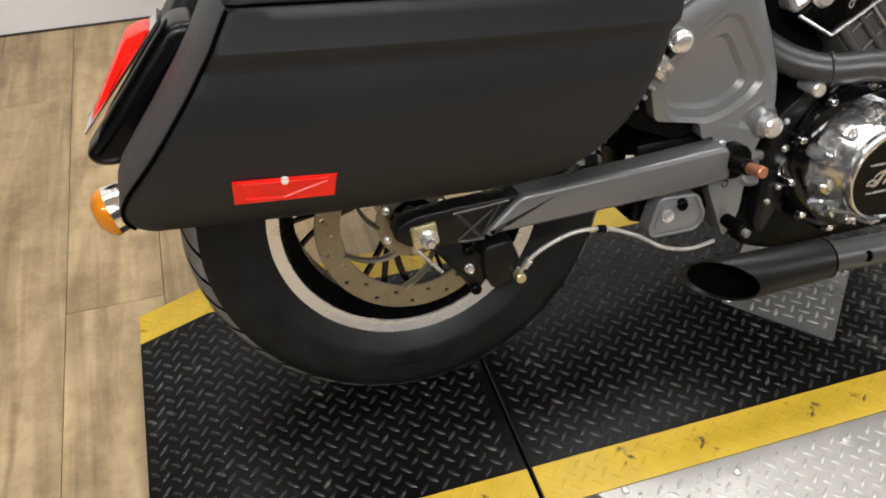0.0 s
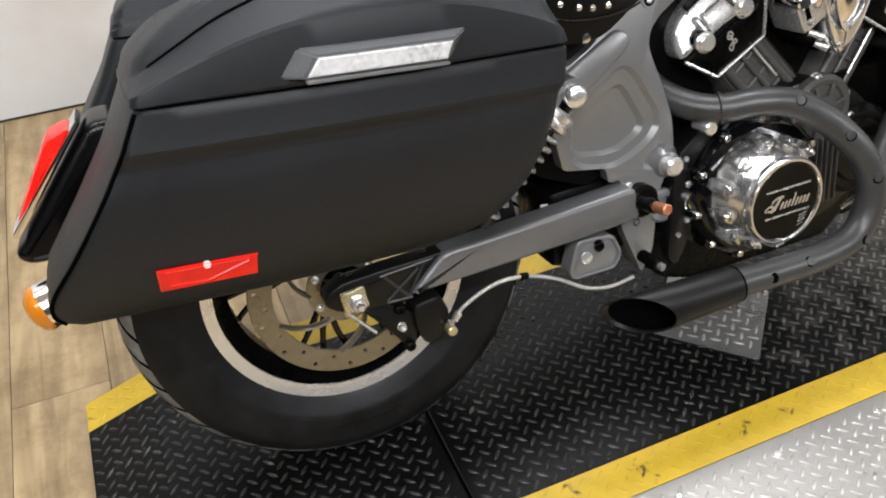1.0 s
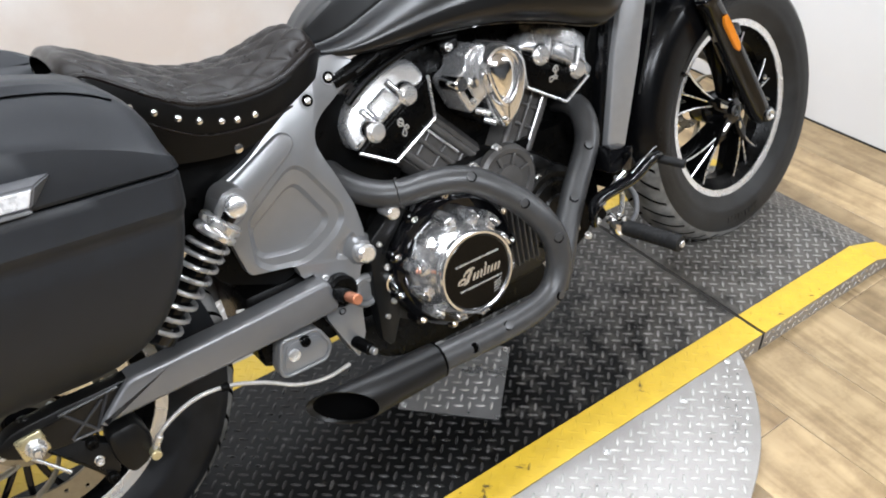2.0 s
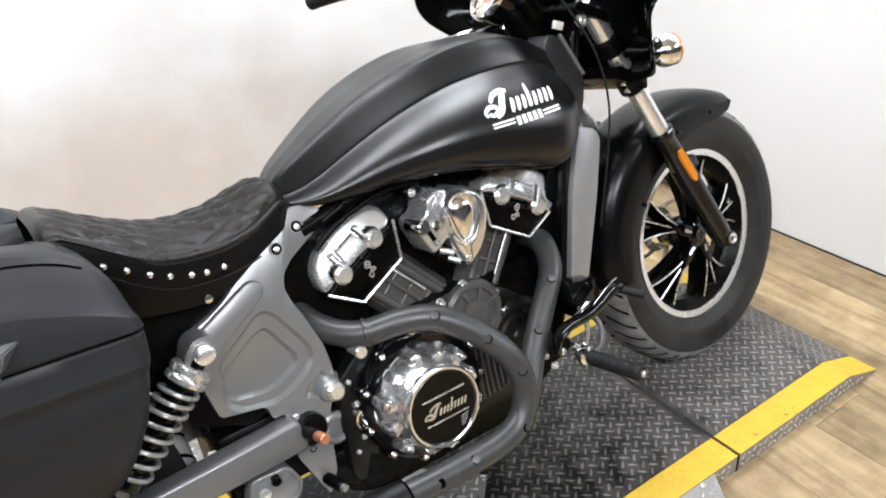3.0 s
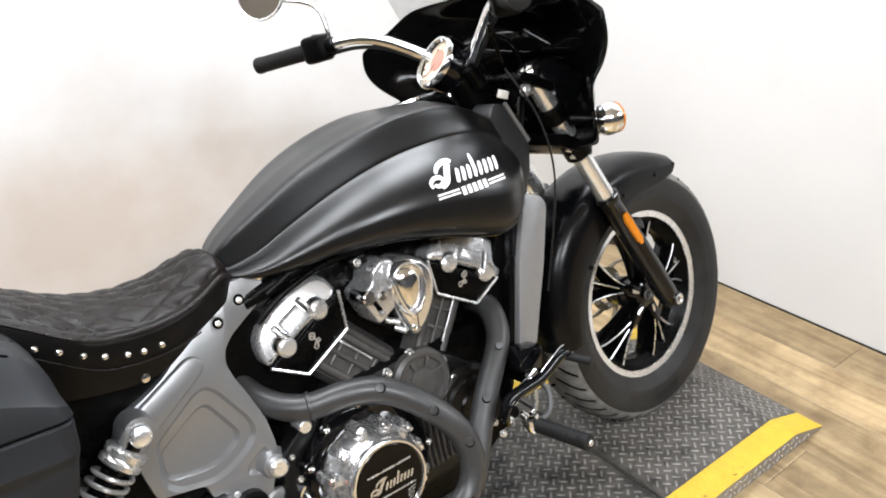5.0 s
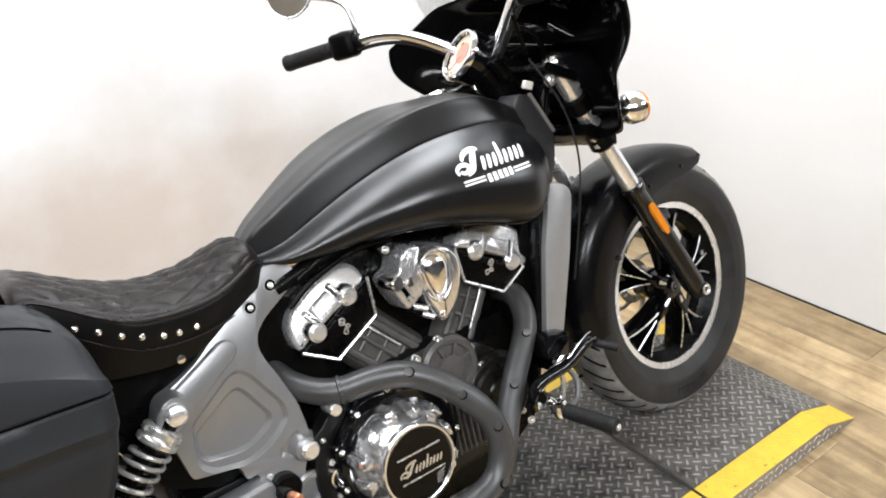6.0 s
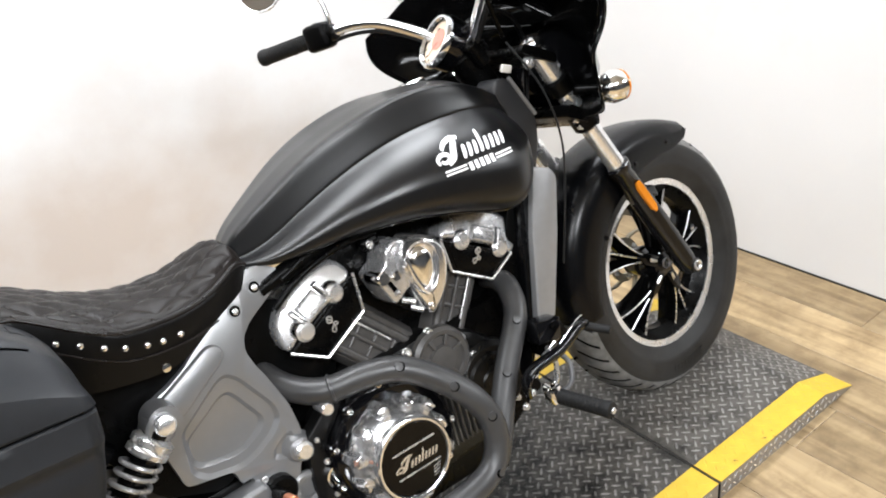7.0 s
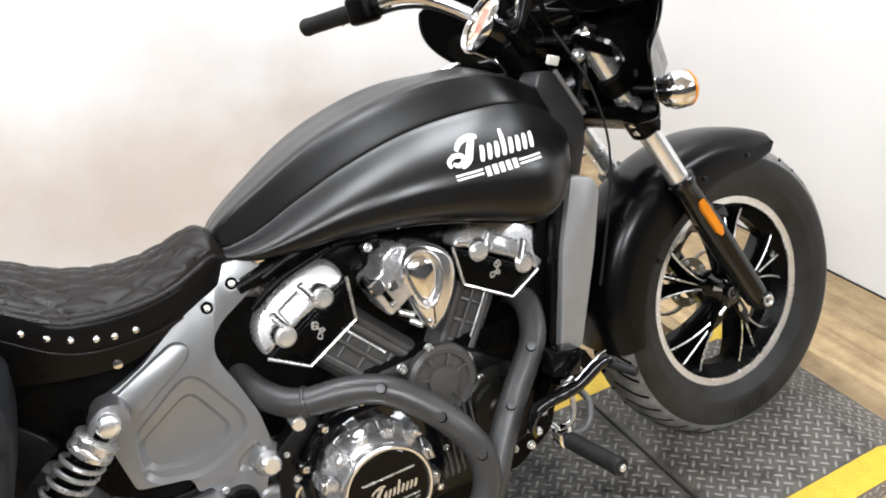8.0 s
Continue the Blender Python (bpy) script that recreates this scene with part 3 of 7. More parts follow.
# ---- the motorcycle ----
LEAN_ANGLE = 14.91
STEER = 3.2
bike = new("motorcycle")
bike.matrix_basis = pose(0, 0, 0, -LEAN_ANGLE, 0, 0)
tagged(bike, "matte black cruiser motorcycle with hard saddlebags leaning on its stand", "motorcycle")


def lerp(x, table):
    """Smooth value at x from a table of (x, value)."""
    if x <= table[0][0]:
        return table[0][1]
    if x >= table[-1][0]:
        return table[-1][1]
    for i in range(len(table) - 1):
        if x <= table[i + 1][0]:
            (xa, a), (xb, b) = table[i], table[i + 1]
            t = (x - xa) / (xb - xa)
            ma = (b - table[i - 1][1]) / (xb - table[i - 1][0]) * (xb - xa) if i > 0 else b - a
            mb = (table[i + 2][1] - a) / (table[i + 2][0] - xa) * (xb - xa) if i + 2 < len(table) else b - a
            t2, t3 = t * t, t ** 3
            return (2 * t3 - 3 * t2 + 1) * a + (t3 - 2 * t2 + t) * ma + (-2 * t3 + 3 * t2) * b + (t3 - t2) * mb


def tyre(wheel, R, half, rim_r, rubber, shoulder, label):
    """Tyre with a rounded crown, lettering band on the wall and grooves drawn dark on the tread."""
    prof = [(rim_r - 0.004, -half * 0.70), (rim_r + 0.004, -half * 0.76), (rim_r + 0.010, -half * 0.80)] + [
        (rim_r + (R - rim_r) * f, half * w) for f, w in ((0.22, -0.90), (0.30, -0.955), (0.32, -0.955), (0.42, -0.99), (0.55, -1.0), (0.63, -0.985), (0.645, -0.985), (0.72, -0.945), (0.80, -0.87), (0.87, -0.755), (0.93, -0.60), (0.97, -0.42), (0.993, -0.2), (1.0, 0.0))]
    prof += [(r, -y) for r, y in prof[-2::-1]]
    k = next(i for i, (r, y) in enumerate(prof) if r > rim_r + (R - rim_r) * shoulder)
    n = len(prof)
    bm = bm_new()
    lathe_y(bm, prof[:k + 1], 96)
    lathe_y(bm, prof[n - 1 - k:], 96)
    ob = part("tyre", bm, rubber, wheel, label, angle=50)
    bm = bm_new()
    lathe_y(bm, prof[k:n - k], 96)
    part("tread", bm, DUSTY_RUBBER, ob, "dusty grey tread", angle=50)
    # tread grooves, drawn as flat dark strips: their shade is only colour
    bm = bm_new()
    n = 40
    for side in (-1, 1):
        for i in range(n):
            a = 2 * math.pi * (i + (0.5 if side > 0 else 0)) / n
            pts = []
            for k in range(7):
                f = k / 6
                w = 0.10 + 0.78 * f
                rr = R * (1 - 0.0) - (R - rim_r) * (1 - lerp(w, [(0, 1.0), (0.2, 0.993), (0.42, 0.97), (0.60, 0.93), (0.755, 0.87), (0.87, 0.80), (0.945, 0.72)]))
                aa = a + 0.16 * f ** 1.4
                pts.append(((rr + 0.0006) * math.cos(aa), side * half * w, (rr + 0.0006) * math.sin(aa), aa))
            for p, q in zip(pts, pts[1:]):
                ta = Vector((-math.sin(p[3]), 0, math.cos(p[3]))) * 0.0040
                tb = Vector((-math.sin(q[3]), 0, math.cos(q[3]))) * 0.0040
                bm.faces.new([bm.verts.new(Vector(v)) for v in (Vector(p[:3]) - ta, Vector(p[:3]) + ta, Vector(q[:3]) + tb, Vector(q[:3]) - tb)])
    tagged(part("tread_groove", bm, DARK_HOLE, ob, "flat dark strips for the shade in the tread grooves"), kind="stuff")
    # raised band of unreadable lettering bars
    bm = bm_new()
    for i in range(9):
        a = -1.78 + i * 0.052
        rr = rim_r + (R - rim_r) * 0.48
        c = Vector((rr * math.cos(a), -half * 0.998, rr * math.sin(a)))
        u = Vector((-math.sin(a), 0, math.cos(a)))
        v = Vector((math.cos(a), 0, math.sin(a)))
        wv = 0.0045
        vs = [bm.verts.new(c + u * du + v * dv - Vector((0, dy, 0))) for dy in (0, 0.0012) for du, dv in ((-wv, -0.008), (wv, -0.008), (wv, 0.008), (-wv, 0.008))]
        for f in ((4, 5, 6, 7), (0, 1, 5, 4), (1, 2, 6, 5), (2, 3, 7, 6), (3, 0, 4, 7)):
            bm.faces.new([vs[k] for k in f])
    tagged(part("wall_lettering", bm, rubber, ob, "raised unreadable lettering bars"), kind="stuff")
    return ob


def rim(wheel, r_lip, half):
    """Black rim with a machined silver lip on each side."""
    bm = bm_new()
    lathe_y(bm, [(r_lip - 0.022, -half * 0.86), (r_lip - 0.030, -half * 0.6), (r_lip - 0.045, -half * 0.3), (r_lip - 0.045, half * 0.3), (r_lip - 0.030, half * 0.6), (r_lip - 0.022, half * 0.86), (r_lip - 0.014, half * 0.8), (r_lip - 0.03, 0), (r_lip - 0.014, -half * 0.8)], 96, closed_prof=True)
    rm = part("rim", bm, ENGINE_BLACK, wheel, "black cast rim")
    for s in (-1, 1):
        bm = bm_new()
        lathe_y(bm, [(r_lip - 0.0225, s * half * 0.80), (r_lip - 0.0215, s * half * 0.93), (r_lip - 0.013, s * half * 0.95), (r_lip - 0.0065, s * half * 0.985), (r_lip - 0.0015, s * half * 1.0), (r_lip, s * half * 0.97), (r_lip, s * half * 0.80)], 96, closed_prof=True)
        part("rim_lip", bm, RIM_SILVER if s < 0 else GLOSS_BLACK, rm, "machined silver rim lip" if s < 0 else "black inner rim lip")
    return rm


def spoke_group(wheel, ang, r0, r1, spread, bend, y, thick=0.012, bright=True, tip=0.02):
    """Three black spokes that fan out from the hub, each with a bright machined edge."""
    if bright:
        bm = bm_new()
        slab(bm, [(r * math.cos(ang + a), r * math.sin(ang + a)) for r, a in ((0.026, -0.55), (0.070, -0.20), (0.098, 0.0), (0.070, 0.20), (0.026, 0.55))], y + 0.012, y - 0.003, 0.002, 0.004)
        part("spoke_web", bm, LINER_BLACK, wheel)
    for k in (-1, 0, 1):
        a1 = ang + spread * k
        a0 = ang + spread * 0.10 * k
        pts, edge = [], []
        for i in range(9):
            f = i / 8
            r = r0 + (r1 - r0) * f
            a = a0 + (a1 - a0) * f + bend * math.sin(f * math.pi) + k * 0.05 * f * f
            pts.append((r * math.cos(a), y + (tip - y) * f, r * math.sin(a)))
        bm = bm_new()
        if not bright:
            tube(bm, pts, lambda t: thick * (0.62 - 0.14 * t), 8, 2, oval=(0.75, 1.25))
            part("spoke", bm, GLOSS_BLACK, wheel)
            continue
        # a deep fin, narrow at the face and wider behind
        loops = []
        for i, p in enumerate(pts):
            a = math.atan2(p[2], p[0])
            t = (-math.sin(a), math.cos(a))
            loops.append([(p[0] + t[0] * o * thick, dy, p[2] + t[1] * o * thick) for o, dy in ((0.20, p[1] - 0.0055), (0.45, p[1] + 0.004), (0.55, p[1] + 0.045), (-0.55, p[1] + 0.045), (-0.45, p[1] + 0.004), (-0.20, p[1] - 0.0055))])
        rings(bm, loops)
        sp = part("spoke", bm, LINER_BLACK, wheel)
        bm = bm_new()
        edge = [(p[0], p[1] - 0.0058, p[2]) for p in pts]
        tube(bm, edge, lambda t: 0.0019 + 0.0006 * t, 6, 2)
        part("spoke_edge", bm, STEEL, sp, "machined bright spoke edge")


def disc(wheel, R, r_in, y, material, n_hole=30):
    bm = bm_new()
    lathe_y(bm, [(r_in, y - 0.0025), (R - 0.001, y - 0.0025), (R, y - 0.0015), (R, y + 0.0015), (R - 0.001, y + 0.0025), (r_in, y + 0.0025)], 72, closed_prof=True)
    cuts = bm_new()
    for i in range(n_hole):
        a = 2 * math.pi * i / n_hole
        r = (R - 0.010, R - 0.024)[i % 2]
        turned(cuts, (r * math.cos(a), y - 0.01, r * math.sin(a)), (0, 1, 0), [(0, 0.0038), (0.02, 0.0038)], 8)
    ob = carved("brake_disc", bm, [cuts], material, wheel, "drilled steel brake disc")
    for i in range(6):
        a = 2 * math.pi * i / 6 + 0.3
        pts = [((r_in + 0.003 - f * (r_in - 0.05)) * math.cos(a + 0.75 * f), y, (r_in + 0.003 - f * (r_in - 0.05)) * math.sin(a + 0.75 * f)) for f in (0, 0.25, 0.5, 0.75, 1)]
        bm = bm_new()
        tube(bm, pts, 0.0085, 8, 3, oval=(1.0, 0.35))
        part("disc_arm", bm, material, ob)
    bm = bm_new()
    lathe_y(bm, [(0.036, y - 0.003), (0.056, y - 0.003), (0.056, y + 0.003), (0.036, y + 0.003)], 40, closed_prof=True)
    part("disc_carrier", bm, material, ob)
    for i in range(6):
        a = 2 * math.pi * i / 6 + 0.5
        bolt(ob, (0.047 * math.cos(a), y - 0.002, 0.047 * math.sin(a)), (0, -1, 0), 0.005, 0.006, STEEL)
    return ob


def wheels():
    for nm, c, st, R, half, rim_half, front in (("rear_wheel", (0, 0, 0.329), 0.0, 0.3245, 0.0725, 0.053, False), ("front_wheel", (1.562, 0, 0.3165), STEER, 0.3155, 0.067, 0.047, True)):
        bm = bm_new()
        turned(bm, (0, -0.055, 0), (0, 1, 0), [(0, 0.024), (0.006, 0.034), (0.03, 0.036), (0.055, 0.042), (0.08, 0.036), (0.104, 0.034), (0.11, 0.024)], 32)
        w = part(nm, bm, GLOSS_BLACK, bike, "cast black wheel with machined silver rim lip")
        w.matrix_basis = pose(*c, 0, 0, st)
        tyre(w, R, half, 0.2075, DUST_LIT_RUBBER if front else RUBBER, 0.71 if front else 0.79, "road tyre, wall greyed for dust and the light on it" if front else "clean black road tyre")
        rim(w, 0.2105, rim_half)
        for i in range(5):
            if front:
                spoke_group(w, radians(151 + 72 * i), 0.034, 0.184, 0.26, 0.0, -0.050, thick=0.0125, tip=-0.018)
            else:
                spoke_group(w, radians(186 + 72 * i), 0.034, 0.182, 0.24, -0.03, 0.026, thick=0.008, bright=False)
        if front:
            disc(w, 0.149, 0.112, 0.072, DISC_STEEL)
        else:
            disc(w, 0.144, 0.108, -0.080, DISC_STEEL)
        bm = bm_new()
        lathe_y(bm, [(0.012, -0.06), (0.012, 0.06)], 16)
        part("axle", bm, STEEL, w)
        # valve stem
        bm = bm_new()
        rod(bm, (0.17, -0.02, 0.03), (0.155, -0.03, 0.028), 0.004)
        part("valve", bm, STEEL, w)


wheels()


def swingarm():
    for s in (-1, 1):
        bm = bm_new()
        outline = [(0.478, 0.380), (0.486, 0.324), (0.44, 0.320), (0.30, 0.315), (0.19, 0.313), (0.085, 0.311), (0.145, 0.366), (0.20, 0.367), (0.33, 0.372)]
        slab(bm, outline, s * 0.098, s * 0.139, 0.0085, 0.012, 4)
        arm = part("swingarm", bm, ARM_GREY, bike, "grey painted box swingarm")
        bm = bm_new()
        slab(bm, [(0.16, 0.364), (0.085, 0.302), (0.035, 0.304), (-0.02, 0.313), (-0.042, 0.330), (-0.036, 0.348), (-0.012, 0.359), (0.05, 0.362)], s * 0.098, s * 0.130, 0.004, 0.012)
        part("swingarm_end", bm, CARRIER_BLACK, arm, "black cast axle carrier")
        bm = bm_new()
        for p, q in (((0.05, 0.353), (0.085, 0.308)), ((0.085, 0.308), (0.115, 0.357)), ((0.05, 0.31), (0.105, 0.35)), ((0.045, 0.353), (0.13, 0.358)), ((0.05, 0.308), (0.09, 0.306))):
            rod(bm, (p[0], s * 0.1295, p[1]), (q[0], s * 0.1295, q[1]), 0.0028, n=8)
        part("carrier_rib", bm, NECK_BLACK, arm, "black cast rib")
        bm = bm_new()
        box(bm, (0.002, s * 0.133, 0.330), (0.038, 0.008, 0.036), (0, -6, 0), 0.004)
        part("axle_adjuster", bm, ZINC, arm, "square yellow-zinc axle adjuster")
        bm = bm_new()
        turned(bm, (0.005, s * 0.135, 0.326), (0, s, 0), [(0, 0.0145), (0.003, 0.0145)], 20)
        turned(bm, (0.005, s * 0.137, 0.326), (0, s, 0), [(0, 0.0120), (0.011, 0.0120), (0.0125, 0.010)], 6)
        turned(bm, (0.005, s * 0.145, 0.326), (0, s, 0), [(0, 0.0065), (0.010, 0.0065), (0.012, 0.005)], 12)
        part("axle_nut", bm, STEEL, arm, "steel axle nut")
    bm = bm_new()
    rod(bm, (0.50, -0.13, 0.345), (0.50, 0.13, 0.345), 0.028, n=24)
    part("swingarm_pivot", bm, ENGINE_BLACK, bike)
    # rear brake caliper, its bracket and hose
    bm = bm_new()
    slab(bm, [(0.01, 0.300), (0.05, 0.300), (0.10, 0.262), (0.092, 0.215), (0.075, 0.208), (0.062, 0.230), (0.03, 0.275)], -0.088, -0.112, 0.004, 0.008)
    cal = part("brake_caliper", bm, CARRIER_BLACK, bike, "black rear brake caliper")
    bm = bm_new()
    slab(bm, [(0.09, 0.285), (0.135, 0.29), (0.15, 0.25), (0.135, 0.215), (0.105, 0.205), (0.09, 0.24)], -0.066, -0.122, 0.008, 0.012)
    part("caliper_body", bm, CARRIER_BLACK, cal)
    for x, z, r in ((0.07, 0.282, 0.008), (0.078, 0.214, 0.008), (0.145, 0.226, 0.007), (0.07, 0.25, 0.006)):
        bolt(cal, (x, -0.110, z), (0, -1, 0), r, 0.012, ENGINE_BLACK if r > 0.0075 else STEEL)
    bm = bm_new()
    rod(bm, (-0.01, -0.105, 0.30), (0.03, -0.108, 0.25), 0.003)
    part("bracket_link", bm, STEEL, cal)
    bm = bm_new()
    tube(bm, [(0.142, -0.126, 0.228), (0.162, -0.136, 0.263), (0.215, -0.142, 0.290), (0.27, -0.142, 0.288), (0.328, -0.138, 0.262), (0.379, -0.134, 0.228), (0.43, -0.13, 0.212), (0.48, -0.12, 0.21)], 0.0035, 10, 6)
    hose = part("brake_hose", bm, BRAIDED, bike, "braided steel brake hose")
    for p, q in (((0.150, -0.13, 0.243), (0.158, -0.134, 0.257)), ((0.262, -0.142, 0.289), (0.275, -0.142, 0.287))):
        bm = bm_new()
        rod(bm, p, q, 0.0062)
        part("hose_clamp", bm, ENGINE_BLACK if p[0] > 0.2 else STEEL, hose)
    bm = bm_new()
    rod(bm, (0.143, -0.138, 0.228), (0.143, -0.118, 0.228), 0.008)
    part("banjo_bolt", bm, ZINC, hose)


swingarm()


def shock(s):
    top, bot = Vector((0.356, s * 0.142, 0.552)), Vector((0.199, s * 0.128, 0.402))
    d = (bot - top).normalized()
    bm = bm_new()
    rod(bm, top, bot, 0.020, n=20)
    ob = part("shock_absorber", bm, LINER_BLACK, bike, "coil-over shock absorber with silver spring")
    bm = bm_new()
    turned(bm, top + d * 0.012, d, [(0, 0.014), (0.004, 0.029), (0.007, 0.0325), (0.015, 0.0325), (0.017, 0.029), (0.020, 0.0295), (0.023, 0.0325), (0.030, 0.0325), (0.033, 0.027)], 32)
    part("spring_collar", bm, STEEL, ob, "silver threaded spring collar")
    bm = bm_new()
    _, u, v = basis(d)
    pts = []
    turns, l0, l1 = 7.6, 0.05, (bot - top).length - 0.02
    for i in range(int(turns * 18) + 1):
        f = i / (turns * 18)
        g = lerp(f, [(0, 0), (0.3, 0.25), (0.6, 0.56), (1, 1)])
        a = f * turns * 2 * math.pi
        pts.append(top + d * (l0 + (l1 - l0) * g) + (u * math.cos(a) + v * math.sin(a)) * 0.0290)
    tube(bm, pts, 0.0038, 8, smooth=False)
    part("spring", bm, SPRING_GREY, ob, "silver coil spring")
    bm = bm_new()
    rod(bm, bot - d * 0.03, bot, 0.03, n=24)
    part("spring_seat", bm, GLOSS_BLACK, ob)
    bm = bm_new()
    rod(bm, top + Vector((0, s * 0.016, 0)), top - Vector((0, s * 0.03, 0)), 0.023, n=20)
    part("upper_eye", bm, CAST_GREY, ob)


def side_casting(s):
    """The grey cast frame side with its stepped recesses."""
    outline = [(0.566, 0.709), (0.608, 0.708), (0.634, 0.690), (0.615, 0.663), (0.590, 0.649), (0.554, 0.629), (0.535, 0.611), (0.528, 0.588), (0.534, 0.562), (0.545, 0.535), (0.565, 0.474), (0.570, 0.425), (0.566, 0.392), (0.546, 0.358), (0.536, 0.316), (0.528, 0.245), (0.505, 0.205), (0.468, 0.300), (0.468, 0.388), (0.447, 0.384), (0.442, 0.412), (0.366, 0.427), (0.352, 0.500), (0.332, 0.540), (0.350, 0.572), (0.398, 0.590), (0.428, 0.605), (0.506, 0.660)]
    bm = bm_new()
    slab(bm, outline, s * 0.060, s * 0.108, 0.0, 0.009)
    cuts = []
    for pts, depth, r in (([(0.386, 0.512), (0.467, 0.568), (0.486, 0.570), (0.502, 0.556), (0.543, 0.484), (0.545, 0.460), (0.526, 0.437), (0.488, 0.417), (0.456, 0.409), (0.400, 0.420), (0.379, 0.440)], 0.009, 0.012), ([(0.388, 0.492), (0.464, 0.539), (0.480, 0.540), (0.490, 0.528), (0.522, 0.469), (0.512, 0.451), (0.474, 0.432), (0.445, 0.431), (0.396, 0.440), (0.386, 0.455)], 0.0185, 0.010), ([(0.509, 0.395), (0.514, 0.412), (0.549, 0.432), (0.556, 0.422), (0.529, 0.386)], 0.006, 0.006)):
        c = bm_new()
        o = fillet([Vector(p) for p in pts], r)
        mid = sum(o, Vector((0, 0))) / len(o)
        size = max((p - mid).length for p in o)
        k = 1 - 0.0085 / size
        low = [mid + (p - mid) * k for p in o]
        top = 0.108 if depth != 0.0185 else 0.0995
        rings(c, [[(p.x, s * (0.108 - depth), p.y) for p in low], [(p.x, s * top, p.y) for p in o], [(p.x, s * 0.13, p.y) for p in o]])
        cuts.append(c)
    ob = carved("frame_casting", bm, cuts, CAST_GREY, bike, "grey painted cast frame side with stepped recesses", bevel=0.0022, seg=2)
    # raised web along the rear edge
    bm = bm_new()
    slab(bm, [(0.362, 0.545), (0.354, 0.566), (0.400, 0.588), (0.446, 0.611), (0.474, 0.624), (0.492, 0.617), (0.495, 0.603), (0.486, 0.591), (0.396, 0.534)], s * 0.100, s * 0.1145, 0.0045, 0.010, 3)
    part("casting_web", bm, CAST_GREY, ob)

    def lean_in(o):
        """The upper arm leans towards the frame."""
        for v in o.data.vertices:
            v.co.y -= s * 0.2 * max(0.0, v.co.z - 0.56)
    # boss for the foot peg
    bm = bm_new()
    turned(bm, (0.555, s * 0.10, 0.393), (0, s, 0), [(0, 0.030), (0.012, 0.022), (0.016, 0.020)], 24)
    part("boss", bm, CAST_GREY, ob)
    bm = bm_new()
    turned(bm, (0.548, s * 0.10, 0.318), (0, s, 0), [(0, 0.03), (0.008, 0.03), (0.012, 0.025), (0.010, 0.018), (0.004, 0.016)], 24)
    part("pivot_ring", bm, CAST_GREY, ob)
    # upper holes with recessed bolts
    for x, z in ((0.583, 0.6775), (0.538, 0.654)):
        bm = bm_new()
        turned(bm, (x, s * 0.1075, z), (0, s, 0), [(0, 0.0125), (0.0022, 0.0125), (0.0022, 0.0095), (0.0003, 0.0095)], 24)
        part("bolt_recess", bm, CAST_GREY, ob)
        bm = bm_new()
        turned(bm, (x, s * 0.1075, z), (0, s, 0), [(0, 0.0094), (0.0012, 0.0094)], 20)
        part("bolt_hole", bm, DARK_HOLE, ob, "dark bolt hole")
        bolt(ob, (x, s * 0.1065, z), (0, s, 0), 0.0052, 0.006, STEEL)
    for o in (ob, *ob.children):
        lean_in(o)
    # shock bolt and foot-peg bolt
    bm = bm_new()
    turned(bm, (0.362, s * 0.150, 0.560), (0, s, 0), [(0, 0.015), (0.003, 0.0165), (0.02, 0.0165), (0.024, 0.014), (0.026, 0.009)], 24)
    part("shock_bolt", bm, RIM_SILVER, ob, "polished domed bolt")
    bm = bm_new()
    turned(bm, (0.366, s * 0.10, 0.556), (0, s, 0), [(0, 0.028), (0.05, 0.026)], 24)
    part("shock_mount", bm, CAST_GREY, ob)
    bm = bm_new()
    turned(bm, (0.557, s * 0.112, 0.392), (0, s, 0), [(0, 0.0155), (0.004, 0.0165), (0.018, 0.0165), (0.022, 0.012)], 24)
    part("peg_bolt", bm, RIM_SILVER, ob, "polished bolt")
    # copper-tipped plug by the pivot
    bm = bm_new()
    rod(bm, (0.486, s * 0.12, 0.349), (0.490, s * 0.172, 0.356), 0.0120, n=16)
    part("plug", bm, ENGINE_BLACK, ob)
    bm = bm_new()
    rod(bm, (0.490, s * 0.171, 0.356), (0.492, s * 0.202, 0.360), 0.0090, n=14)
    part("plug_tip", bm, COPPER, ob, "copper plug tip")
    # lower bracket
    bm = bm_new()
    slab(bm, [(0.377, 0.306), (0.445, 0.300), (0.462, 0.262), (0.448, 0.236), (0.368, 0.237), (0.36, 0.252)], s * 0.09, s * 0.116, 0.004, 0.012)
    br = part("lower_bracket", bm, CAST_GREY, ob, "grey lower bracket")
    bm = bm_new()
    slab(bm, [(0.386, 0.294), (0.440, 0.289), (0.450, 0.262), (0.438, 0.246), (0.377, 0.248), (0.372, 0.258)], s * 0.115, s * 0.118, 0.001, 0.010)
    part("bracket_face", bm, CAST_GREY, br)
    o = fillet([Vector(p) for p in ((0.379, 0.303), (0.443, 0.298), (0.459, 0.262), (0.446, 0.239), (0.370, 0.240), (0.363, 0.253))], 0.010)
    bm = bm_new()
    tube(bm, [(p.x, s * 0.1165, p.y) for p in o] + [(o[0].x, s * 0.1165, o[0].y)], 0.0034, 8, 2)
    part("bracket_rim", bm, CAST_GREY, br, "raised cast rim")
    bolt(br, (0.393, s * 0.116, 0.272), (0, s, 0), 0.0105, 0.006, RIM_SILVER)
    bolt(br, (0.417, s * 0.116, 0.286), (0, s, 0), 0.0085, 0.008, ENGINE_BLACK)
    bolt(ob, (0.497, s * 0.10, 0.302), (0, s, 0), 0.009, 0.008, ENGINE_BLACK)
    bolt(ob, (0.483, s * 0.106, 0.372), (0, s, 0), 0.006, 0.006, STEEL)
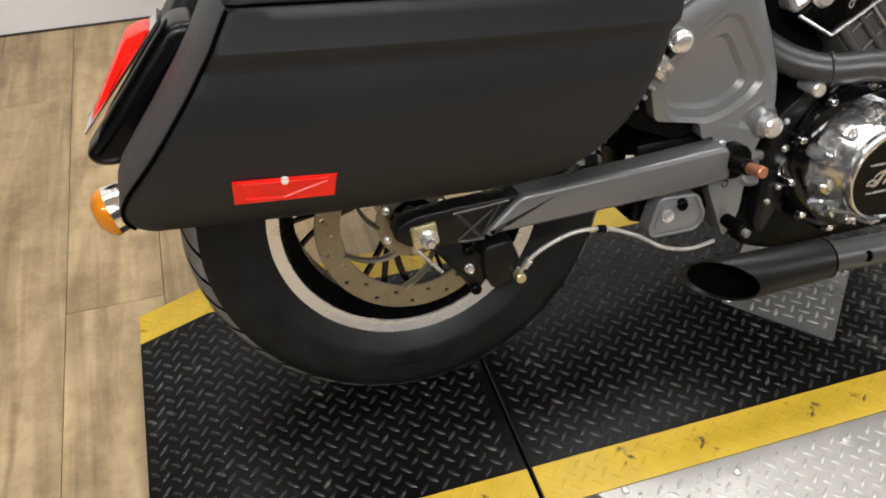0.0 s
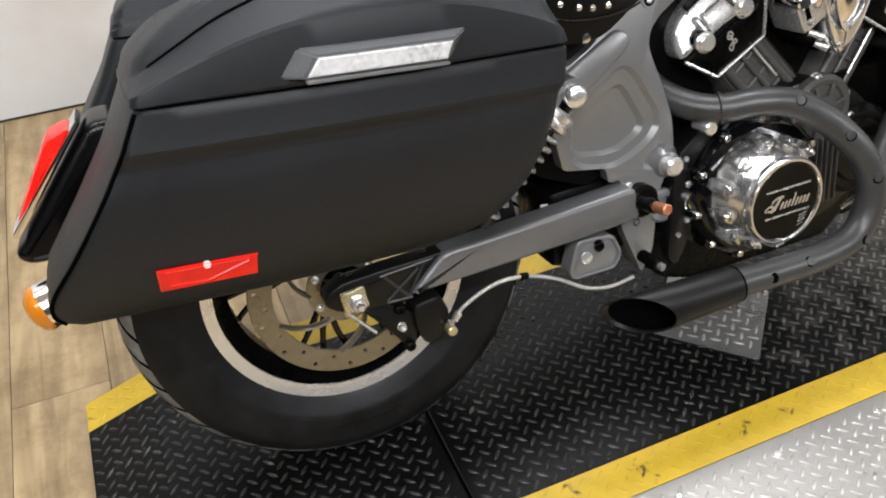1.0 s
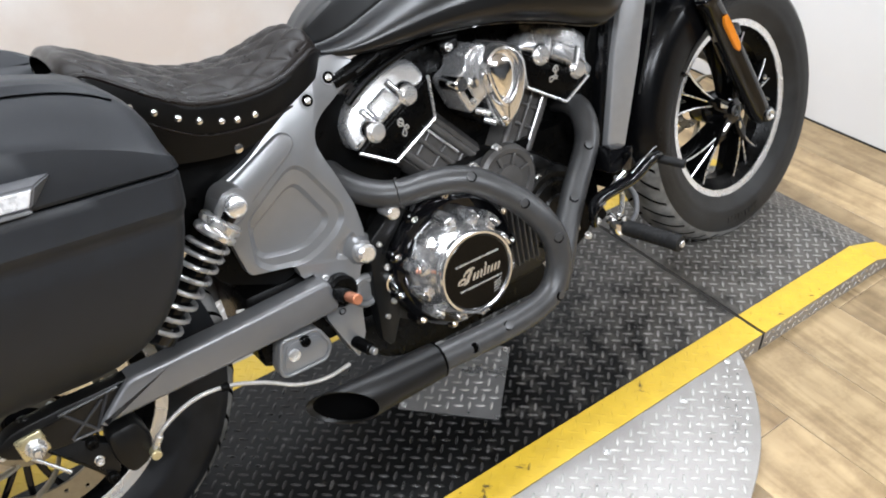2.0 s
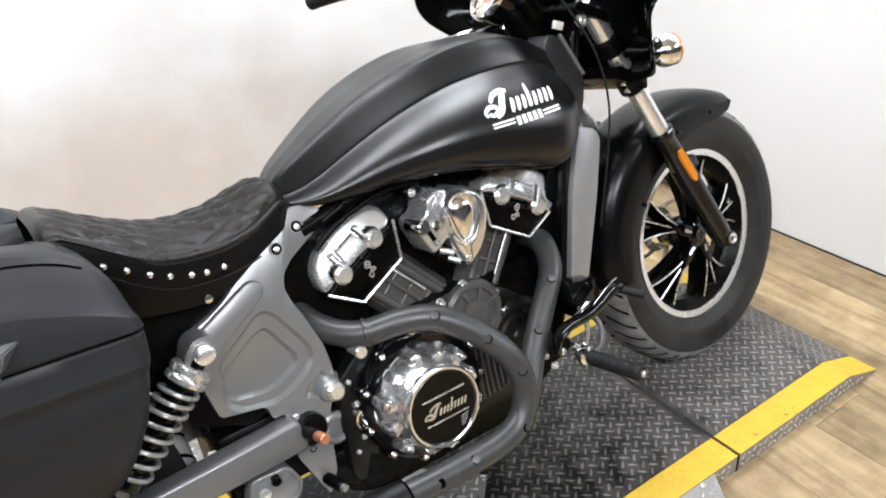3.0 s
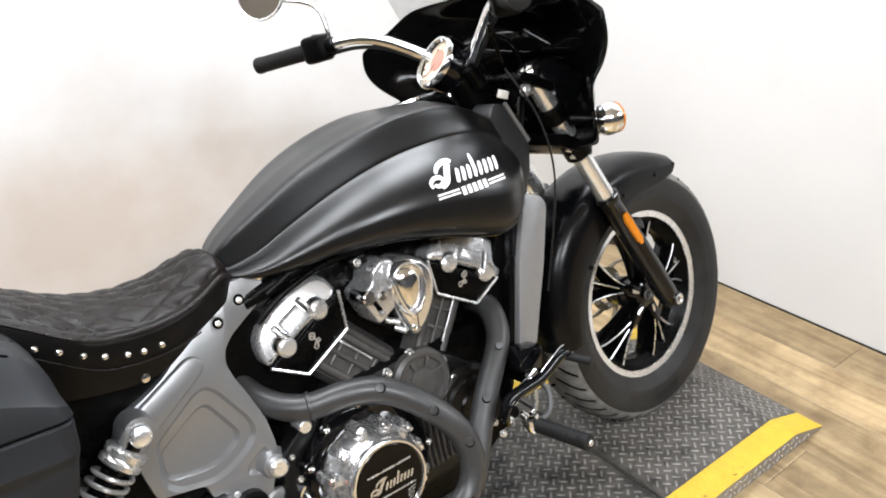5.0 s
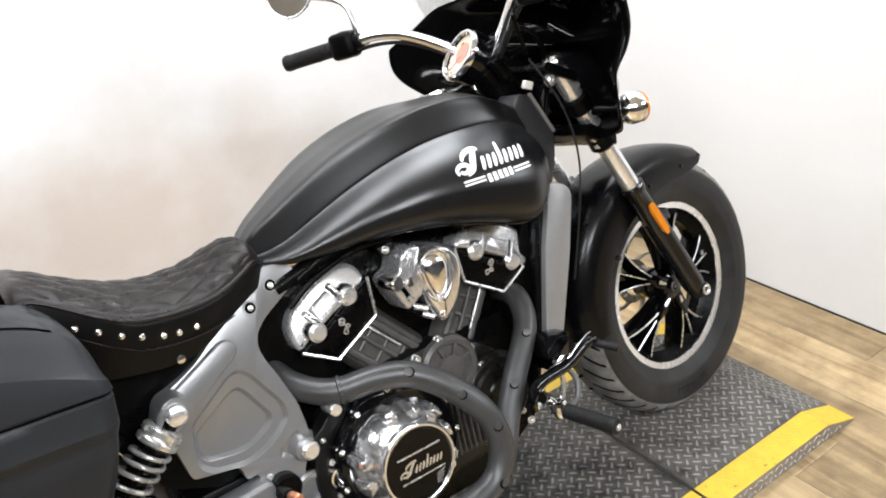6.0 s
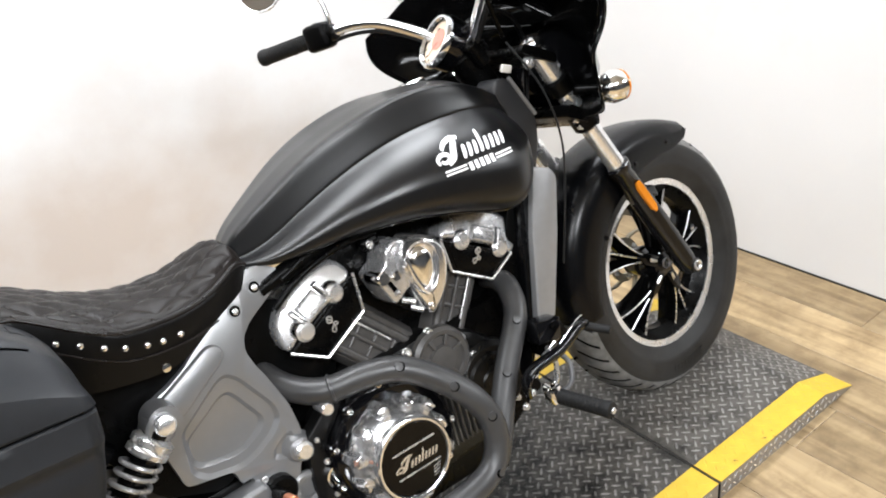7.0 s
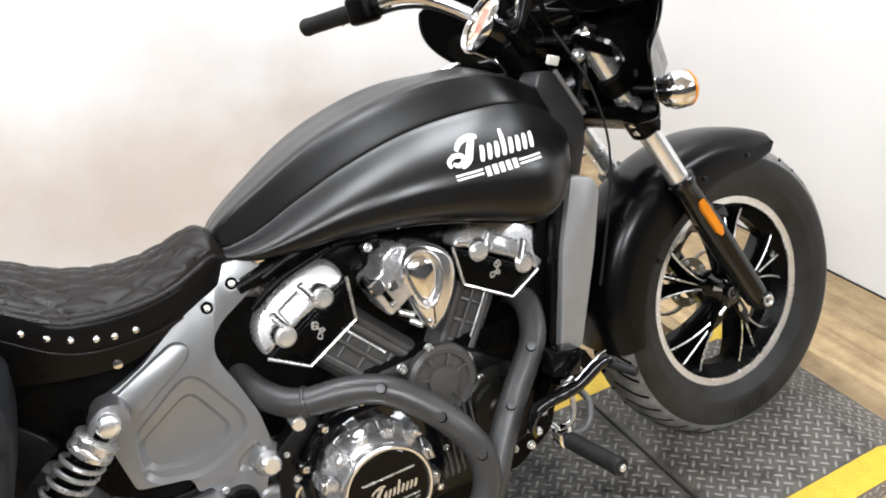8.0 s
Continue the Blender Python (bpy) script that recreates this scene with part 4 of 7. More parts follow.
    bolt(ob, (0.484, s * 0.106, 0.338), (0, s, 0), 0.006, 0.006, STEEL)
    bm = bm_new()
    rod(bm, (0.505, s * 0.10, 0.238), (0.516, s * 0.142, 0.230), 0.011, n=14)
    part("stop_peg", bm, ENGINE_BLACK, ob)
    bm = bm_new()
    rod(bm, (0.516, s * 0.142, 0.230), (0.519, s * 0.152, 0.228), 0.007, n=12)
    part("stop_tip", bm, CAST_GREY, ob)


for side in (-1, 1):
    shock(side)
    side_casting(side)


def frame_core():
    """Dark frame, side covers and battery box between the castings."""
    bm = bm_new()
    slab(bm, [(0.20, 0.70), (0.50, 0.66), (0.56, 0.60), (0.50, 0.42), (0.42, 0.38), (0.33, 0.42), (0.26, 0.55)], -0.085, 0.085, 0.01, 0.02)
    part("battery_box", bm, ENGINE_BLACK, bike, "dark side cover below the seat")
    bm = bm_new()
    slab(bm, [(0.93, 0.60), (1.13, 0.62), (1.09, 0.42), (0.97, 0.30), (0.93, 0.42)], -0.045, 0.045, 0.01, 0.02)
    slab(bm, [(0.90, 0.46), (1.13, 0.46), (1.115, 0.34), (1.07, 0.22), (0.98, 0.17), (0.90, 0.20)], -0.085, 0.085, 0.01, 0.02)
    slab(bm, [(0.72, 0.66), (0.95, 0.66), (0.93, 0.46), (0.80, 0.44)], -0.05, 0.05, 0.01, 0.02)
    slab(bm, [(0.55, 0.66), (0.66, 0.62), (0.70, 0.50), (0.66, 0.40), (0.54, 0.40)], -0.05, 0.05, 0.01, 0.02)
    part("engine_mount", bm, ENGINE_BLACK, bike, "dark engine mount between the cylinders")
    bm = bm_new()
    box(bm, (0.425, 0, 0.315), (0.15, 0.17, 0.14), None, 0.015)
    part("lower_guard", bm, ENGINE_BLACK, bike)
    bm = bm_new()
    for s in (-1, 1):
        tube(bm, [(0.59, s * 0.075, 0.665), (0.70, s * 0.078, 0.69), (0.82, s * 0.08, 0.70), (1.0, s * 0.075, 0.72), (1.18, s * 0.05, 0.78)], 0.016, 12)
    part("frame_tube", bm, ENGINE_BLACK, bike, "black backbone tubes")
    bm = bm_new()
    tube(bm, [(0.60, -0.095, 0.63), (0.66, -0.098, 0.665), (0.75, -0.098, 0.688), (0.82, -0.098, 0.685)], 0.006, 10)
    part("wiring_loom", bm, ENGINE_BLACK, bike)
    bm = bm_new()
    for k, (z, l) in enumerate(((0.662, 0.045), (0.650, 0.05), (0.672, 0.04))):
        rod(bm, (0.628, -0.07 - 0.012 * k, z), (0.628 + l, -0.075 - 0.012 * k, z + 0.018), 0.0045, n=8)
    part("connector", bm, ENGINE_BLACK, bike)
    bm = bm_new()
    rod(bm, (0.790, -0.085, 0.668), (0.822, -0.092, 0.674), 0.013, n=16)
    part("coil_cap", bm, ENGINE_BLACK, bike)
    bolt(bike, (0.801, -0.10, 0.668), (0, -1, 0.2), 0.006, 0.008, STEEL)
    # neck
    bm = bm_new()
    rod(bm, (1.17, 0, 0.93), (1.275, 0, 0.735), 0.034, n=24)
    part("steering_head", bm, ENGINE_BLACK, bike)
    for s in (-1, 1):
        bm = bm_new()
        slab(bm, [(1.175, 0.868), (1.205, 0.862), (1.254, 0.775), (1.248, 0.73), (1.222, 0.665), (1.185, 0.66), (1.165, 0.74), (1.185, 0.795), (1.160, 0.84)], s * 0.03, s * 0.088, 0.006, 0.012)
        part("neck_cover", bm, NECK_BLACK, bike, "satin charcoal neck cover")
        bm = bm_new()
        rod(bm, (1.208, s * 0.086, 0.862), (1.252, s * 0.088, 0.775), 0.0045, n=8)
        part("neck_trim", bm, CAST_GREY, bike)
    # small paper tag under the seat
    bm = bm_new()
    box(bm, (0.339, -0.0865, 0.362), (0.014, 0.001, 0.018), (0, 10, 0))
    part("tag", bm, LABEL_WHITE, bike, "small paper label, unreadable")


frame_core()


def rear_end():
    bm = bm_new()
    pr = []
    for k in range(15):
        a = math.pi * k / 14
        pr.append((0.352 + 0.018 * math.sin(a), -0.105 * math.cos(a)))
    pr = [(0.27, -0.105)] + pr + [(0.27, 0.105), (0.275, 0.101)] + [(r - 0.005, y * 0.96) for r, y in pr[::-1]] + [(0.275, -0.101)]
    lathe_y(bm, pr, 40, radians(35), radians(150), True)
    fen = part("rear_fender", bm, SATIN_BLACK, bike, "satin black rear fender")
    fen.location = (0, 0, 0.329)
    # tail lamp: rounded body, chrome bezel bar, red wedge lens
    bm = bm_new()
    slab(bm, [(-0.276, 0.640), (-0.393, 0.506), (-0.410, 0.492), (-0.408, 0.480), (-0.396, 0.470), (-0.370, 0.468), (-0.270, 0.545), (-0.235, 0.60), (-0.240, 0.64)], 0.044, -0.044, 0.014, 0.014, 4)
    tl = part("tail_lamp", bm, SATIN_BLACK, bike, "tail lamp with chrome bezel and red lens")
    bm = bm_new()
    slab(bm, [(-0.283, 0.641), (-0.288, 0.646), (-0.404, 0.519), (-0.402, 0.513), (-0.398, 0.510)], 0.034, -0.041, 0.002, 0.0, 2)
    part("bezel", bm, CHROME, tl, "bright silver bezel")
    bm = bm_new()
    slab(bm, [(-0.300, 0.634), (-0.310, 0.634), (-0.328, 0.628), (-0.336, 0.619), (-0.400, 0.521), (-0.396, 0.520)], 0.030, -0.036, 0.003, 0.0, 2)
    part("lens", bm, RED_LENS, tl, "red lens")
    for s in (-1,):
        bm = bm_new()
        base = Vector((-0.380, s * 0.065, 0.424))
        dirn = Vector((-0.92, s * 0.1, -0.22)).normalized()
        turned(bm, base - dirn * 0.035, dirn, [(0, 0.016), (0.012, 0.026), (0.03, 0.031), (0.05, 0.033)], 24)
        ts = part("turn_signal", bm, CHROME, bike, "rear turn signal with amber lens")
        bm = bm_new()
        turned(bm, base + dirn * 0.0145, dirn, [(0, 0.0335), (0.006, 0.0335), (0.014, 0.029), (0.021, 0.018), (0.023, 0.004)], 24)
        part("lens", bm, AMBER_LENS, ts, "amber lens")
        bm = bm_new()
        rod(bm, base - dirn * 0.03, (-0.26, s * 0.065, 0.46), 0.012)
        part("stalk", bm, ENGINE_BLACK, ts)


rear_end()


# ---- saddlebags ----
FRONT_EDGE = [(0.432, 0.075), (0.440, 0.116), (0.457, 0.164), (0.49, 0.200), (0.555, 0.238), (0.648, 0.268), (0.694, 0.274)]
REAR_EDGE = [(0.432, -0.330), (0.45, -0.352), (0.476, -0.358), (0.503, -0.346), (0.541, -0.316), (0.584, -0.284), (0.632, -0.250), (0.666, -0.230), (0.694, -0.214)]
OUTER = [(0.432, 0.226), (0.445, 0.244), (0.467, 0.262), (0.50, 0.283), (0.53, 0.2975), (0.566, 0.3085), (0.60, 0.3150), (0.615, 0.3162), (0.63, 0.3150), (0.636, 0.3155), (0.642, 0.3195), (0.648, 0.3245), (0.653, 0.3270), (0.662, 0.3262), (0.694, 0.325)]
LID_BAND = [(-0.215, 0.719), (-0.162, 0.738), (-0.095, 0.756), (-0.033, 0.765), (0.06, 0.764), (0.138, 0.752), (0.217, 0.724), (0.263, 0.700), (0.275, 0.690)]
LID_CREASE = [(-0.215, 0.726), (-0.157, 0.753), (-0.103, 0.776), (0.004, 0.802), (0.084, 0.807), (0.156, 0.798), (0.205, 0.783), (0.240, 0.762), (0.262, 0.735), (0.272, 0.706)]
LID_TOP = [(-0.215, 0.738), (-0.143, 0.782), (-0.062, 0.812), (0.016, 0.825), (0.094, 0.823), (0.15, 0.815), (0.205, 0.796), (0.242, 0.768), (0.262, 0.739), (0.272, 0.709)]


def bag_loop(xr, xf, yi, yo, z_of, s, rr=0.014, rf=0.024, back=0.006, n=7):
    """A rounded slice of the bag; the rear face slants back towards the wheel."""
    pts = []

    def arc(cx, cy, r, a0, a1):
        for k in range(n + 1):
            a = a0 + (a1 - a0) * k / n
            pts.append((cx + r * math.cos(a), cy + r * math.sin(a)))
    h = math.pi / 2
    arc(xf - rf, yo - rf, rf, 0, h)
    for f in (1 - (k + 1) / 25 for k in range(24)):
        x = xr + rr + (xf - rf - xr - rr) * f
        pts.append((x, yo + 0.008 * math.sin(math.pi * f)))
    arc(xr + rr, yo - rr, rr, h, 2 * h - 0.25)
    pts.append((xr - back * 0.6, (yi + yo) / 2))
    arc(xr + 0.02 - back, yi + 0.02, 0.02, 2 * h, 3 * h)
    arc(xf - 0.03, yi + 0.03, 0.03, 3 * h, 4 * h)
    return [(x, s * y, z_of(x)) for x, y in pts]


def bag_outer(h):
    return lerp(h, OUTER)


def saddlebag(s):
    hs = [0.432, 0.434, 0.440, 0.45, 0.465, 0.48, 0.50, 0.53, 0.566, 0.58, 0.60, 0.615, 0.63, 0.636, 0.642, 0.648, 0.653, 0.662, 0.68, 0.690, 0.6935]
    loops = []
    for h in hs:
        ins = 0.012 if h == 0.432 else 0.003 if h == 0.434 else 0.002 if h == 0.6935 else 0.0
        loops.append(bag_loop(lerp(h, REAR_EDGE) + ins, lerp(h, FRONT_EDGE) - ins, 0.128, bag_outer(h) - ins, lambda x, h=h: h - 0.063 * x, s))
    bm = bm_new()
    rings(bm, loops)
    bag = part("saddlebag", bm, BAG_BLACK, bike, "matte black hard saddlebag", angle=30)
    # lid: upright band, sloped panel, upright top strip, flat top
    seam = [(-0.3, 0.697 + 0.063 * 0.3), (0.3, 0.697 - 0.063 * 0.3)]
    loops = []
    for lo, hi, f, yo, edge in ((seam, LID_BAND, 0.0, 0.3240, 0.0), (seam, LID_BAND, 0.06, 0.3265, -0.001), (seam, LID_BAND, 0.5, 0.3265, 0.0), (seam, LID_BAND, 0.93, 0.3245, 0.001), (seam, LID_BAND, 1.0, 0.3220, 0.002),
                                (LID_BAND, LID_CREASE, 0.12, 0.3170, 0.003), (LID_BAND, LID_CREASE, 0.5, 0.3010, 0.004), (LID_BAND, LID_CREASE, 0.92, 0.2860, 0.005), (LID_BAND, LID_CREASE, 1.0, 0.2820, 0.006),
                                (LID_CREASE, LID_TOP, 0.2, 0.2795, 0.008), (LID_CREASE, LID_TOP, 0.7, 0.2740, 0.011), (LID_CREASE, LID_TOP, 0.95, 0.2660, 0.016), (LID_CREASE, LID_TOP, 1.05, 0.2500, 0.026), (LID_CREASE, LID_TOP, 1.08, 0.2200, 0.05)):
        loops.append(bag_loop(-0.214 + edge, 0.274 - edge, 0.128 + edge, yo, lambda x, lo=lo, hi=hi, f=f: lerp(x, lo) + (lerp(x, hi) - lerp(x, lo)) * f, s, rr=0.014 + edge, rf=0.026 + edge, back=0.006))
    bm = bm_new()
    rings(bm, loops)
    lid = part("lid", bm, BAG_BLACK, bag, "matte black domed lid", angle=24)
    bm = bm_new()
    tube(bm, [(x, s * (0.2822 + 0.008 * math.sin(math.pi * min(1, max(0, (x + 0.194) / 0.43)))), lerp(x, LID_CREASE) + 0.001) for x in (-0.188 + 0.42 * i / 20 for i in range(21))], 0.0013, 6, 3)
    part("lid_piping", bm, DARK_HOLE, lid, "dark seam round the lid top")
    # dark seam down the rear corner of the shell
    bm = bm_new()
    tube(bm, [(lerp(h, REAR_EDGE) + 0.0036, s * (bag_outer(h) - 0.0030), h - 0.063 * lerp(h, REAR_EDGE)) for h in (0.450 + 0.242 * i / 20 for i in range(21))], 0.0022, 6, 3)
    part("corner_seam", bm, DARK_HOLE, bag, "dark corner seam")
    bm = bm_new()
    rings(bm, [bag_loop(-0.203, 0.268, 0.135, 0.3195, lambda x: 0.6925 - 0.063 * x, s), bag_loop(-0.203, 0.268, 0.135, 0.3195, lambda x: 0.699 - 0.063 * x, s)])
    part("lid_seal", bm, DARK_HOLE, bag, "dark rubber seal")
    # latch: wedge housing with a bright prismatic face and a lip below
    def wedge(quads, bev):
        b = bm_new()
        rings(b, [[(x, s * y, z) for x, z in q] for y, q in quads])
        if bev:
            bmesh.ops.bevel(b, geom=b.edges[:], offset=bev, segments=2, affect="EDGES")
        return b
    la = part("latch", wedge([(0.310, [(-0.070, 0.711), (-0.047, 0.739), (0.142, 0.7245), (0.113, 0.695)]), (0.331, [(-0.070, 0.711), (-0.047, 0.739), (0.142, 0.7245), (0.113, 0.695)]), (0.352, [(-0.047, 0.710), (-0.030, 0.731), (0.119, 0.720), (0.110, 0.699)])], 0.0022), LATCH_GREY, bag, "dark grey lid latch housing", angle=30)
    part("latch_face", wedge([(0.348, [(-0.043, 0.7115), (-0.029, 0.7285), (0.115, 0.7175), (0.107, 0.7005)]), (0.3535, [(-0.043, 0.7115), (-0.029, 0.7285), (0.115, 0.7175), (0.107, 0.7005)]), (0.3545, [(-0.041, 0.7130), (-0.0275, 0.7270), (0.1135, 0.7160), (0.1055, 0.7020)])], 0), PRISM_WHITE, la, "silver prismatic latch face", angle=20)
    part("latch_lip", wedge([(0.322, [(-0.046, 0.7055), (-0.045, 0.7095), (0.108, 0.698), (0.108, 0.694)]), (0.357, [(-0.046, 0.7055), (-0.045, 0.7095), (0.108, 0.698), (0.108, 0.694)])], 0.001), CAST_GREY, la, "grey latch lip")
    # red side reflector, set on the shell
    bm = bm_new()
    zs = [(-0.238, 0.527), (-0.126, 0.517), (-0.129, 0.481), (-0.240, 0.492)]
    def on(x, z, off):
        return (x, s * (bag_outer(z + 0.063 * x) + off), z)
    cx, cz = -0.184, 0.5075
    rings(bm, [[on(x, z, -0.004) for x, z in zs], [on(x, z, 0.006) for x, z in zs], [on(cx + (x - cx) * 0.95, cz + (z - cz) * 0.9, 0.0085) for x, z in zs]])
    rf = part("reflector", bm, RED_LENS, bag, "red side reflector", angle=20)
    bm = bm_new()
    turned(bm, on(-0.184, 0.519, 0.008), (0, s, 0), [(0, 0.005), (0.0012, 0.004)], 10)
    part("reflector_pin", bm, LABEL_WHITE, rf)
    bm = bm_new()
    for p, q in (((-0.228, 0.500), (-0.186, 0.494)), ((-0.186, 0.494), (-0.138, 0.509)), ((-0.228, 0.522), (-0.138, 0.513))):
        rod(bm, on(p[0], p[1], 0.0085), on(q[0], q[1], 0.0085), 0.0016, n=6)
    part("reflector_rib", bm, RED_LENS, rf)


for side in (-1, 1):
    saddlebag(side)

# ---- engine ----
# plain flourishes in place of the maker's script, in widths and heights of the mark
MARK_STROKES = [([(0.02, 0.10), (0.0, 0.30), (0.06, 0.46), (0.14, 0.42), (0.15, 0.24), (0.09, 0.12), (0.04, 0.22)], 0.10),
                ([(0.10, 0.62), (0.16, 0.86), (0.27, 0.98), (0.36, 0.92)], 0.11), ([(0.30, 0.92), (0.24, 0.55), (0.20, 0.22), (0.12, 0.04)], 0.17)]
for k, tall in enumerate((0.60, 0.60, 0.60, 0.98, 0.60, 0.60, 0.60, 0.60)):
    MARK_STROKES.append(([(0.345 + k * 0.084, 0.05), (0.362 + k * 0.084, 0.32), (0.375 + k * 0.084, tall)], 0.115))


def ribbon(pts, w, aspect=0.26):
    """The two edges of a stroke of width w along a smooth line, in the mark's own widths and heights."""
    line = [Vector((x, y * aspect, 0)) for x, y in pts]
    line = spline(line, 5)
    rows = []
    for i, p in enumerate(line):
        d = (line[min(i + 1, len(line) - 1)] - line[max(i - 1, 0)]).normalized()
        f = i / (len(line) - 1)
        q = Vector((-d.y, d.x, 0)) * w * 0.23 * (0.55 + 0.45 * math.sin(math.pi * f) ** 0.5)
        rows.append([((p + q).x, (p + q).y / aspect), ((p - q).x, (p - q).y / aspect)])
    return rows



def engine():
    bm = bm_new()
    slab(bm, [(0.58, 0.24), (0.66, 0.19), (0.92, 0.19), (1.02, 0.26), (1.03, 0.36), (0.96, 0.43), (0.86, 0.47), (0.70, 0.46), (0.60, 0.42)], 0.105, -0.105, 0.02, 0.03)
    eng = part("crankcase", bm, CARRIER_BLACK, bike, "black crankcase of a v-twin engine")
    # crank end cover between the cylinders
    bm = bm_new()
    turned(bm, (0.870, -0.100, 0.408), (0, -1, 0), [(0, 0.066), (0.012, 0.064), (0.018, 0.057), (0.016, 0.049), (0.012, 0.046), (0.012, 0.030), (0.020, 0.027), (0.022, 0.010)], 40)
    cc = part("crank_cover", bm, CYLINDER_BLACK, eng, "ribbed black crank cover")
    for i in range(7):
        a = math.pi * (0.1 + i * 0.26)
        bm = bm_new()
        box(bm, (0.870 + 0.038 * math.cos(a), -0.115, 0.408 + 0.038 * math.sin(a)), (0.022, 0.006, 0.007), (0, -math.degrees(a), 0), 0.002)
        part("cover_rib", bm, CYLINDER_BLACK, cc)
    for x, z in ((0.861, 0.468), (0.926, 0.428), (0.806, 0.452), (0.940, 0.385), (0.81, 0.36)):
        bolt(cc, (x, -0.100, z), (0, -1, 0), 0.0075, 0.014, STEEL)
    bm = bm_new()
    turned(bm, (0.965, -0.095, 0.315), (0, -1, 0), [(0, 0.085), (0.012, 0.083), (0.022, 0.072), (0.020, 0.060), (0.026, 0.055), (0.026, 0.03), (0.03, 0.026)], 40)
    part("water_pump_cover", bm, CARRIER_BLACK, eng, "round black cover")
    bolt(eng, (1.01, -0.112, 0.255), (0, -1, 0), 0.006, 0.010, STEEL)
    bolt(eng, (0.97, -0.118, 0.235), (0, -1, 0), 0.006, 0.010, STEEL)
    # clutch cover: black flange with bolts, chrome ring, black face with brand marks
    C = Vector((0.716, 0, 0.318))
    D = Vector((0.705, 0, 0.321))
    bm = bm_new()
    turned(bm, (C.x, -0.095, C.z), (0, -1, 0), [(0, 0.128), (0.03, 0.126), (0.045, 0.122), (0.055, 0.112)], 56)
    cl = part("clutch_cover", bm, GLOSS_BLACK, eng, "black clutch cover with chrome ring")
    for i in range(11):
        a = radians(24 + i * 33)
        bm = bm_new()
        p = (C.x + 0.122 * math.cos(a), -0.125, C.z + 0.122 * math.sin(a))
        turned(bm, p, (0, -1, 0), [(-0.02, 0.0125), (0.010, 0.0115), (0.012, 0.009)], 16)
        part("bolt_boss", bm, GLOSS_BLACK, cl)
        bolt(cl, (p[0], -0.134, p[2]), (0, -1, 0), 0.0062, 0.010, CHROME, label="")
    bm = bm_new()
    turned(bm, (D.x, -0.144, D.z), (0, -1, 0), [(0, 0.094), (0.010, 0.094), (0.022, 0.090), (0.034, 0.0865), (0.046, 0.082), (0.056, 0.0775), (0.061, 0.0750), (0.063, 0.0742), (0.066, 0.0750), (0.073, 0.0745), (0.077, 0.0715), (0.077, 0.0680), (0.073, 0.066)], 64)
    part("chrome_ring", bm, COVER_CHROME, cl, "polished chrome outer ring")
    for i in range(12):
        a = radians(10 + i * 30)
        bm = bm_new()
        e = Vector((math.cos(a), 0, math.sin(a)))
        o = Vector((-math.sin(a), 0, math.cos(a)))
        c = Vector((D.x, 0, D.z)) + e * (0.094 if i % 2 else 0.089)
        loops = []
        for y, w, h in ((-0.142, 0.0155, 0.012), (-0.178, 0.0145, 0.011), (-0.190, 0.012, 0.006), (-0.196, 0.009, -0.002)):
            loops.append([c + o * (w * sx) + e * (h * sz) + Vector((0, y, 0)) for sx, sz in ((-1, -1), (-0.6, 0.8), (0.6, 0.8), (1, -1))])
        rings(bm, loops)
        bmesh.ops.bevel(bm, geom=bm.edges[:], offset=0.0025, segments=2, affect="EDGES")
        part("ring_lobe", bm, COVER_CHROME, cl, "chrome lobe")
    bm = bm_new()
    turned(bm, (D.x, -0.205, D.z), (0, -1, 0), [(0, 0.0665), (0.012, 0.0665), (0.0135, 0.064), (0.013, 0.06), (0.013, 0.002)], 64)
    face = part("cover_face", bm, LINER_BLACK, cl, "gloss black face with silver brand marks")

    def mark(x0, z0, w, h, tilt=0.0, lean=0.0):
        b = bm_new()
        box(b, (0, 0, 0), (w, 0.0012, h), None, min(w, h) * 0.3, 2)
        sh = Matrix.Identity(4)
        sh[0][2] = lean
        bmesh.ops.transform(b, matrix=Matrix.Translation((D.x + x0 * 0.92, -0.2187, D.z + z0 * 0.92)) @ Matrix.Rotation(radians(tilt), 4, "Y") @ sh, verts=b.verts[:])
        part("brand_mark", b, STEEL, face, "plain silver bar")
    mark(0.004, 0.026, 0.088, 0.0032, 0)
    mark(0.004, -0.024, 0.088, 0.0032, 0)
    for k in range(4):
        mark(0.040 - k * 0.002, -0.033 - k * 0.006, 0.018 - k * 0.002, 0.0022, -14)
    for pts, w in MARK_STROKES:
        b = bm_new()
        rows = ribbon(pts, w)
        for row in rows:
            for n in (0, 1):
                u, v = row[n]
                row[n] = b.verts.new((D.x - 0.042 + 0.088 * u + 0.006 * v, -0.2190, D.z - 0.012 + 0.024 * v))
        for p, q in zip(rows, rows[1:]):
            b.faces.new((p[0], q[0], q[1], p[1]))
        part("brand_mark", b, STEEL, face, "plain silver flourish")
    # chrome water hose fittings behind the clutch cover
    bm = bm_new()
    tube(bm, [(0.585, -0.12, 0.33), (0.60, -0.135, 0.30), (0.63, -0.14, 0.275), (0.66, -0.135, 0.255)], 0.006, 8)
    part("small_hose", bm, CHROME, eng)
    for x, z, r in ((0.590, 0.350, 0.006), (0.606, 0.338, 0.005), (0.588, 0.285, 0.0055), (0.570, 0.262, 0.005), (0.600, 0.300, 0.005), (0.640, 0.250, 0.006), (0.620, 0.36, 0.006), (0.585, 0.395, 0.005)):
        bolt(eng, (x, -0.112, z), (0, -1, 0), r, 0.012, STEEL)
    bm = bm_new()
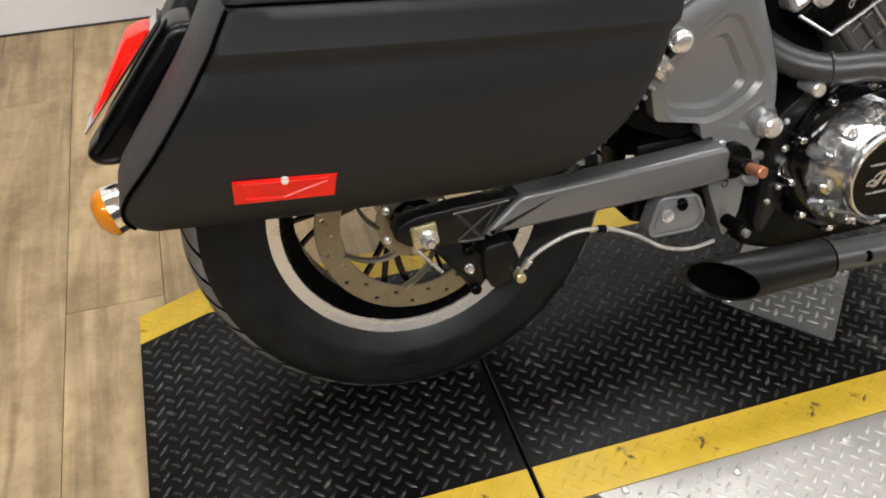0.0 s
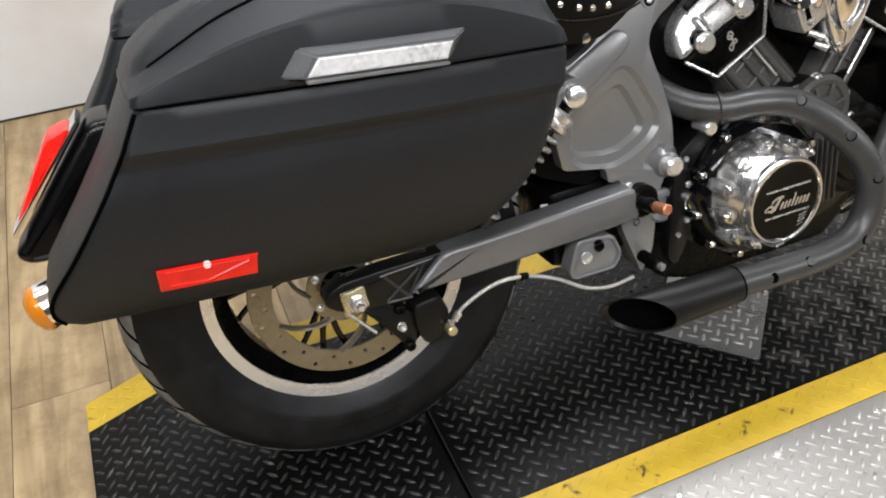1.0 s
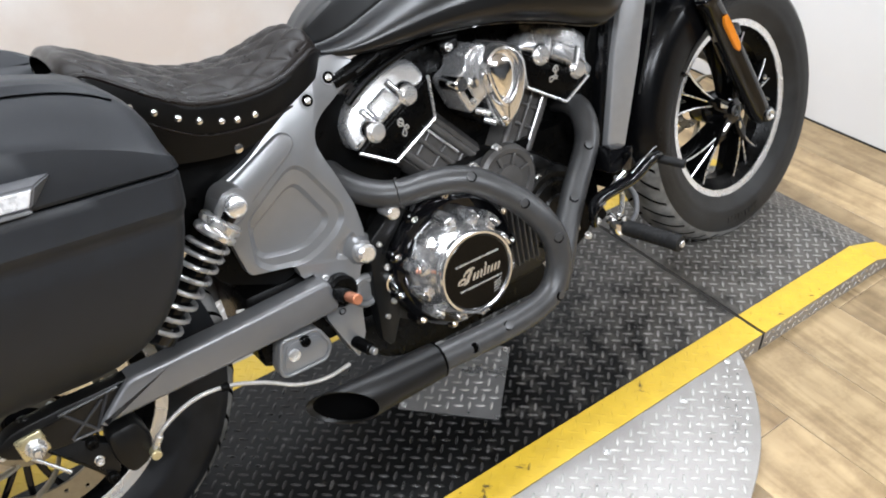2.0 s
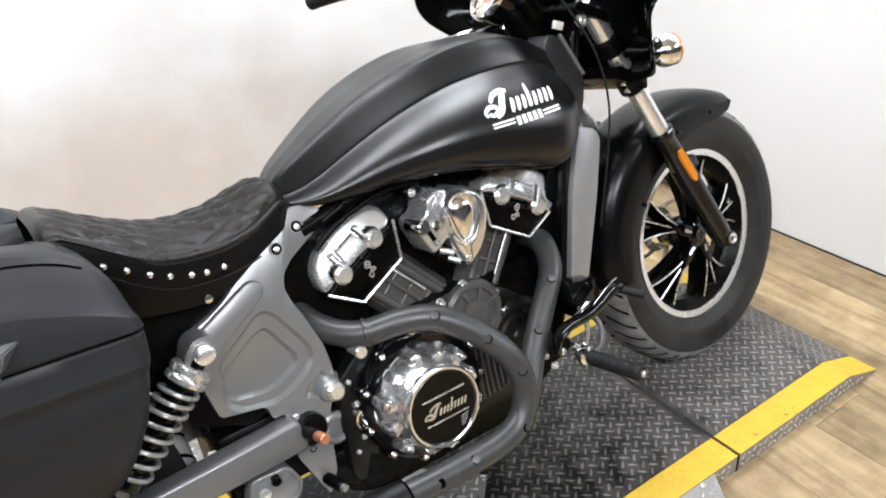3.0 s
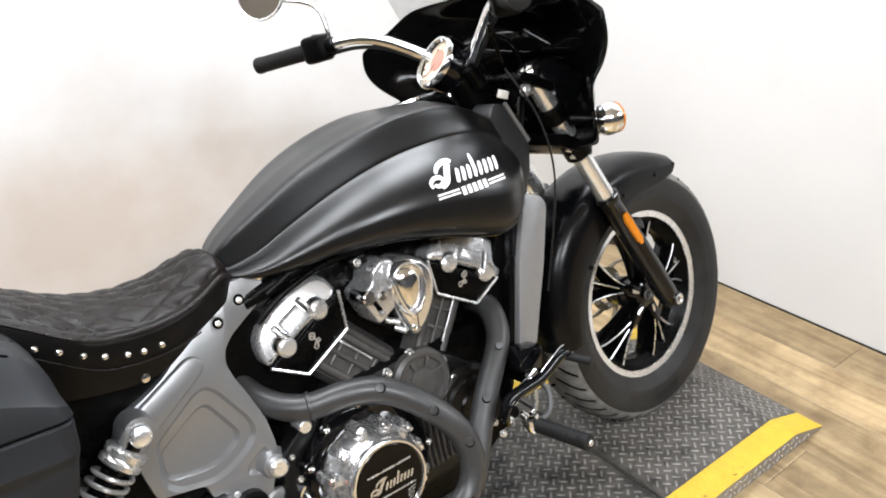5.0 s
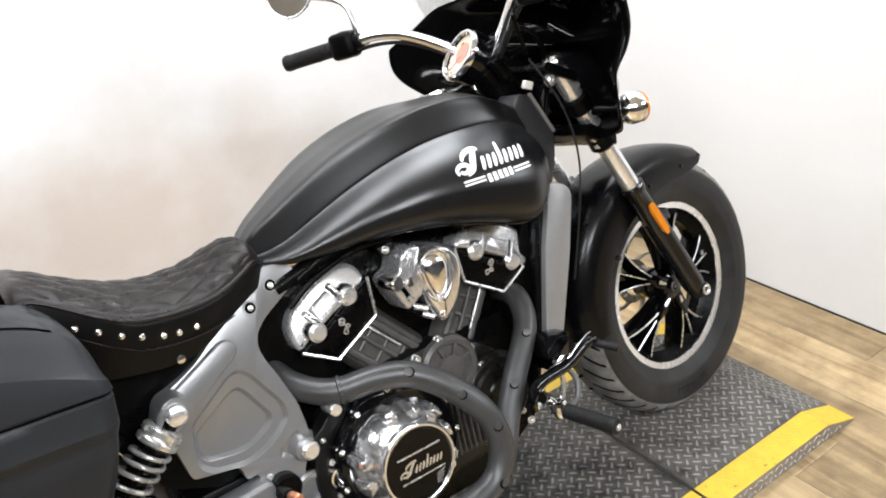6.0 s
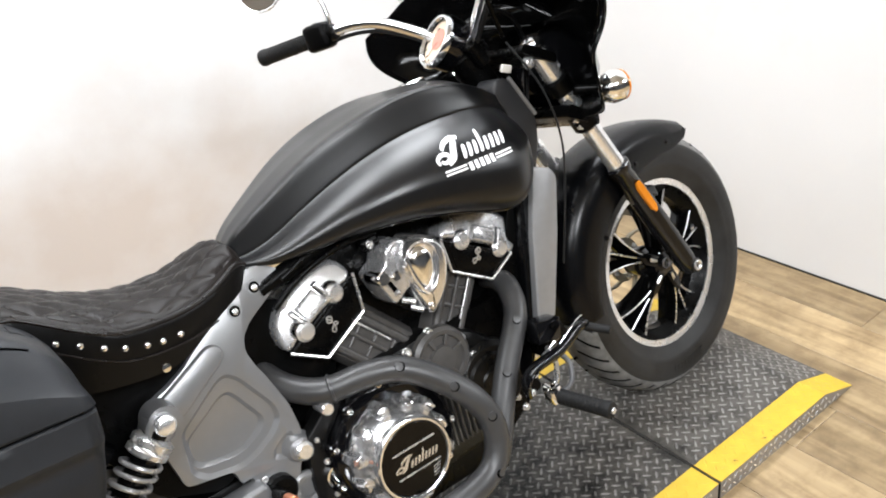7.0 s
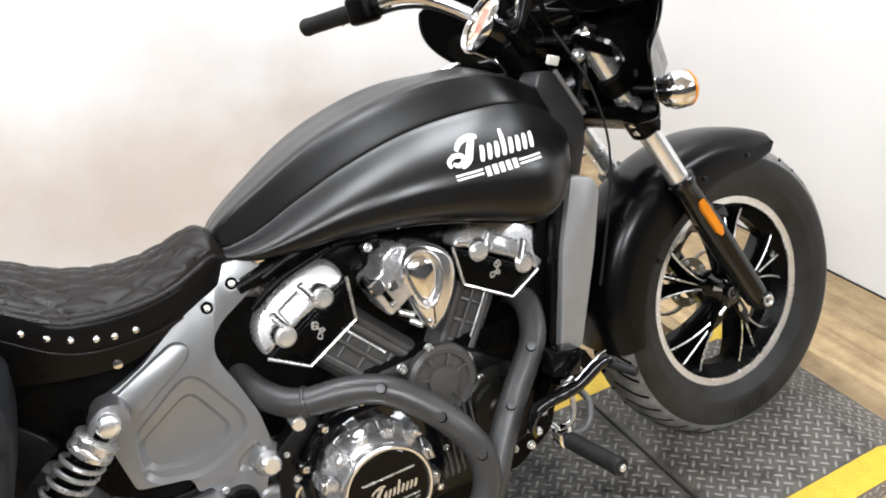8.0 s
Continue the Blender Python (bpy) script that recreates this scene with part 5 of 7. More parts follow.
    lathe_y(bm, [(0.017, -0.006), (0.021, -0.006), (0.021, 0.006), (0.017, 0.006)], 24, closed_prof=True)
    ring = part("sight_ring", bm, CHROME, eng)
    ring.location = (0.598, -0.122, 0.318)
    bm = bm_new()
    slab(bm, [(0.565, 0.40), (0.63, 0.45), (0.66, 0.44), (0.60, 0.38), (0.60, 0.26), (0.57, 0.20), (0.55, 0.22)], -0.09, -0.120, 0.006, 0.015)
    part("sprocket_cover", bm, CARRIER_BLACK, eng, "black sprocket cover")
    # ribbed regulator behind the header; below the crankcase a box added to block light
    bm = bm_new()
    box(bm, (0.862, -0.098, 0.300), (0.10, 0.03, 0.13), None, 0.006)
    reg = part("regulator", bm, CYLINDER_BLACK, eng, "ribbed black regulator")
    for i in range(8):
        bm = bm_new()
        box(bm, (0.820 + i * 0.012, -0.119, 0.300), (0.004, 0.014, 0.122), None, 0.0012)
        part("regulator_fin", bm, CYLINDER_BLACK, reg)
    bm = bm_new()
    slab(bm, [(0.50, 0.235), (0.56, 0.165), (0.62, 0.145), (0.92, 0.145), (0.98, 0.20), (0.98, 0.27), (0.52, 0.27)], 0.12, -0.10, 0.02, 0.02)
    part("exhaust_box", bm, ENGINE_BLACK, eng, "black box added under the engine to block light")
    bm = bm_new()
    tube(bm, [(0.63, -0.112, 0.40), (0.66, -0.118, 0.43), (0.69, -0.115, 0.455)], 0.006, 8)
    part("breather_pipe", bm, ENGINE_BLACK, eng)
    return eng


engine()


def cylinder(base, top, half, label):
    """A finned and ribbed black cylinder between crankcase and head."""
    base, top = Vector(base), Vector(top)
    d = (top - base).normalized()
    u = Vector((d.z, 0, -d.x))
    bm = bm_new()
    l = (top - base).length
    loops = []
    for f, w in ((0, 0.9), (0.06, 1.0), (0.5, 1.0), (0.94, 1.0), (1.0, 0.95)):
        c = base + d * l * f
        loops.append([c + u * half * w * sx + Vector((0, sy, 0)) for sx, sy in ((-1, 0.08), (1, 0.08), (1, -0.06), (0.8, -0.078), (-0.8, -0.078), (-1, -0.06))])
    rings(bm, loops)
    ob = part("cylinder", bm, CYLINDER_BLACK, bike, label)
    for k in (-0.62, -0.05, 0.52):
        bm = bm_new()
        a, b = base + d * l * 0.05 + u * half * k, base + d * l * 0.97 + u * half * k
        rod(bm, a + Vector((0, -0.080, 0)), b + Vector((0, -0.080, 0)), 0.0085 if k != -0.05 else 0.005, n=10)
        part("cylinder_rib", bm, CYLINDER_BLACK, ob)
    for f in (0.25, 0.5, 0.75):
        bm = bm_new()
        c = base + d * l * f
        rod(bm, c - u * half * 0.55 + Vector((0, -0.079, 0)), c + u * half * 0.5 + Vector((0, -0.079, 0)), 0.004, n=8)
        part("cross_rib", bm, CYLINDER_BLACK, ob)
    bm = bm_new()
    a, b = base + d * l * 0.35 + u * half * 0.30, base + d * l * 0.97 + u * half * 0.30
    rod(bm, a + Vector((0, -0.090, 0)), b + Vector((0, -0.090, 0)), 0.0022, n=6)
    part("bright_edge", bm, STEEL, ob, "machined bright edge")
    return ob


cylinder((0.815, 0, 0.43), (0.705, 0, 0.552), 0.058, "black rear cylinder")
cylinder((0.905, 0, 0.42), (0.985, 0, 0.545), 0.050, "black front cylinder")


def head(pent, chrome, bolts, center, y, ends, slope, label):
    """A cylinder head: black pentagon with a machined rim, chrome rocker cover and two cap bolts."""
    bm = bm_new()
    slab(bm, pent, 0.07, y + 0.004, 0.004, 0.008)
    hd = part("cylinder_head", bm, ENGINE_BLACK, bike, label)
    c = Vector((sum(p[0] for p in pent) / len(pent), sum(p[1] for p in pent) / len(pent)))
    inner = [(c.x + (x - c.x) * 0.78, c.y + (z - c.y) * 0.78) for x, z in pent]
    bm = bm_new()
    slab(bm, inner, y + 0.010, y + 0.002, 0.002, 0.006)
    part("head_face", bm, ENGINE_BLACK, hd)
    # machined outline
    o = [Vector((x, z)) for x, z in pent]
    k = [i for i in range(len(o))]
    bm = bm_new()
    for i in bright_edges(pent):
        a, b = o[i], o[(i + 1) % len(o)]
        rod(bm, (a.x, y + 0.003, a.y), (b.x, y + 0.003, b.y), 0.0030, n=8)
    part("machined_rim", bm, STEEL, hd, "machined silver rim")
    # chrome rocker cover: a sloped panel between two ridges, with rounded ends
    bm = bm_new()
    slab(bm, chrome, 0.05, y - 0.005, 0.009, 0.012, 5)
    (xa, za), (xb, zb) = bolts
    e = Vector((xb - xa, zb - za)).normalized()
    p = Vector((-e.y, e.x))
    mid = Vector(((xa + xb) / 2, (za + zb) / 2))
    gap = (Vector((xb, zb)) - Vector((xa, za))).length

    def lean_back(b, k=slope, ends=ends):
        for v in b.verts:
            if v.co.y < y + 0.03:
                q = Vector((v.co.x, v.co.z)) - mid
                v.co.y += k * max(0.0, q.dot(p) + 0.004) + ends * max(0.0, abs(q.dot(e)) - gap * 0.36)
    lean_back(bm)
    rc = part("rocker_cover", bm, HEAD_CHROME, hd, "chrome rocker cover", angle=28)
    for k in (-0.40, 0.40):
        bm = bm_new()
        c0 = mid + e * gap * k
        o = [c0 + e * 0.0032 * sx + p * sz for sx, sz in ((-1, 0.004), (1, 0.004), (1.4, 0.040), (-1.4, 0.040))]
        slab(bm, [(q.x, q.y) for q in o], y + 0.01, y - 0.011, 0.003, 0.002, 3)
        lean_back(bm, ends=0.0)
        part("cover_rib", bm, HEAD_CHROME, rc)
        # dark line along the ridge, painting in the dark reflection there
        bm = bm_new()
        side = 1 if k < 0 else -1
        o = [c0 + e * 0.0052 * side + p * sz for sz in (0.006, 0.018, 0.030, 0.040)]
        tube(bm, [(q.x, y - 0.0052 + slope * (max(0.0, (q - mid).dot(p) + 0.004)), q.y) for q in o], 0.0014, 6, 3)
        part("rib_groove", bm, CARRIER_BLACK, rc, "dark line for the reflection beside the ridge")
    bm = bm_new()
    o = [mid + e * gap * f * 0.5 + p * sz for f, sz in ((-0.62, 0.005), (0.62, 0.005), (0.54, 0.036), (-0.54, 0.036))]
    slab(bm, [(q.x, q.y) for q in o], y + 0.01, y - 0.0085, 0.004, 0.003, 2)
    lean_back(bm, ends=0.0)
    part("cover_panel", bm, HEAD_CHROME, rc)
    for k in (-0.5, 0.5):
        c0 = mid + e * gap * k + p * 0.003
        bm = bm_new()
        turned(bm, (c0.x, y + 0.02, c0.y), (0, -1, 0), [(0, 0.0215), (0.016, 0.0205), (0.0205, 0.0180)], 28)
        part("bolt_pad", bm, CHROME, rc)
    for x, z in bolts:
        bm = bm_new()
        turned(bm, (x, y + 0.004, z), (0, -1, 0), [(0, 0.0175), (0.005, 0.0175), (0.0065, 0.0160), (0.0065, 0.0145), (0.0105, 0.0145), (0.0125, 0.0125), (0.0130, 0.004)], 28)
        part("cap_bolt", bm, RIM_SILVER, hd, "chrome cap bolt")
    # plain scroll in place of the maker's monogram
    bm = bm_new()
    scroll = [(-0.4, 0.55), (0.1, 0.95), (0.55, 0.6), (0.1, 0.2), (-0.35, 0.45), (0.0, 0.7), (0.2, 0.1), (-0.05, -0.6), (-0.5, -0.9), (-0.7, -0.5), (-0.2, -0.3), (0.5, -0.1), (0.6, -0.45), (0.2, -0.4)]
    tube(bm, [(u * 0.0125, 0, v * 0.0165) for u, v in scroll], 0.0016, 6, 4)
    for v in bm.verts:
        v.co.y *= 0.5
    mg = part("brand_mark", bm, STEEL, hd, "plain silver scroll mark")
    mg.data.transform(Matrix.Translation((center[0], y + 0.0015, center[1])) @ Matrix.Rotation(radians(center[2]), 4, "Y"))
    return hd


REAR_PENT = [(0.602, 0.546), (0.664, 0.509), (0.755, 0.559), (0.756, 0.632)]
REAR_CHROME = [(0.602, 0.543), (0.593, 0.568), (0.594, 0.591), (0.609, 0.617), (0.638, 0.642), (0.676, 0.660), (0.704, 0.667), (0.731, 0.666), (0.748, 0.655), (0.757, 0.632), (0.746, 0.619), (0.728, 0.619), (0.689, 0.597), (0.676, 0.592), (0.643, 0.574), (0.623, 0.560)]
FRONT_PENT = [(0.942, 0.625), (0.948, 0.556), (1.033, 0.504), (1.094, 0.537)]
FRONT_CHROME = [(0.941, 0.624), (0.949, 0.642), (0.975, 0.653), (1.009, 0.654), (1.055, 0.642), (1.094, 0.622), (1.116, 0.598), (1.121, 0.565), (1.104, 0.539), (1.086, 0.537), (1.078, 0.553), (1.048, 0.571), (1.010, 0.592), (0.974, 0.614)]


def bright_edges(pent):
    return (0, 1, 2)


head(REAR_PENT, REAR_CHROME, [(0.638, 0.571), (0.710, 0.612)], (0.690, 0.563, -28), -0.096, 0.26, 0.42, "rear cylinder head with chrome rocker cover")
head(FRONT_PENT, FRONT_CHROME, [(0.986, 0.604), (1.066, 0.557)], (1.012, 0.563, 22), -0.108, 0.08, 0.24, "front cylinder head with chrome rocker cover")


def air_cover():
    plate = [(0.808, 0.655), (0.829, 0.668), (0.850, 0.664), (0.865, 0.640), (0.865, 0.590), (0.830, 0.572), (0.813, 0.561), (0.799, 0.556), (0.787, 0.583), (0.776, 0.612), (0.781, 0.624), (0.802, 0.632)]
    bm = bm_new()
    slab(bm, plate, -0.07, -0.136, 0.006, 0.008, 4)
    ob = part("throttle_cover", bm, HEAD_CHROME, bike, "chrome throttle body cover with teardrop window")
    drop = [(0.842, 0.652), (0.857, 0.664), (0.878, 0.662), (0.905, 0.647), (0.921, 0.624), (0.923, 0.596), (0.910, 0.561), (0.890, 0.530), (0.864, 0.512), (0.853, 0.521), (0.840, 0.553), (0.830, 0.590), (0.830, 0.630)]
    bm = bm_new()
    slab(bm, drop, -0.09, -0.152, 0.013, 0.010, 5)
    part("teardrop_pad", bm, COVER_CHROME, ob, "polished teardrop pad")
    slots = bm_new()
    slab(slots, [(0.789, 0.612), (0.797, 0.612), (0.812, 0.578), (0.804, 0.574)], -0.13, -0.1368, 0.0, 0.003)
    part("vent_slot", slots, DARK_HOLE, ob, "dark vent slot")
    glass = [(0.827, 0.643), (0.846, 0.658), (0.872, 0.657), (0.890, 0.639), (0.894, 0.614), (0.886, 0.584), (0.870, 0.561), (0.854, 0.554), (0.842, 0.567), (0.832, 0.591), (0.825, 0.621)]
    cx, cz = 0.860, 0.613
    bm = bm_new()
    o = fillet([Vector(p) for p in glass], 0.02)

    def loop(k, y):
        return [(cx + (p.x - cx) * k, y, cz + (p.y - cz) * k) for p in o]
    rings(bm, [loop(1.02, -0.148), loop(1.02, -0.158), loop(0.98, -0.166), loop(0.90, -0.168), loop(0.84, -0.164), loop(0.82, -0.156)])
    part("window_frame", bm, COVER_CHROME, ob, "chrome teardrop frame")
    bm = bm_new()
    rings(bm, [loop(0.83, -0.158), loop(0.70, -0.164), loop(0.45, -0.168), loop(0.05, -0.1695)])
    part("window_dome", bm, CHROME, ob, "polished teardrop dome")
    bm = bm_new()
    turned(bm, (0.815, -0.134, 0.606), (0, -1, 0), [(0, 0.010), (0.006, 0.010), (0.009, 0.007)], 6)
    part("cover_bolt", bm, CHROME, ob)
    bolt(ob, (0.858, -0.15, 0.532), (0, -1, 0), 0.005, 0.006, CHROME)
    bm = bm_new()
    rod(bm, (0.787, -0.09, 0.612), (0.787, -0.145, 0.612), 0.013, n=16)
    part("vent_nut", bm, CHROME, ob)
    bm = bm_new()
    slab(bm, [(0.78, 0.60), (0.81, 0.55), (0.85, 0.515), (0.875, 0.53), (0.83, 0.60)], -0.06, -0.12, 0.006, 0.008)
    part("throttle_body", bm, ENGINE_BLACK, ob)
    for p, q in (((0.82, -0.12, 0.555), (0.84, -0.135, 0.545)), ((0.835, -0.12, 0.535), (0.85, -0.135, 0.525)), ((0.80, -0.12, 0.58), (0.81, -0.14, 0.575))):
        bm = bm_new()
        rod(bm, p, q, 0.006)
        part("throttle_screw", bm, STEEL, ob)
    # intake box behind
    bm = bm_new()
    box(bm, (0.86, 0, 0.64), (0.26, 0.13, 0.10), None, 0.02)
    part("intake_box", bm, ENGINE_BLACK, bike)


air_cover()

# ---- exhaust ----


def exhaust():
    A = [(0.553, -0.02, 0.535), (0.568, -0.062, 0.503), (0.595, -0.105, 0.482), (0.632, -0.138, 0.474), (0.690, -0.164, 0.478), (0.744, -0.184, 0.467), (0.794, -0.208, 0.430), (0.836, -0.230, 0.379), (0.858, -0.240, 0.326), (0.855, -0.244, 0.276), (0.829, -0.247, 0.239), (0.780, -0.250, 0.223), (0.70, -0.252, 0.220), (0.575, -0.252, 0.225)]
    bm = bm_new()
    tube(bm, A, 0.0232, 20, 8)
    ex = part("exhaust_header", bm, PIPE_BLACK, bike, "black exhaust header of the rear cylinder")
    bm = bm_new()
    tube(bm, A[:4], 0.0215, 18, 6)
    turned(bm, A[3], Vector(A[4]) - Vector(A[3]), [(-0.002, 0.0235), (0.0, 0.0262), (0.004, 0.0262)], 24)
    part("header_joint", bm, PIPE_BLACK, ex)
    bm = bm_new()
    rod(bm, (0.612, -0.110, 0.449), (0.612, -0.150, 0.448), 0.0115, n=18)
    part("clamp_bolt", bm, RIM_SILVER, ex, "chrome clamp bolt")
    B = [(1.060, -0.04, 0.492), (1.058, -0.085, 0.492), (1.050, -0.125, 0.478), (1.028, -0.155, 0.435), (0.966, -0.180, 0.370), (0.919, -0.200, 0.316), (0.880, -0.222, 0.270), (0.845, -0.240, 0.238)]
    bm = bm_new()
    tube(bm, B, 0.0232, 20, 8)
    ex2 = part("exhaust_header", bm, PIPE_BLACK, bike, "black exhaust header of the front cylinder")
    # heat shield slots: dark disc under an off-centre cap gives their crescent of shade
    for own, pts in ((ex, ((0.737, -0.206, 0.480), (0.809, -0.233, 0.412), (0.852, -0.256, 0.336), (0.829, -0.264, 0.236), (0.713, -0.270, 0.232), (0.64, -0.270, 0.226))), (ex2, ((1.010, -0.184, 0.440), (0.938, -0.214, 0.372)))):
        for p in pts:
            line = spline(A if own is ex else B, 12)
            c = min(line, key=lambda q: (q - Vector(p)).length)
            d = (Vector(p) - c)
            d.normalize()
            bm = bm_new()
            turned(bm, c + d * 0.0212, d, [(0, 0.0088), (0.0030, 0.0084), (0.0031, 0.002)], 16)
            part("shield_slot", bm, DARK_HOLE, own, "dark disc for the shade in a heat shield slot")
            bm = bm_new()
            k = line.index(c)
            along = (line[min(k + 1, len(line) - 1)] - line[max(k - 1, 0)]).normalized()
            turned(bm, c + d * 0.0212 - along * 0.0022, d, [(0, 0.0078), (0.0034, 0.0076), (0.0036, 0.0062), (0.0036, 0.001)], 16)
            part("slot_cap", bm, PIPE_BLACK, own, "pipe-black cap, set off-centre to leave a crescent of shade")
    # muffler with slash-cut tip
    bm = bm_new()
    p0, p1 = Vector((0.580, -0.252, 0.225)), Vector((0.403, -0.250, 0.226))
    d = (p1 - p0).normalized()
    up = Vector((0, 0, 1)) - d * d.z
    up.normalize()
    outw = d.cross(up)
    loops = []
    n = 28
    for f, r, cut in ((0.0, 0.026, 0), (0.012, 0.0295, 0), (0.05, 0.0305, 0), (0.6, 0.0315, 0), (0.985, 0.0325, 1), (0.995, 0.0322, 1), (0.995, 0.0302, 1), (0.95, 0.0292, 1), (0.45, 0.0265, 1)):
        l = []
        for i in range(n):
            a = 2 * math.pi * i / n
            side = outw * math.cos(a) + up * math.sin(a) * (1.1 if f >= 0.6 else 1.0)
            slant = cut * 0.047 * math.cos(a - 0.25) * f
            l.append(p0 + (p1 - p0) * f - d * (slant if (outw.y < 0) else -slant) + side * r)
        loops.append(l)
    rings(bm, loops[:-1], True, False)
    bore = rings(bm_new(), loops[-2:], False, True)
    mu = part("muffler", bm, MUFFLER_BLACK, bike, "short matte black slash-cut muffler", angle=45)
    part("muffler_bore", bore, DARK_HOLE, mu, "bore coloured dark for the shade inside it")
    bm = bm_new()
    turned(bm, p0, d, [(-0.004, 0.0255), (-0.001, 0.0300), (0.001, 0.0300), (0.003, 0.029)], 28)
    part("muffler_band", bm, DARK_HOLE, mu)


exhaust()

# ---- tank ----
T_TOP = [(0.572, 0.742), (0.60, 0.770), (0.62, 0.783), (0.68, 0.818), (0.757, 0.854), (0.845, 0.881), (0.935, 0.897), (1.02, 0.904), (1.075, 0.900), (1.13, 0.873), (1.18, 0.846), (1.205, 0.832)]
T_WIDTH = [(0.572, 0.050), (0.60, 0.078), (0.65, 0.108), (0.75, 0.152), (0.85, 0.184), (0.95, 0.201), (1.03, 0.207), (1.10, 0.201), (1.16, 0.160), (1.19, 0.120), (1.205, 0.095)]
T_UPPER = [(0.572, 0.736), (0.592, 0.759), (0.651, 0.796), (0.744, 0.846), (0.824, 0.875), (0.911, 0.894), (0.98, 0.899), (1.05, 0.892), (1.10, 0.874), (1.15, 0.850), (1.205, 0.822)]
T_SIDE = [(0.572, 0.722), (0.600, 0.722), (0.645, 0.735), (0.709, 0.765), (0.781, 0.795), (0.859, 0.819), (0.934, 0.832), (1.018, 0.835), (1.091, 0.829), (1.15, 0.812), (1.205, 0.78)]
T_LOW = [(0.572, 0.712), (0.63, 0.698), (0.70, 0.698), (0.766, 0.702), (0.87, 0.694), (0.966, 0.672), (1.03, 0.652), (1.085, 0.640), (1.13, 0.652), (1.165, 0.685), (1.205, 0.73)]


def tank_section(x):
    w, zt, zu, zs, zl = (lerp(x, t) for t in (T_WIDTH, T_TOP, T_UPPER, T_SIDE, T_LOW))
    zm = zl + (zs - zl) * 0.36
    h = zs - zm
    c = 0.615
    side = [(w * (c + (1 - c) * math.sin(math.pi / 2 * min(1, t * 1.02)) ** 0.92), zs - h * (0.86 * t + 0.14 * t * t)) for t in (0.14, 0.28, 0.43, 0.58, 0.73, 0.87)]
    ctrl = [(0, zt), (w * 0.26, zt + (zu - zt) * 0.35), (w * 0.48, zu + 0.002), (w * 0.555, zu - 0.002), (w * 0.573, zu - 0.008), (w * 0.588, zu + (zs - zu) * 0.5), (w * 0.606, zs + 0.007), (w * 0.612, zs + 0.002)] + side + [(w, zm), (w * 0.985, zl + (zm - zl) * 0.45), (w * 0.90, zl + (zm - zl) * 0.12), (w * 0.78, zl), (w * 0.60, zl + 0.004), (w * 0.3, zl + 0.03), (0, zl + 0.04)]
    return [Vector((0, y, z)) for y, z in ctrl]


def tank_half(x, res=4):
    return spline(tank_section(x), res)


def tank_y(x, z):
    """How far out the tank's side lies at x and z."""
    pts = tank_half(x, 8)
    best = 0
    for a, b in zip(pts, pts[1:]):
        if (a.z - z) * (b.z - z) <= 0 and abs(a.z - b.z) > 1e-9:
            best = max(best, a.y + (b.y - a.y) * (z - a.z) / (b.z - a.z))
    return best


def tank():
    loops = []
    xs = [0.572, 0.578, 0.588] + [0.60 + 0.60 * i / 44 for i in range(45)] + [1.205]
    for x in xs:
        h = tank_half(x)
        loops.append([(x, -p.y, p.z) for p in h] + [(x, p.y, p.z) for p in h[-2:0:-1]])
    bm = bm_new()
    rings(bm, loops)
    tk = part("fuel_tank", bm, TANK_BLACK, bike, "satin black teardrop fuel tank", angle=60)
    # seam rim under the tank
    bm = bm_new()
    tube(bm, [(x, -lerp(x, T_WIDTH) * 0.80, lerp(x, T_LOW) - 0.001) for x in (0.76, 0.82, 0.88, 0.94, 1.0, 1.06, 1.10)], 0.003, 6, 4)
    part("tank_seam", bm, GLOSS_BLACK, tk)
    # filler cap
    bm = bm_new()
    turned(bm, (1.06, 0.035, 0.893), (-0.1, 0.1, 1), [(0, 0.032), (0.008, 0.032), (0.012, 0.028), (0.013, 0.004)], 32)
    part("filler_cap", bm, CHROME, tk, "chrome filler cap")

    # brand marks: plain white flourishes and bars that follow the tank's side
    for pts, w in MARK_STROKES:
        b = bm_new()
        rows = ribbon(pts, w)
        for row in rows:
            for k in (0, 1):
                u, v = row[k]
                x, z = 0.929 + 0.157 * u + 0.010 * v, 0.766 - 0.002 * u + 0.041 * v
                row[k] = b.verts.new((x, -(tank_y(x, z) + 0.0009), z))
        for p, q in zip(rows, rows[1:]):
            b.faces.new((p[0], q[0], q[1], p[1]))
        part("brand_mark", b, WHITE_DECAL, tk, "plain white flourish")

    def mark(x0, z0, w, h, name="brand_mark"):
        n = max(2, int(w / 0.008))
        b = bm_new()
        lo, hi = [], []
        for i in range(n + 1):
            x = x0 - w / 2 + w * i / n
            for l, z in ((lo, z0 - h / 2), (hi, z0 + h / 2)):
                l.append(b.verts.new((x, -(tank_y(x, z) + 0.0009), z)))
        for i in range(n):
            b.faces.new((lo[i], lo[i + 1], hi[i + 1], hi[i]))
        part(name, b, WHITE_DECAL, tk, "plain white bar")
    for xa, xb in ((0.934, 0.979), (1.044, 1.086)):
        for dz in (0.0, -0.0060):
            mark((xa + xb) / 2, 0.7565 - (xa - 0.934) * 0.02 + dz, xb - xa, 0.0034)
    for i in range(5):
        mark(0.9875 + i * 0.0122, 0.7515, 0.0085, 0.0150)


tank()

# ---- seat ----
S_TOP = [(0.20, 0.785), (0.215, 0.800), (0.240, 0.797), (0.286, 0.773), (0.348, 0.742), (0.40, 0.726), (0.453, 0.722), (0.505, 0.732), (0.545, 0.746), (0.572, 0.746), (0.590, 0.728)]
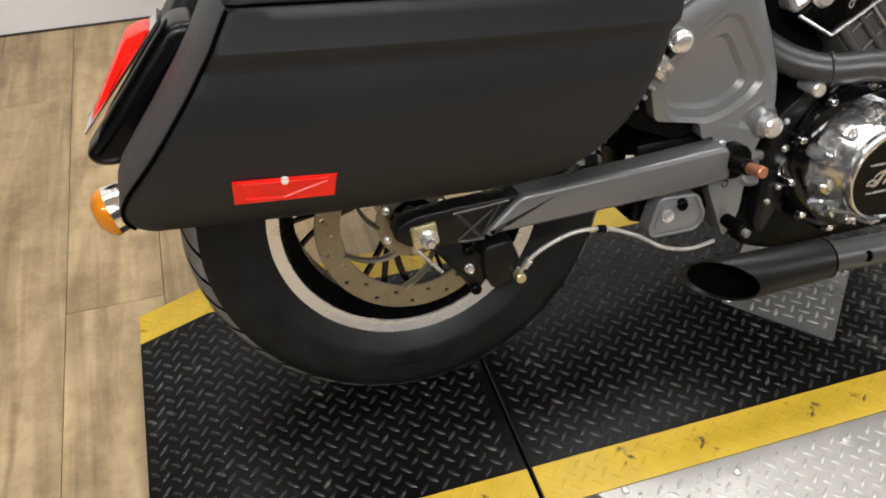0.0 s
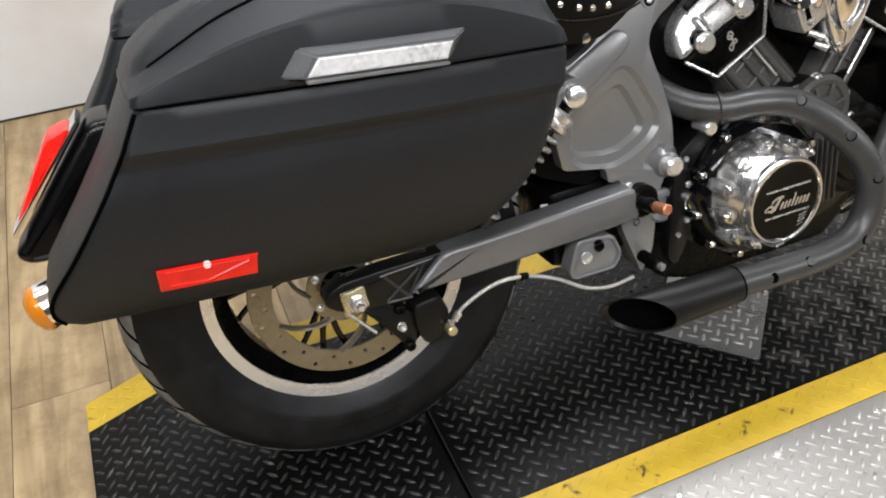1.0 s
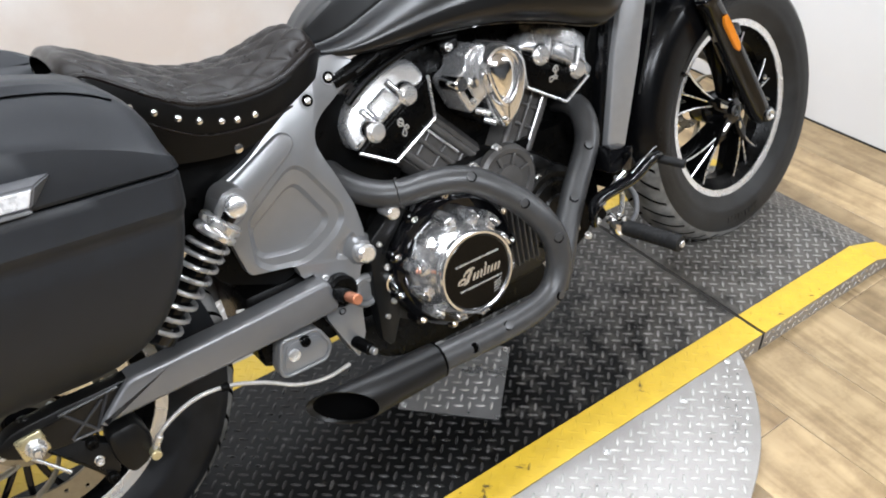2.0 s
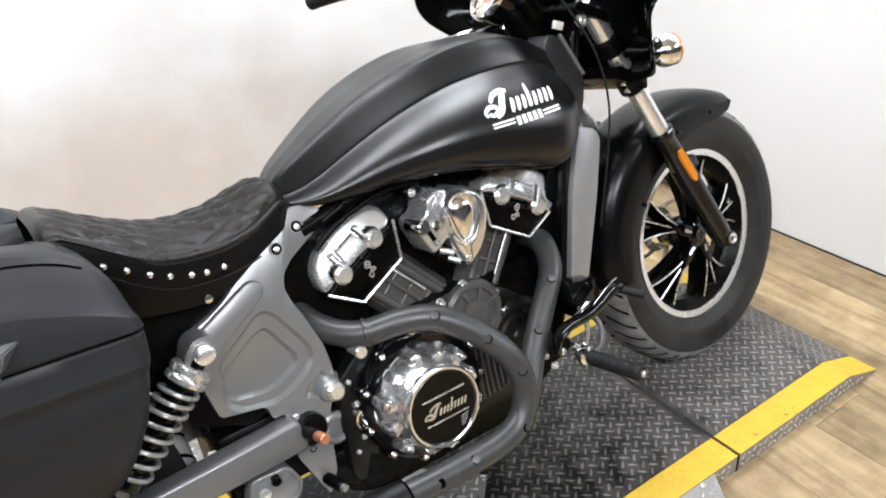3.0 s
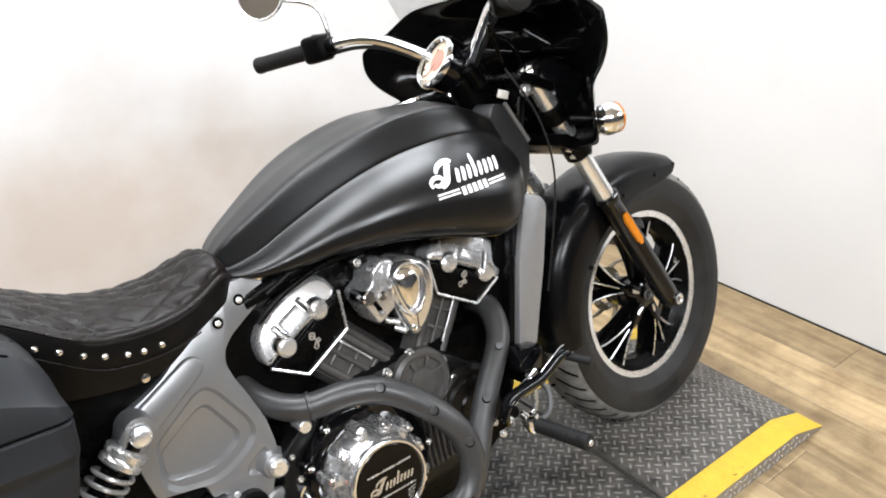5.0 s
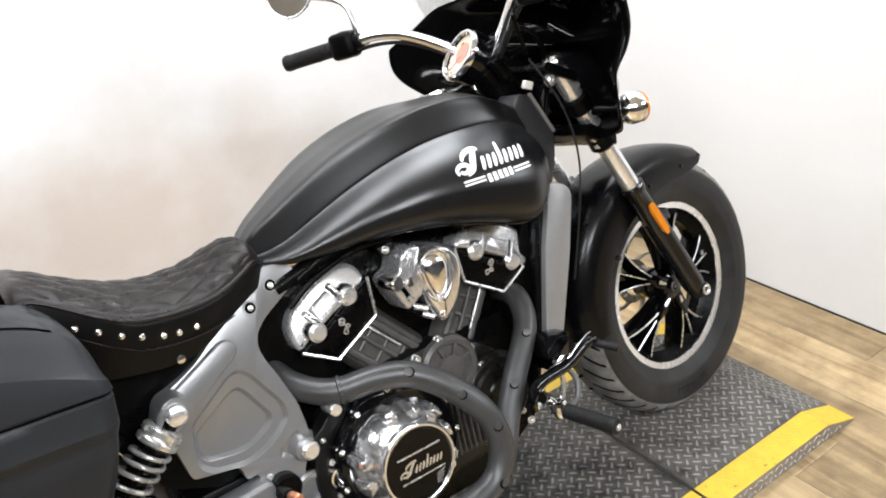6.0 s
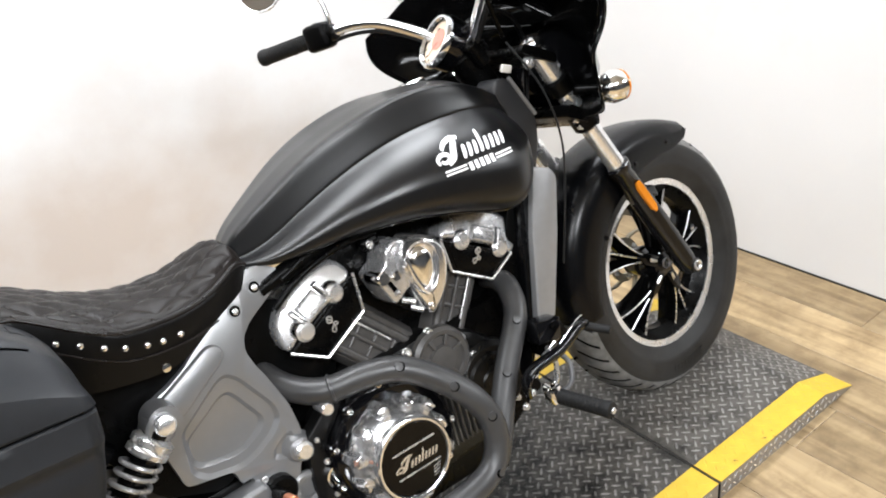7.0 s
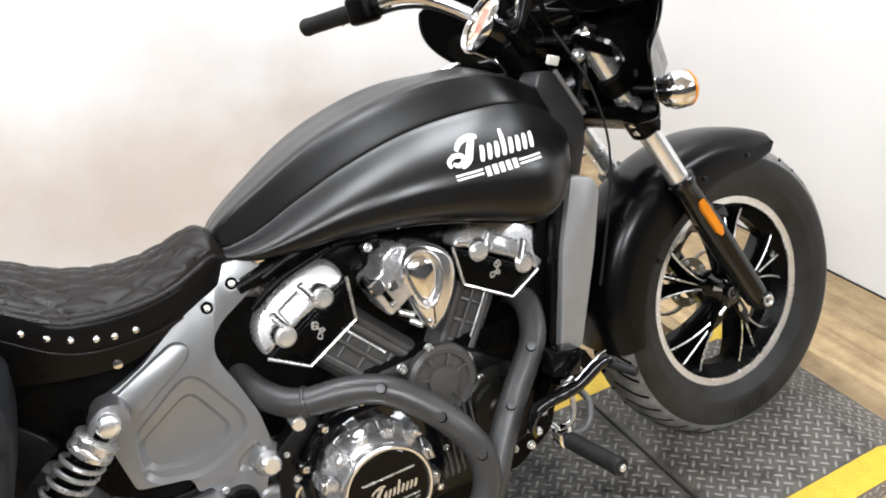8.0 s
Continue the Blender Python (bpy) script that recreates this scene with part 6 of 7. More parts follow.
S_EDGE = [(0.20, 0.775), (0.215, 0.790), (0.235, 0.787), (0.263, 0.770), (0.314, 0.735), (0.357, 0.714), (0.432, 0.704), (0.496, 0.708), (0.548, 0.724), (0.575, 0.728), (0.590, 0.712)]
S_HALF = [(0.20, 0.118), (0.215, 0.130), (0.26, 0.140), (0.33, 0.150), (0.40, 0.146), (0.46, 0.134), (0.52, 0.112), (0.56, 0.092), (0.582, 0.072), (0.590, 0.055)]


def seat():
    nx, ny = 110, 72
    bm = bm_new()
    grid = []
    for i in range(nx + 1):
        x = 0.205 + 0.385 * i / nx
        w, zt, ze = lerp(x, S_HALF), lerp(x, S_TOP), lerp(x, S_EDGE)
        row = []
        for j in range(ny + 1):
            f = -1 + 2 * j / ny
            y = w * math.sin(f * math.pi / 2 * 0.98)
            g = min(1.0, abs(y) / w)
            z = ze + (zt - ze) * (1 - g ** 2.2) + 0.014 * math.sqrt(max(0, 1 - g ** 6)) - 0.008 * g ** 8
            # diamond quilting, sunken along the stitched lines
            pu, pv = (x * 0.66 + y) / 0.050, (x * 0.66 - y) / 0.050
            q = min(abs(pu - round(pu)), abs(pv - round(pv))) * 2
            z += 0.0085 * (min(1, q * 1.35) ** 0.55 - 1) * (1 if g < 0.93 else 0) * min(1, max(0, (x - 0.222) / 0.02))
            row.append(bm.verts.new((x, y, z)))
        grid.append(row)
    for i in range(nx):
        for j in range(ny):
            bm.faces.new((grid[i][j], grid[i + 1][j], grid[i + 1][j + 1], grid[i][j + 1]))
    st = part("seat", bm, LEATHER, bike, "black leather seat with diamond quilting and studded skirt", angle=75)
    for s in (-1, 1):
        bm = bm_new()
        loops = []
        for i in range(41):
            x = 0.207 + 0.383 * i / 40
            w, ze = lerp(x, S_HALF), lerp(x, S_EDGE)
            low = lerp(x, [(0.12, 0.72), (0.25, 0.655), (0.33, 0.635), (0.42, 0.628), (0.50, 0.66), (0.59, 0.69)])
            loops.append([(x, s * (w - 0.004), ze + 0.001), (x, s * (w + 0.004), ze - 0.003), (x, s * (w + 0.005), ze - 0.012), (x, s * (w + 0.002), (ze + low) / 2), (x, s * (w - 0.006), low), (x, s * (w - 0.02), low)])
        rings(bm, loops)
        sk = part("seat_skirt", bm, SKIRT_LEATHER, st, "black leather seat skirt", angle=60)
        bm = bm_new()
        tube(bm, [(x, s * (lerp(x, S_HALF) + 0.002), lerp(x, S_EDGE) - 0.003) for x in (0.21 + 0.375 * i / 16 for i in range(17))], 0.0042, 8, 3)
        part("piping", bm, LEATHER, sk, "rolled leather piping")
        bm = bm_new()
        tube(bm, [(x, s * (lerp(x, S_HALF) + 0.0030), lerp(x, S_EDGE) - 0.048) for x in (0.26 + 0.24 * i / 12 for i in range(13))], 0.0016, 6, 3)
        part("skirt_seam", bm, LEATHER, sk, "stitched leather seam")
        for x, z in ((0.243, 0.752), (0.273, 0.731), (0.300, 0.716), (0.327, 0.700), (0.353, 0.688), (0.383, 0.678), (0.406, 0.673), (0.434, 0.671)):
            bm = bm_new()
            y = lerp(x, S_HALF) + 0.003
            turned(bm, (x, s * (y - 0.001), z), (0, s, 0.1), [(0, 0.0056), (0.002, 0.0052), (0.0040, 0.0034), (0.0046, 0.0008)], 14)
            part("stud", bm, CHROME, sk, "chrome dome stud")
        bm = bm_new()
        turned(bm, (0.398, s * 0.136, 0.632), (0, s, 0), [(0, 0.008), (0.003, 0.0085), (0.007, 0.0065), (0.008, 0.002)], 18)
        part("seat_bolt", bm, CHROME, sk)


seat()

# ---- radiator ----


def radiator():
    bm = bm_new()
    box(bm, (1.165, 0, 0.53), (0.035, 0.23, 0.30), (0, 17, 0), 0.006)
    ra = part("radiator", bm, ENGINE_BLACK, bike, "black radiator behind grey side shrouds")
    for s in (-1, 1):
        bm = bm_new()
        slab(bm, [(1.170, 0.690), (1.214, 0.674), (1.224, 0.652), (1.192, 0.541), (1.134, 0.380), (1.086, 0.388), (1.127, 0.560)], s * 0.095, s * 0.142, 0.006, 0.012)
        part("radiator_shroud", bm, PANEL_GREY, ra, "grey radiator side shroud")
        bm = bm_new()
        slab(bm, [(1.15, 0.72), (1.18, 0.70), (1.135, 0.56), (1.09, 0.39), (1.075, 0.40), (1.115, 0.57)], s * 0.08, s * 0.128, 0.006, 0.008)
        part("shroud_edge", bm, SATIN_BLACK, ra)
        bm = bm_new()
        slab(bm, [(1.145, 0.69), (1.165, 0.685), (1.10, 0.44), (1.05, 0.40), (1.035, 0.45), (1.10, 0.60)], s * 0.06, s * 0.105, 0.006, 0.015)
        part("frame_downtube", bm, ENGINE_BLACK, ra)
        bm = bm_new()
        slab(bm, [(1.068, 0.388), (1.126, 0.384), (1.145, 0.345), (1.120, 0.318), (1.072, 0.322)], s * 0.09, s * 0.165, 0.006, 0.006)
        part("peg_mount", bm, ENGINE_BLACK, ra, "black forward peg mount")
        bolt(ra, (1.103, s * 0.162, 0.355), (0, s, 0), 0.006, 0.006, STEEL)
    for k in range(22):
        bm = bm_new()
        z = 0.41 + k * 0.011
        box(bm, (1.188 + (z - 0.53) * 0.30, 0, z), (0.006, 0.18, 0.003))
        part("fin", bm, ENGINE_BLACK, ra)


radiator()

# ---- fork, fender, front end ----
FORK_TOP, FORK_LOW = (1.262, 0.915), (1.580, 0.312)


def fork_at(z):
    t = (FORK_TOP[1] - z) / (FORK_TOP[1] - FORK_LOW[1])
    return FORK_TOP[0] + (FORK_LOW[0] - FORK_TOP[0]) * t


def front_end():
    for s in (-1, 1):
        y = s * 0.108
        bm = bm_new()
        rod(bm, (fork_at(0.905), y, 0.905), (fork_at(0.59), y, 0.59), 0.0205, n=24)
        fk = part("fork_leg", bm, RIM_SILVER, bike, "fork leg with bright stanchion and black slider")
        bm = bm_new()
        tp, bt = Vector((fork_at(0.612), y, 0.612)), Vector((fork_at(0.300), y, 0.300))
        l = (bt - tp).length
        turned(bm, tp, bt - tp, [(0, 0.023), (0.003, 0.0285), (0.016, 0.0285), (0.020, 0.0255), (0.10, 0.0255), (0.12, 0.0265), (l - 0.04, 0.0265), (l - 0.015, 0.024), (l + 0.004, 0.016)], 28)
        part("slider", bm, GLOSS_BLACK, fk, "gloss black fork slider")
        bm = bm_new()
        rod(bm, (1.583, s * 0.095, 0.312), (1.583, s * 0.134, 0.312), 0.017, n=20)
        part("axle_clamp", bm, GLOSS_BLACK, fk)
        bm = bm_new()
        turned(bm, (1.583, s * 0.133, 0.312), (0, s, 0), [(0, 0.0125), (0.004, 0.0125), (0.005, 0.010), (0.001, 0.006)], 20)
        part("axle_end", bm, STEEL, fk, "hollow steel axle end")
        # amber reflector on the slider
        a, b = Vector((fork_at(0.563) - 0.002, s * 0.133, 0.563)), Vector((fork_at(0.483) - 0.002, s * 0.133, 0.483))
        bm = bm_new()
        d = (b - a).normalized()
        o = Vector((d.z, 0, -d.x))
        loops = []
        for yo, k in ((-0.006, 1.0), (0.001, 1.0), (0.004, 0.8)):
            loops.append([a + (b - a) * f + o * 0.0100 * w * k + Vector((0, s * yo, 0)) for f, w in ((0.0, -0.2), (0.02, -0.8), (0.2, -1), (0.85, -1), (0.99, -0.3), (1.0, 0.4), (0.85, 1.0), (0.15, 1.0), (0.0, 0.5))])
        rings(bm, loops)
        part("reflector", bm, AMBER_LENS, fk, "amber fork reflector")
        bm = bm_new()
        turned(bm, (fork_at(0.91), y, 0.91), (-0.46, 0, 0.87), [(-0.012, 0.0235), (0.0, 0.0245), (0.008, 0.0235), (0.014, 0.018), (0.016, 0.006)], 28)
        part("fork_cap", bm, CHROME, fk, "chrome fork cap")
        # black upper covers between the clamps
        bm = bm_new()
        rod(bm, (fork_at(0.835), y, 0.835), (fork_at(0.80), y, 0.80), 0.028, n=24)
        rod(bm, (fork_at(0.765), y, 0.765), (fork_at(0.715), y, 0.715), 0.030, n=24)
        part("fork_collar", bm, ENGINE_BLACK, fk)
        for z in (0.738, 0.722):
            bolt(fk, (fork_at(z) - 0.024, s * 0.116, z), (-0.3, s, 0), 0.0075, 0.008, STEEL)
        # turn signal
        bm = bm_new()
        rod(bm, (fork_at(0.795) + 0.01, s * 0.125, 0.797), (1.355, s * 0.172, 0.792), 0.011, 0.008, n=14)
        ts = part("turn_signal", bm, ENGINE_BLACK, bike, "chrome ball turn signal on a black stalk")
        bm = bm_new()
        turned(bm, (1.340, s * 0.188, 0.790), (1, s * 0.12, -0.05), [(0, 0.006), (0.006, 0.018), (0.016, 0.0275), (0.030, 0.0325), (0.044, 0.0325), (0.052, 0.031)], 28)
        part("housing", bm, CHROME, ts, "chrome housing")
        bm = bm_new()
        turned(bm, (1.392, s * 0.1942, 0.7874), (1, s * 0.12, -0.05), [(0, 0.0315), (0.004, 0.0315), (0.010, 0.026), (0.014, 0.012), (0.0145, 0.002)], 28)
        part("lens", bm, AMBER_LENS, ts, "amber lens")
    for z, t in ((0.885, 0.028), (0.735, 0.045)):
        bm = bm_new()
        x = fork_at(z)
        slab(bm, [(x - 0.065, z + 0.02), (x + 0.018, z - 0.022), (x + 0.022, z - 0.012 + t * 0.3), (x - 0.05, z + 0.02 + t * 0.5)], -0.135, 0.135, 0.006, 0.008)
        part("triple_clamp", bm, ENGINE_BLACK, bike, "black triple clamp")
    bolt(bike, (1.236, -0.120, 0.880), (0, -1, 0.1), 0.0105, 0.012, STEEL)
    bm = bm_new()
    box(bm, (1.205, -0.09, 0.880), (0.022, 0.010, 0.016), (10, 20, 0), 0.002)
    part("tag", bm, LABEL_WHITE, bike, "small white sticker, unreadable")
    # brake line and cables down the fork
    bm = bm_new()
    tube(bm, [(1.20, -0.115, 0.93), (1.235, -0.145, 0.83), (1.250, -0.150, 0.72), (1.236, -0.135, 0.60), (1.205, -0.12, 0.47)], 0.0022, 8, 6)
    part("cable", bm, GRIP_RUBBER, bike, "thin black cable")
    bm = bm_new()
    tube(bm, [(1.17, -0.03, 0.97), (1.24, -0.06, 0.99), (1.29, -0.06, 0.93), (1.27, -0.05, 0.80), (1.23, -0.05, 0.72)], 0.006, 8, 6)
    tube(bm, [(1.16, 0.03, 0.98), (1.22, 0.06, 1.0), (1.28, 0.05, 0.92), (1.26, 0.05, 0.80)], 0.006, 8, 6)
    part("control_cable", bm, ENGINE_BLACK, bike)


front_end()


def front_fender():
    """Deep front fender: crown and side skirts, thin with a rolled edge."""
    c = Vector((1.562, 0, 0.3165))
    n = 48
    outer = []
    for i in range(n + 1):
        a = radians(65 + (183 - 65) * i / n)
        f = i / n
        R = lerp(f, [(0, 0.343), (0.3, 0.347), (0.6, 0.362), (0.8, 0.352), (1, 0.330)])
        low = lerp(f, [(0, 0.300), (0.06, 0.275), (0.15, 0.262), (0.30, 0.250), (0.42, 0.246), (0.55, 0.250), (0.8, 0.256), (1, 0.262)])
        sec = []
        hw = 0.081
        for y, r in ((-hw + 0.002, low), (-hw, low + 0.01), (-hw - 0.001, (low + R) / 2), (-hw, R - 0.035), (-hw + 0.008, R - 0.016), (-hw + 0.026, R - 0.004), (-0.03, R), (0, R + 0.001)):
            sec.append((y, r))
        sec += [(-y, r) for y, r in sec[-2::-1]]
        sec_in = [(y * 0.955, r - 0.003 if r > low + 0.02 else r) for y, r in sec[::-1]]
        outer.append([Vector((c.x + r * math.cos(a), y, c.z + r * math.sin(a))) for y, r in sec + sec_in])
    bm = bm_new()
    rings(bm, outer)
    fe = part("front_fender", bm, SATIN_BLACK, bike, "satin black deep front fender", angle=45)
    for s in (-1, 1):
        for x, z in ((1.50, 0.585), (1.36, 0.46), (1.62, 0.60)):
            bolt(fe, (x, s * 0.080, z), (0, s, 0), 0.005, 0.004, GLOSS_BLACK)
        bm = bm_new()
        slab(bm, [(1.46, 0.51), (1.53, 0.50), (1.52, 0.53), (1.455, 0.535)], s * 0.075, s * 0.105, 0.004, 0.006)
        part("fender_stay", bm, GLOSS_BLACK, fe)
        bolt(fe, (1.468, s * 0.100, 0.520), (0, s, 0), 0.0075, 0.010, STEEL)
    fe.matrix_basis = Matrix.Translation(c) @ Matrix.Rotation(radians(STEER), 4, "Z") @ Matrix.Translation(-c)


front_fender()


def fairing():
    """Quarter fairing: an open gloss-black bowl round the fork, with a clear screen."""
    rim_pts = [(0.0, 1.080), (0.10, 1.080), (0.19, 1.076), (0.23, 1.066), (0.28, 1.038), (0.335, 1.012), (0.347, 1.000), (0.350, 0.968), (0.341, 0.940), (0.318, 0.912), (0.276, 0.875), (0.258, 0.83), (0.244, 0.775), (0.225, 0.755), (0.14, 0.74), (0.07, 0.735), (0.0, 0.73)]
    full = rim_pts + [(-y, z) for y, z in rim_pts[-2:0:-1]]
    o = [Vector((0, y, z)) for y, z in full]
    m = len(o)
    sm = []
    for i in range(m):
        a, b, c, d = o[i - 1], o[i], o[(i + 1) % m], o[(i + 2) % m]
        for k in range(3):
            t = k / 3
            sm.append(0.5 * (2 * b + (c - a) * t + (2 * a - 5 * b + 4 * c - d) * t * t + (3 * b - a - 3 * c + d) * t ** 3))
    cz = 0.935

    def loop(x, k, dz=0.0, bow=0.115):
        l = []
        for p in sm:
            back = bow * (abs(p.y) / 0.36) ** 1.6
            lowr = 0.03 * max(0, (0.87 - p.z) / 0.15)
            l.append((x - back * (1 - 0.3 * (1 - k)) + lowr, p.y * k, cz + (p.z - cz) * k + dz))
        return l
    bm = bm_new()
    rings(bm, [loop(1.31, 1.0), loop(1.311, 1.006), loop(1.315, 0.998), loop(1.322, 0.955), loop(1.36, 0.82), loop(1.43, 0.62), loop(1.47, 0.36), loop(1.49, 0.05)], False, True)
    fa = part("fairing", bm, LINER_BLACK, bike, "gloss black quarter fairing", angle=50)
    bm = bm_new()
    rings(bm, [loop(1.311, 0.998), loop(1.312, 0.985), loop(1.318, 0.945), loop(1.352, 0.81), loop(1.42, 0.61), loop(1.46, 0.35), loop(1.48, 0.05)], False, True)
    part("fairing_liner", bm, LINER_BLACK, fa, "matte black inner liner", angle=50)
    # headlamp bucket, its back towards the rider
    bm = bm_new()
    turned(bm, (1.335, 0, 0.835), (1, 0, -0.08), [(0, 0.02), (0.012, 0.052), (0.035, 0.076), (0.07, 0.088), (0.105, 0.092)], 40)
    hl = part("headlamp", bm, GLOSS_BLACK, fa, "gloss black headlamp bucket")
    bm = bm_new()
    turned(bm, (1.432, 0, 0.8272), (1, 0, -0.08), [(0, 0.0925), (0.004, 0.0955), (0.012, 0.0955), (0.016, 0.093)], 40, False)
    part("trim_ring", bm, CHROME, hl, "chrome trim ring")
    # clear screen along the top
    bm = bm_new()
    loops = []
    for j in range(9):
        f = j / 8
        row = []
        for i in range(25):
            g = -1 + 2 * i / 24
            y = 0.275 * g * (1 - 0.25 * f * f)
            x = 1.33 - 0.085 * abs(g) ** 1.8 + 0.03 - 0.10 * f
            z = 1.06 + 0.24 * f * (1 - 0.25 * g * g)
            row.append(bm.verts.new((x, y, z)))
        loops.append(row)
    for a, b in zip(loops, loops[1:]):
        for i in range(24):
            bm.faces.new((a[i], a[i + 1], b[i + 1], b[i]))
    bmesh.ops.solidify(bm, geom=bm.faces[:], thickness=0.003)
    ws = part("windscreen", bm, SMOKE, fa, "clear windscreen")
    ws.visible_shadow = False
    fa.matrix_basis = Matrix.Translation((1.25, 0, 0)) @ Matrix.Rotation(radians(5.7), 4, "Z") @ Matrix.Translation((-1.25, 0, 0))


fairing()


def gauge():
    n = Vector((-0.80, 0.10, 0.60)).normalized()
    c = Vector((1.140, 0.022, 0.964))
    bm = bm_new()
    turned(bm, c - n * 0.075, n, [(0, 0.028), (0.012, 0.043), (0.04, 0.050), (0.07, 0.0515)], 40)
    ga = part("gauge", bm, GLOSS_BLACK, bike, "round speedometer with chrome bezel")
    bm = bm_new()
    turned(bm, c - n * 0.008, n, [(0, 0.051), (0.002, 0.0555), (0.010, 0.0565), (0.016, 0.053), (0.016, 0.049), (0.010, 0.0465)], 48, False)
    part("bezel", bm, CHROME, ga, "chrome bezel")
    bm = bm_new()
    turned(bm, c - n * 0.006, n, [(0, 0.048), (0.003, 0.048)], 40)
    part("dial", bm, DIAL_FACE, ga, "pale tan dial")
    _, u, v = basis(n)
    bm = bm_new()
    turned(bm, c - n * 0.0025 - v * 0.006, n, [(0, 0.023), (0.0012, 0.023)], 28)
    part("dial_center", bm, DIAL_RED, ga, "red dial centre")
    bm = bm_new()
    rod(bm, c - n * 0.0005, c - n * 0.0005 + (u * 0.6 + v * 0.8) * 0.036, 0.0012, n=6)
    part("needle", bm, DIAL_RED, ga)
    for k in range(11):
        a = radians(-30 + 24 * k)
        e = u * math.cos(a) + v * math.sin(a)
        bm = bm_new()
        rod(bm, c - n * 0.002 + e * 0.038, c - n * 0.002 + e * 0.044, 0.0011, n=6)
        part("tick", bm, GAP_DARK, ga)
    bm = bm_new()
    tube(bm, [c - n * 0.02 - Vector((0, 0, 0.052)), (1.165, 0.01, 0.885), (1.19, 0.0, 0.872)], 0.008, 8)
    part("gauge_bracket", bm, CHROME, ga, "chrome bracket")


gauge()


def handlebar():
    L = [(1.165, 0.035, 0.955), (1.155, 0.085, 0.985), (1.115, 0.165, 1.028), (1.075, 0.225, 1.042), (1.03, 0.285, 1.037), (0.952, 0.408, 1.028)]
    R = [(1.175, -0.045, 0.955), (1.168, -0.09, 0.990), (1.145, -0.165, 1.038), (1.120, -0.225, 1.056), (1.085, -0.285, 1.056), (1.002, -0.408, 1.050)]
    for s, P in ((1, L), (-1, R)):
        bm = bm_new()
        tube(bm, [((L[0][0] + R[0][0]) / 2, 0, 0.945)] + P, 0.0115, 16, 8)
        hb = part("handlebar", bm, CHROME, bike, "chrome handlebar with black rubber grip")
        bm = bm_new()
        tube(bm, [Vector(p) + Vector((0.006, 0, -0.019)) for p in P[:5]] , 0.0042, 8, 6)
        part("bar_cable", bm, GRIP_RUBBER, hb, "black control cable along the bar")
        a, b = Vector(P[-2]), Vector(P[-1])
        d = (b - a).normalized()
        bm = bm_new()
        prof = [(0, 0.014), (0.002, 0.0205), (0.008, 0.0205), (0.010, 0.0168)]
        l = (b - a).length - 0.01
        k = 0.018
        while k < l - 0.012:
            prof += [(k, 0.0168), (k + 0.0015, 0.0178), (k + 0.004, 0.0178), (k + 0.0055, 0.0168)]
            k += 0.0072
        prof += [(l - 0.008, 0.0185), (l, 0.0190), (l + 0.006, 0.0175), (l + 0.008, 0.010)]
        turned(bm, a + d * 0.022, d, prof, 24)
        part("grip", bm, GRIP_RUBBER, hb, "ribbed black rubber grip")
        bm = bm_new()
        p = a + d * 0.002
        q = d.to_track_quat("X", "Z").to_matrix().to_4x4()
        b2 = bm_new()
        box(b2, (0, 0, 0), (0.058, 0.052, 0.058), None, 0.012, 3)
        bmesh.ops.transform(b2, matrix=Matrix.Translation(p) @ q, verts=b2.verts[:])
        sw = part("switch_housing", b2, ENGINE_BLACK, hb, "black switch housing")
        for dx, dy, dz, m in ((-0.012, -0.024, 0.010, ENGINE_BLACK), (0.010, -0.024, 0.004, ENGINE_BLACK), (-0.002, -0.024, -0.013, ENGINE_BLACK), (0.0, 0.002, 0.026, SWITCH_RED if s < 0 else ENGINE_BLACK)):
            b2 = bm_new()
            box(b2, (dx, dy, dz), (0.013, 0.010, 0.010), None, 0.003)
            bmesh.ops.transform(b2, matrix=Matrix.Translation(p) @ q, verts=b2.verts[:])
            part("switch_button", b2, m, sw)
        bm = bm_new()
        bmx = a - d * 0.028
        rod(bm, bmx - d * 0.012, bmx + d * 0.014, 0.018, n=20)
        part("perch", bm, ENGINE_BLACK, hb, "black lever perch")
        fwd = Vector((1, 0, -0.12)).normalized()
        bm = bm_new()
        l0 = a - d * 0.02 + fwd * 0.03
        tube(bm, [l0, l0 + fwd * 0.03 + d * 0.03, l0 + fwd * 0.045 + d * 0.09, l0 + fwd * 0.04 + d * 0.145, l0 + fwd * 0.036 + d * 0.165], lambda t: 0.0062 + (0.003 if t > 0.93 else 0), 10, 5, oval=(1.2, 0.7))
        part("lever", bm, GLOSS_BLACK, hb, "black hand lever")
        if s < 0:
            bm = bm_new()
            box(bm, a - d * 0.035 + Vector((0.02, 0, 0.018)), (0.05, 0.055, 0.035), (0, 5, 30), 0.008)
            part("reservoir", bm, ENGINE_BLACK, hb, "black brake fluid reservoir")
            bm = bm_new()
            rod(bm, (1.135, -0.17, 1.02), (1.20, -0.11, 0.94), 0.0045, n=8)
            part("throttle_cable", bm, ENGINE_BLACK, hb)
        # mirror
        base = a - d * 0.03 + Vector((0, 0, 0.016))
        bm = bm_new()
        top = base + Vector((-0.004, 0.006 * s, 0.058))
        tube(bm, [base, base + Vector((0, 0, 0.025)), top, top + Vector((-0.018, 0.016 * s, 0.022)), top + Vector((-0.07, 0.045 * s, 0.040))], lambda t: 0.0062 - 0.0018 * t, 12, 6)
        mi = part("mirror", bm, CHROME, hb, "round chrome mirror on a bent stem")
        mc = top + Vector((-0.100, 0.05 * s, 0.060))
        nn = Vector((-0.80, -0.55 * s, 0.22)).normalized()
        bm = bm_new()
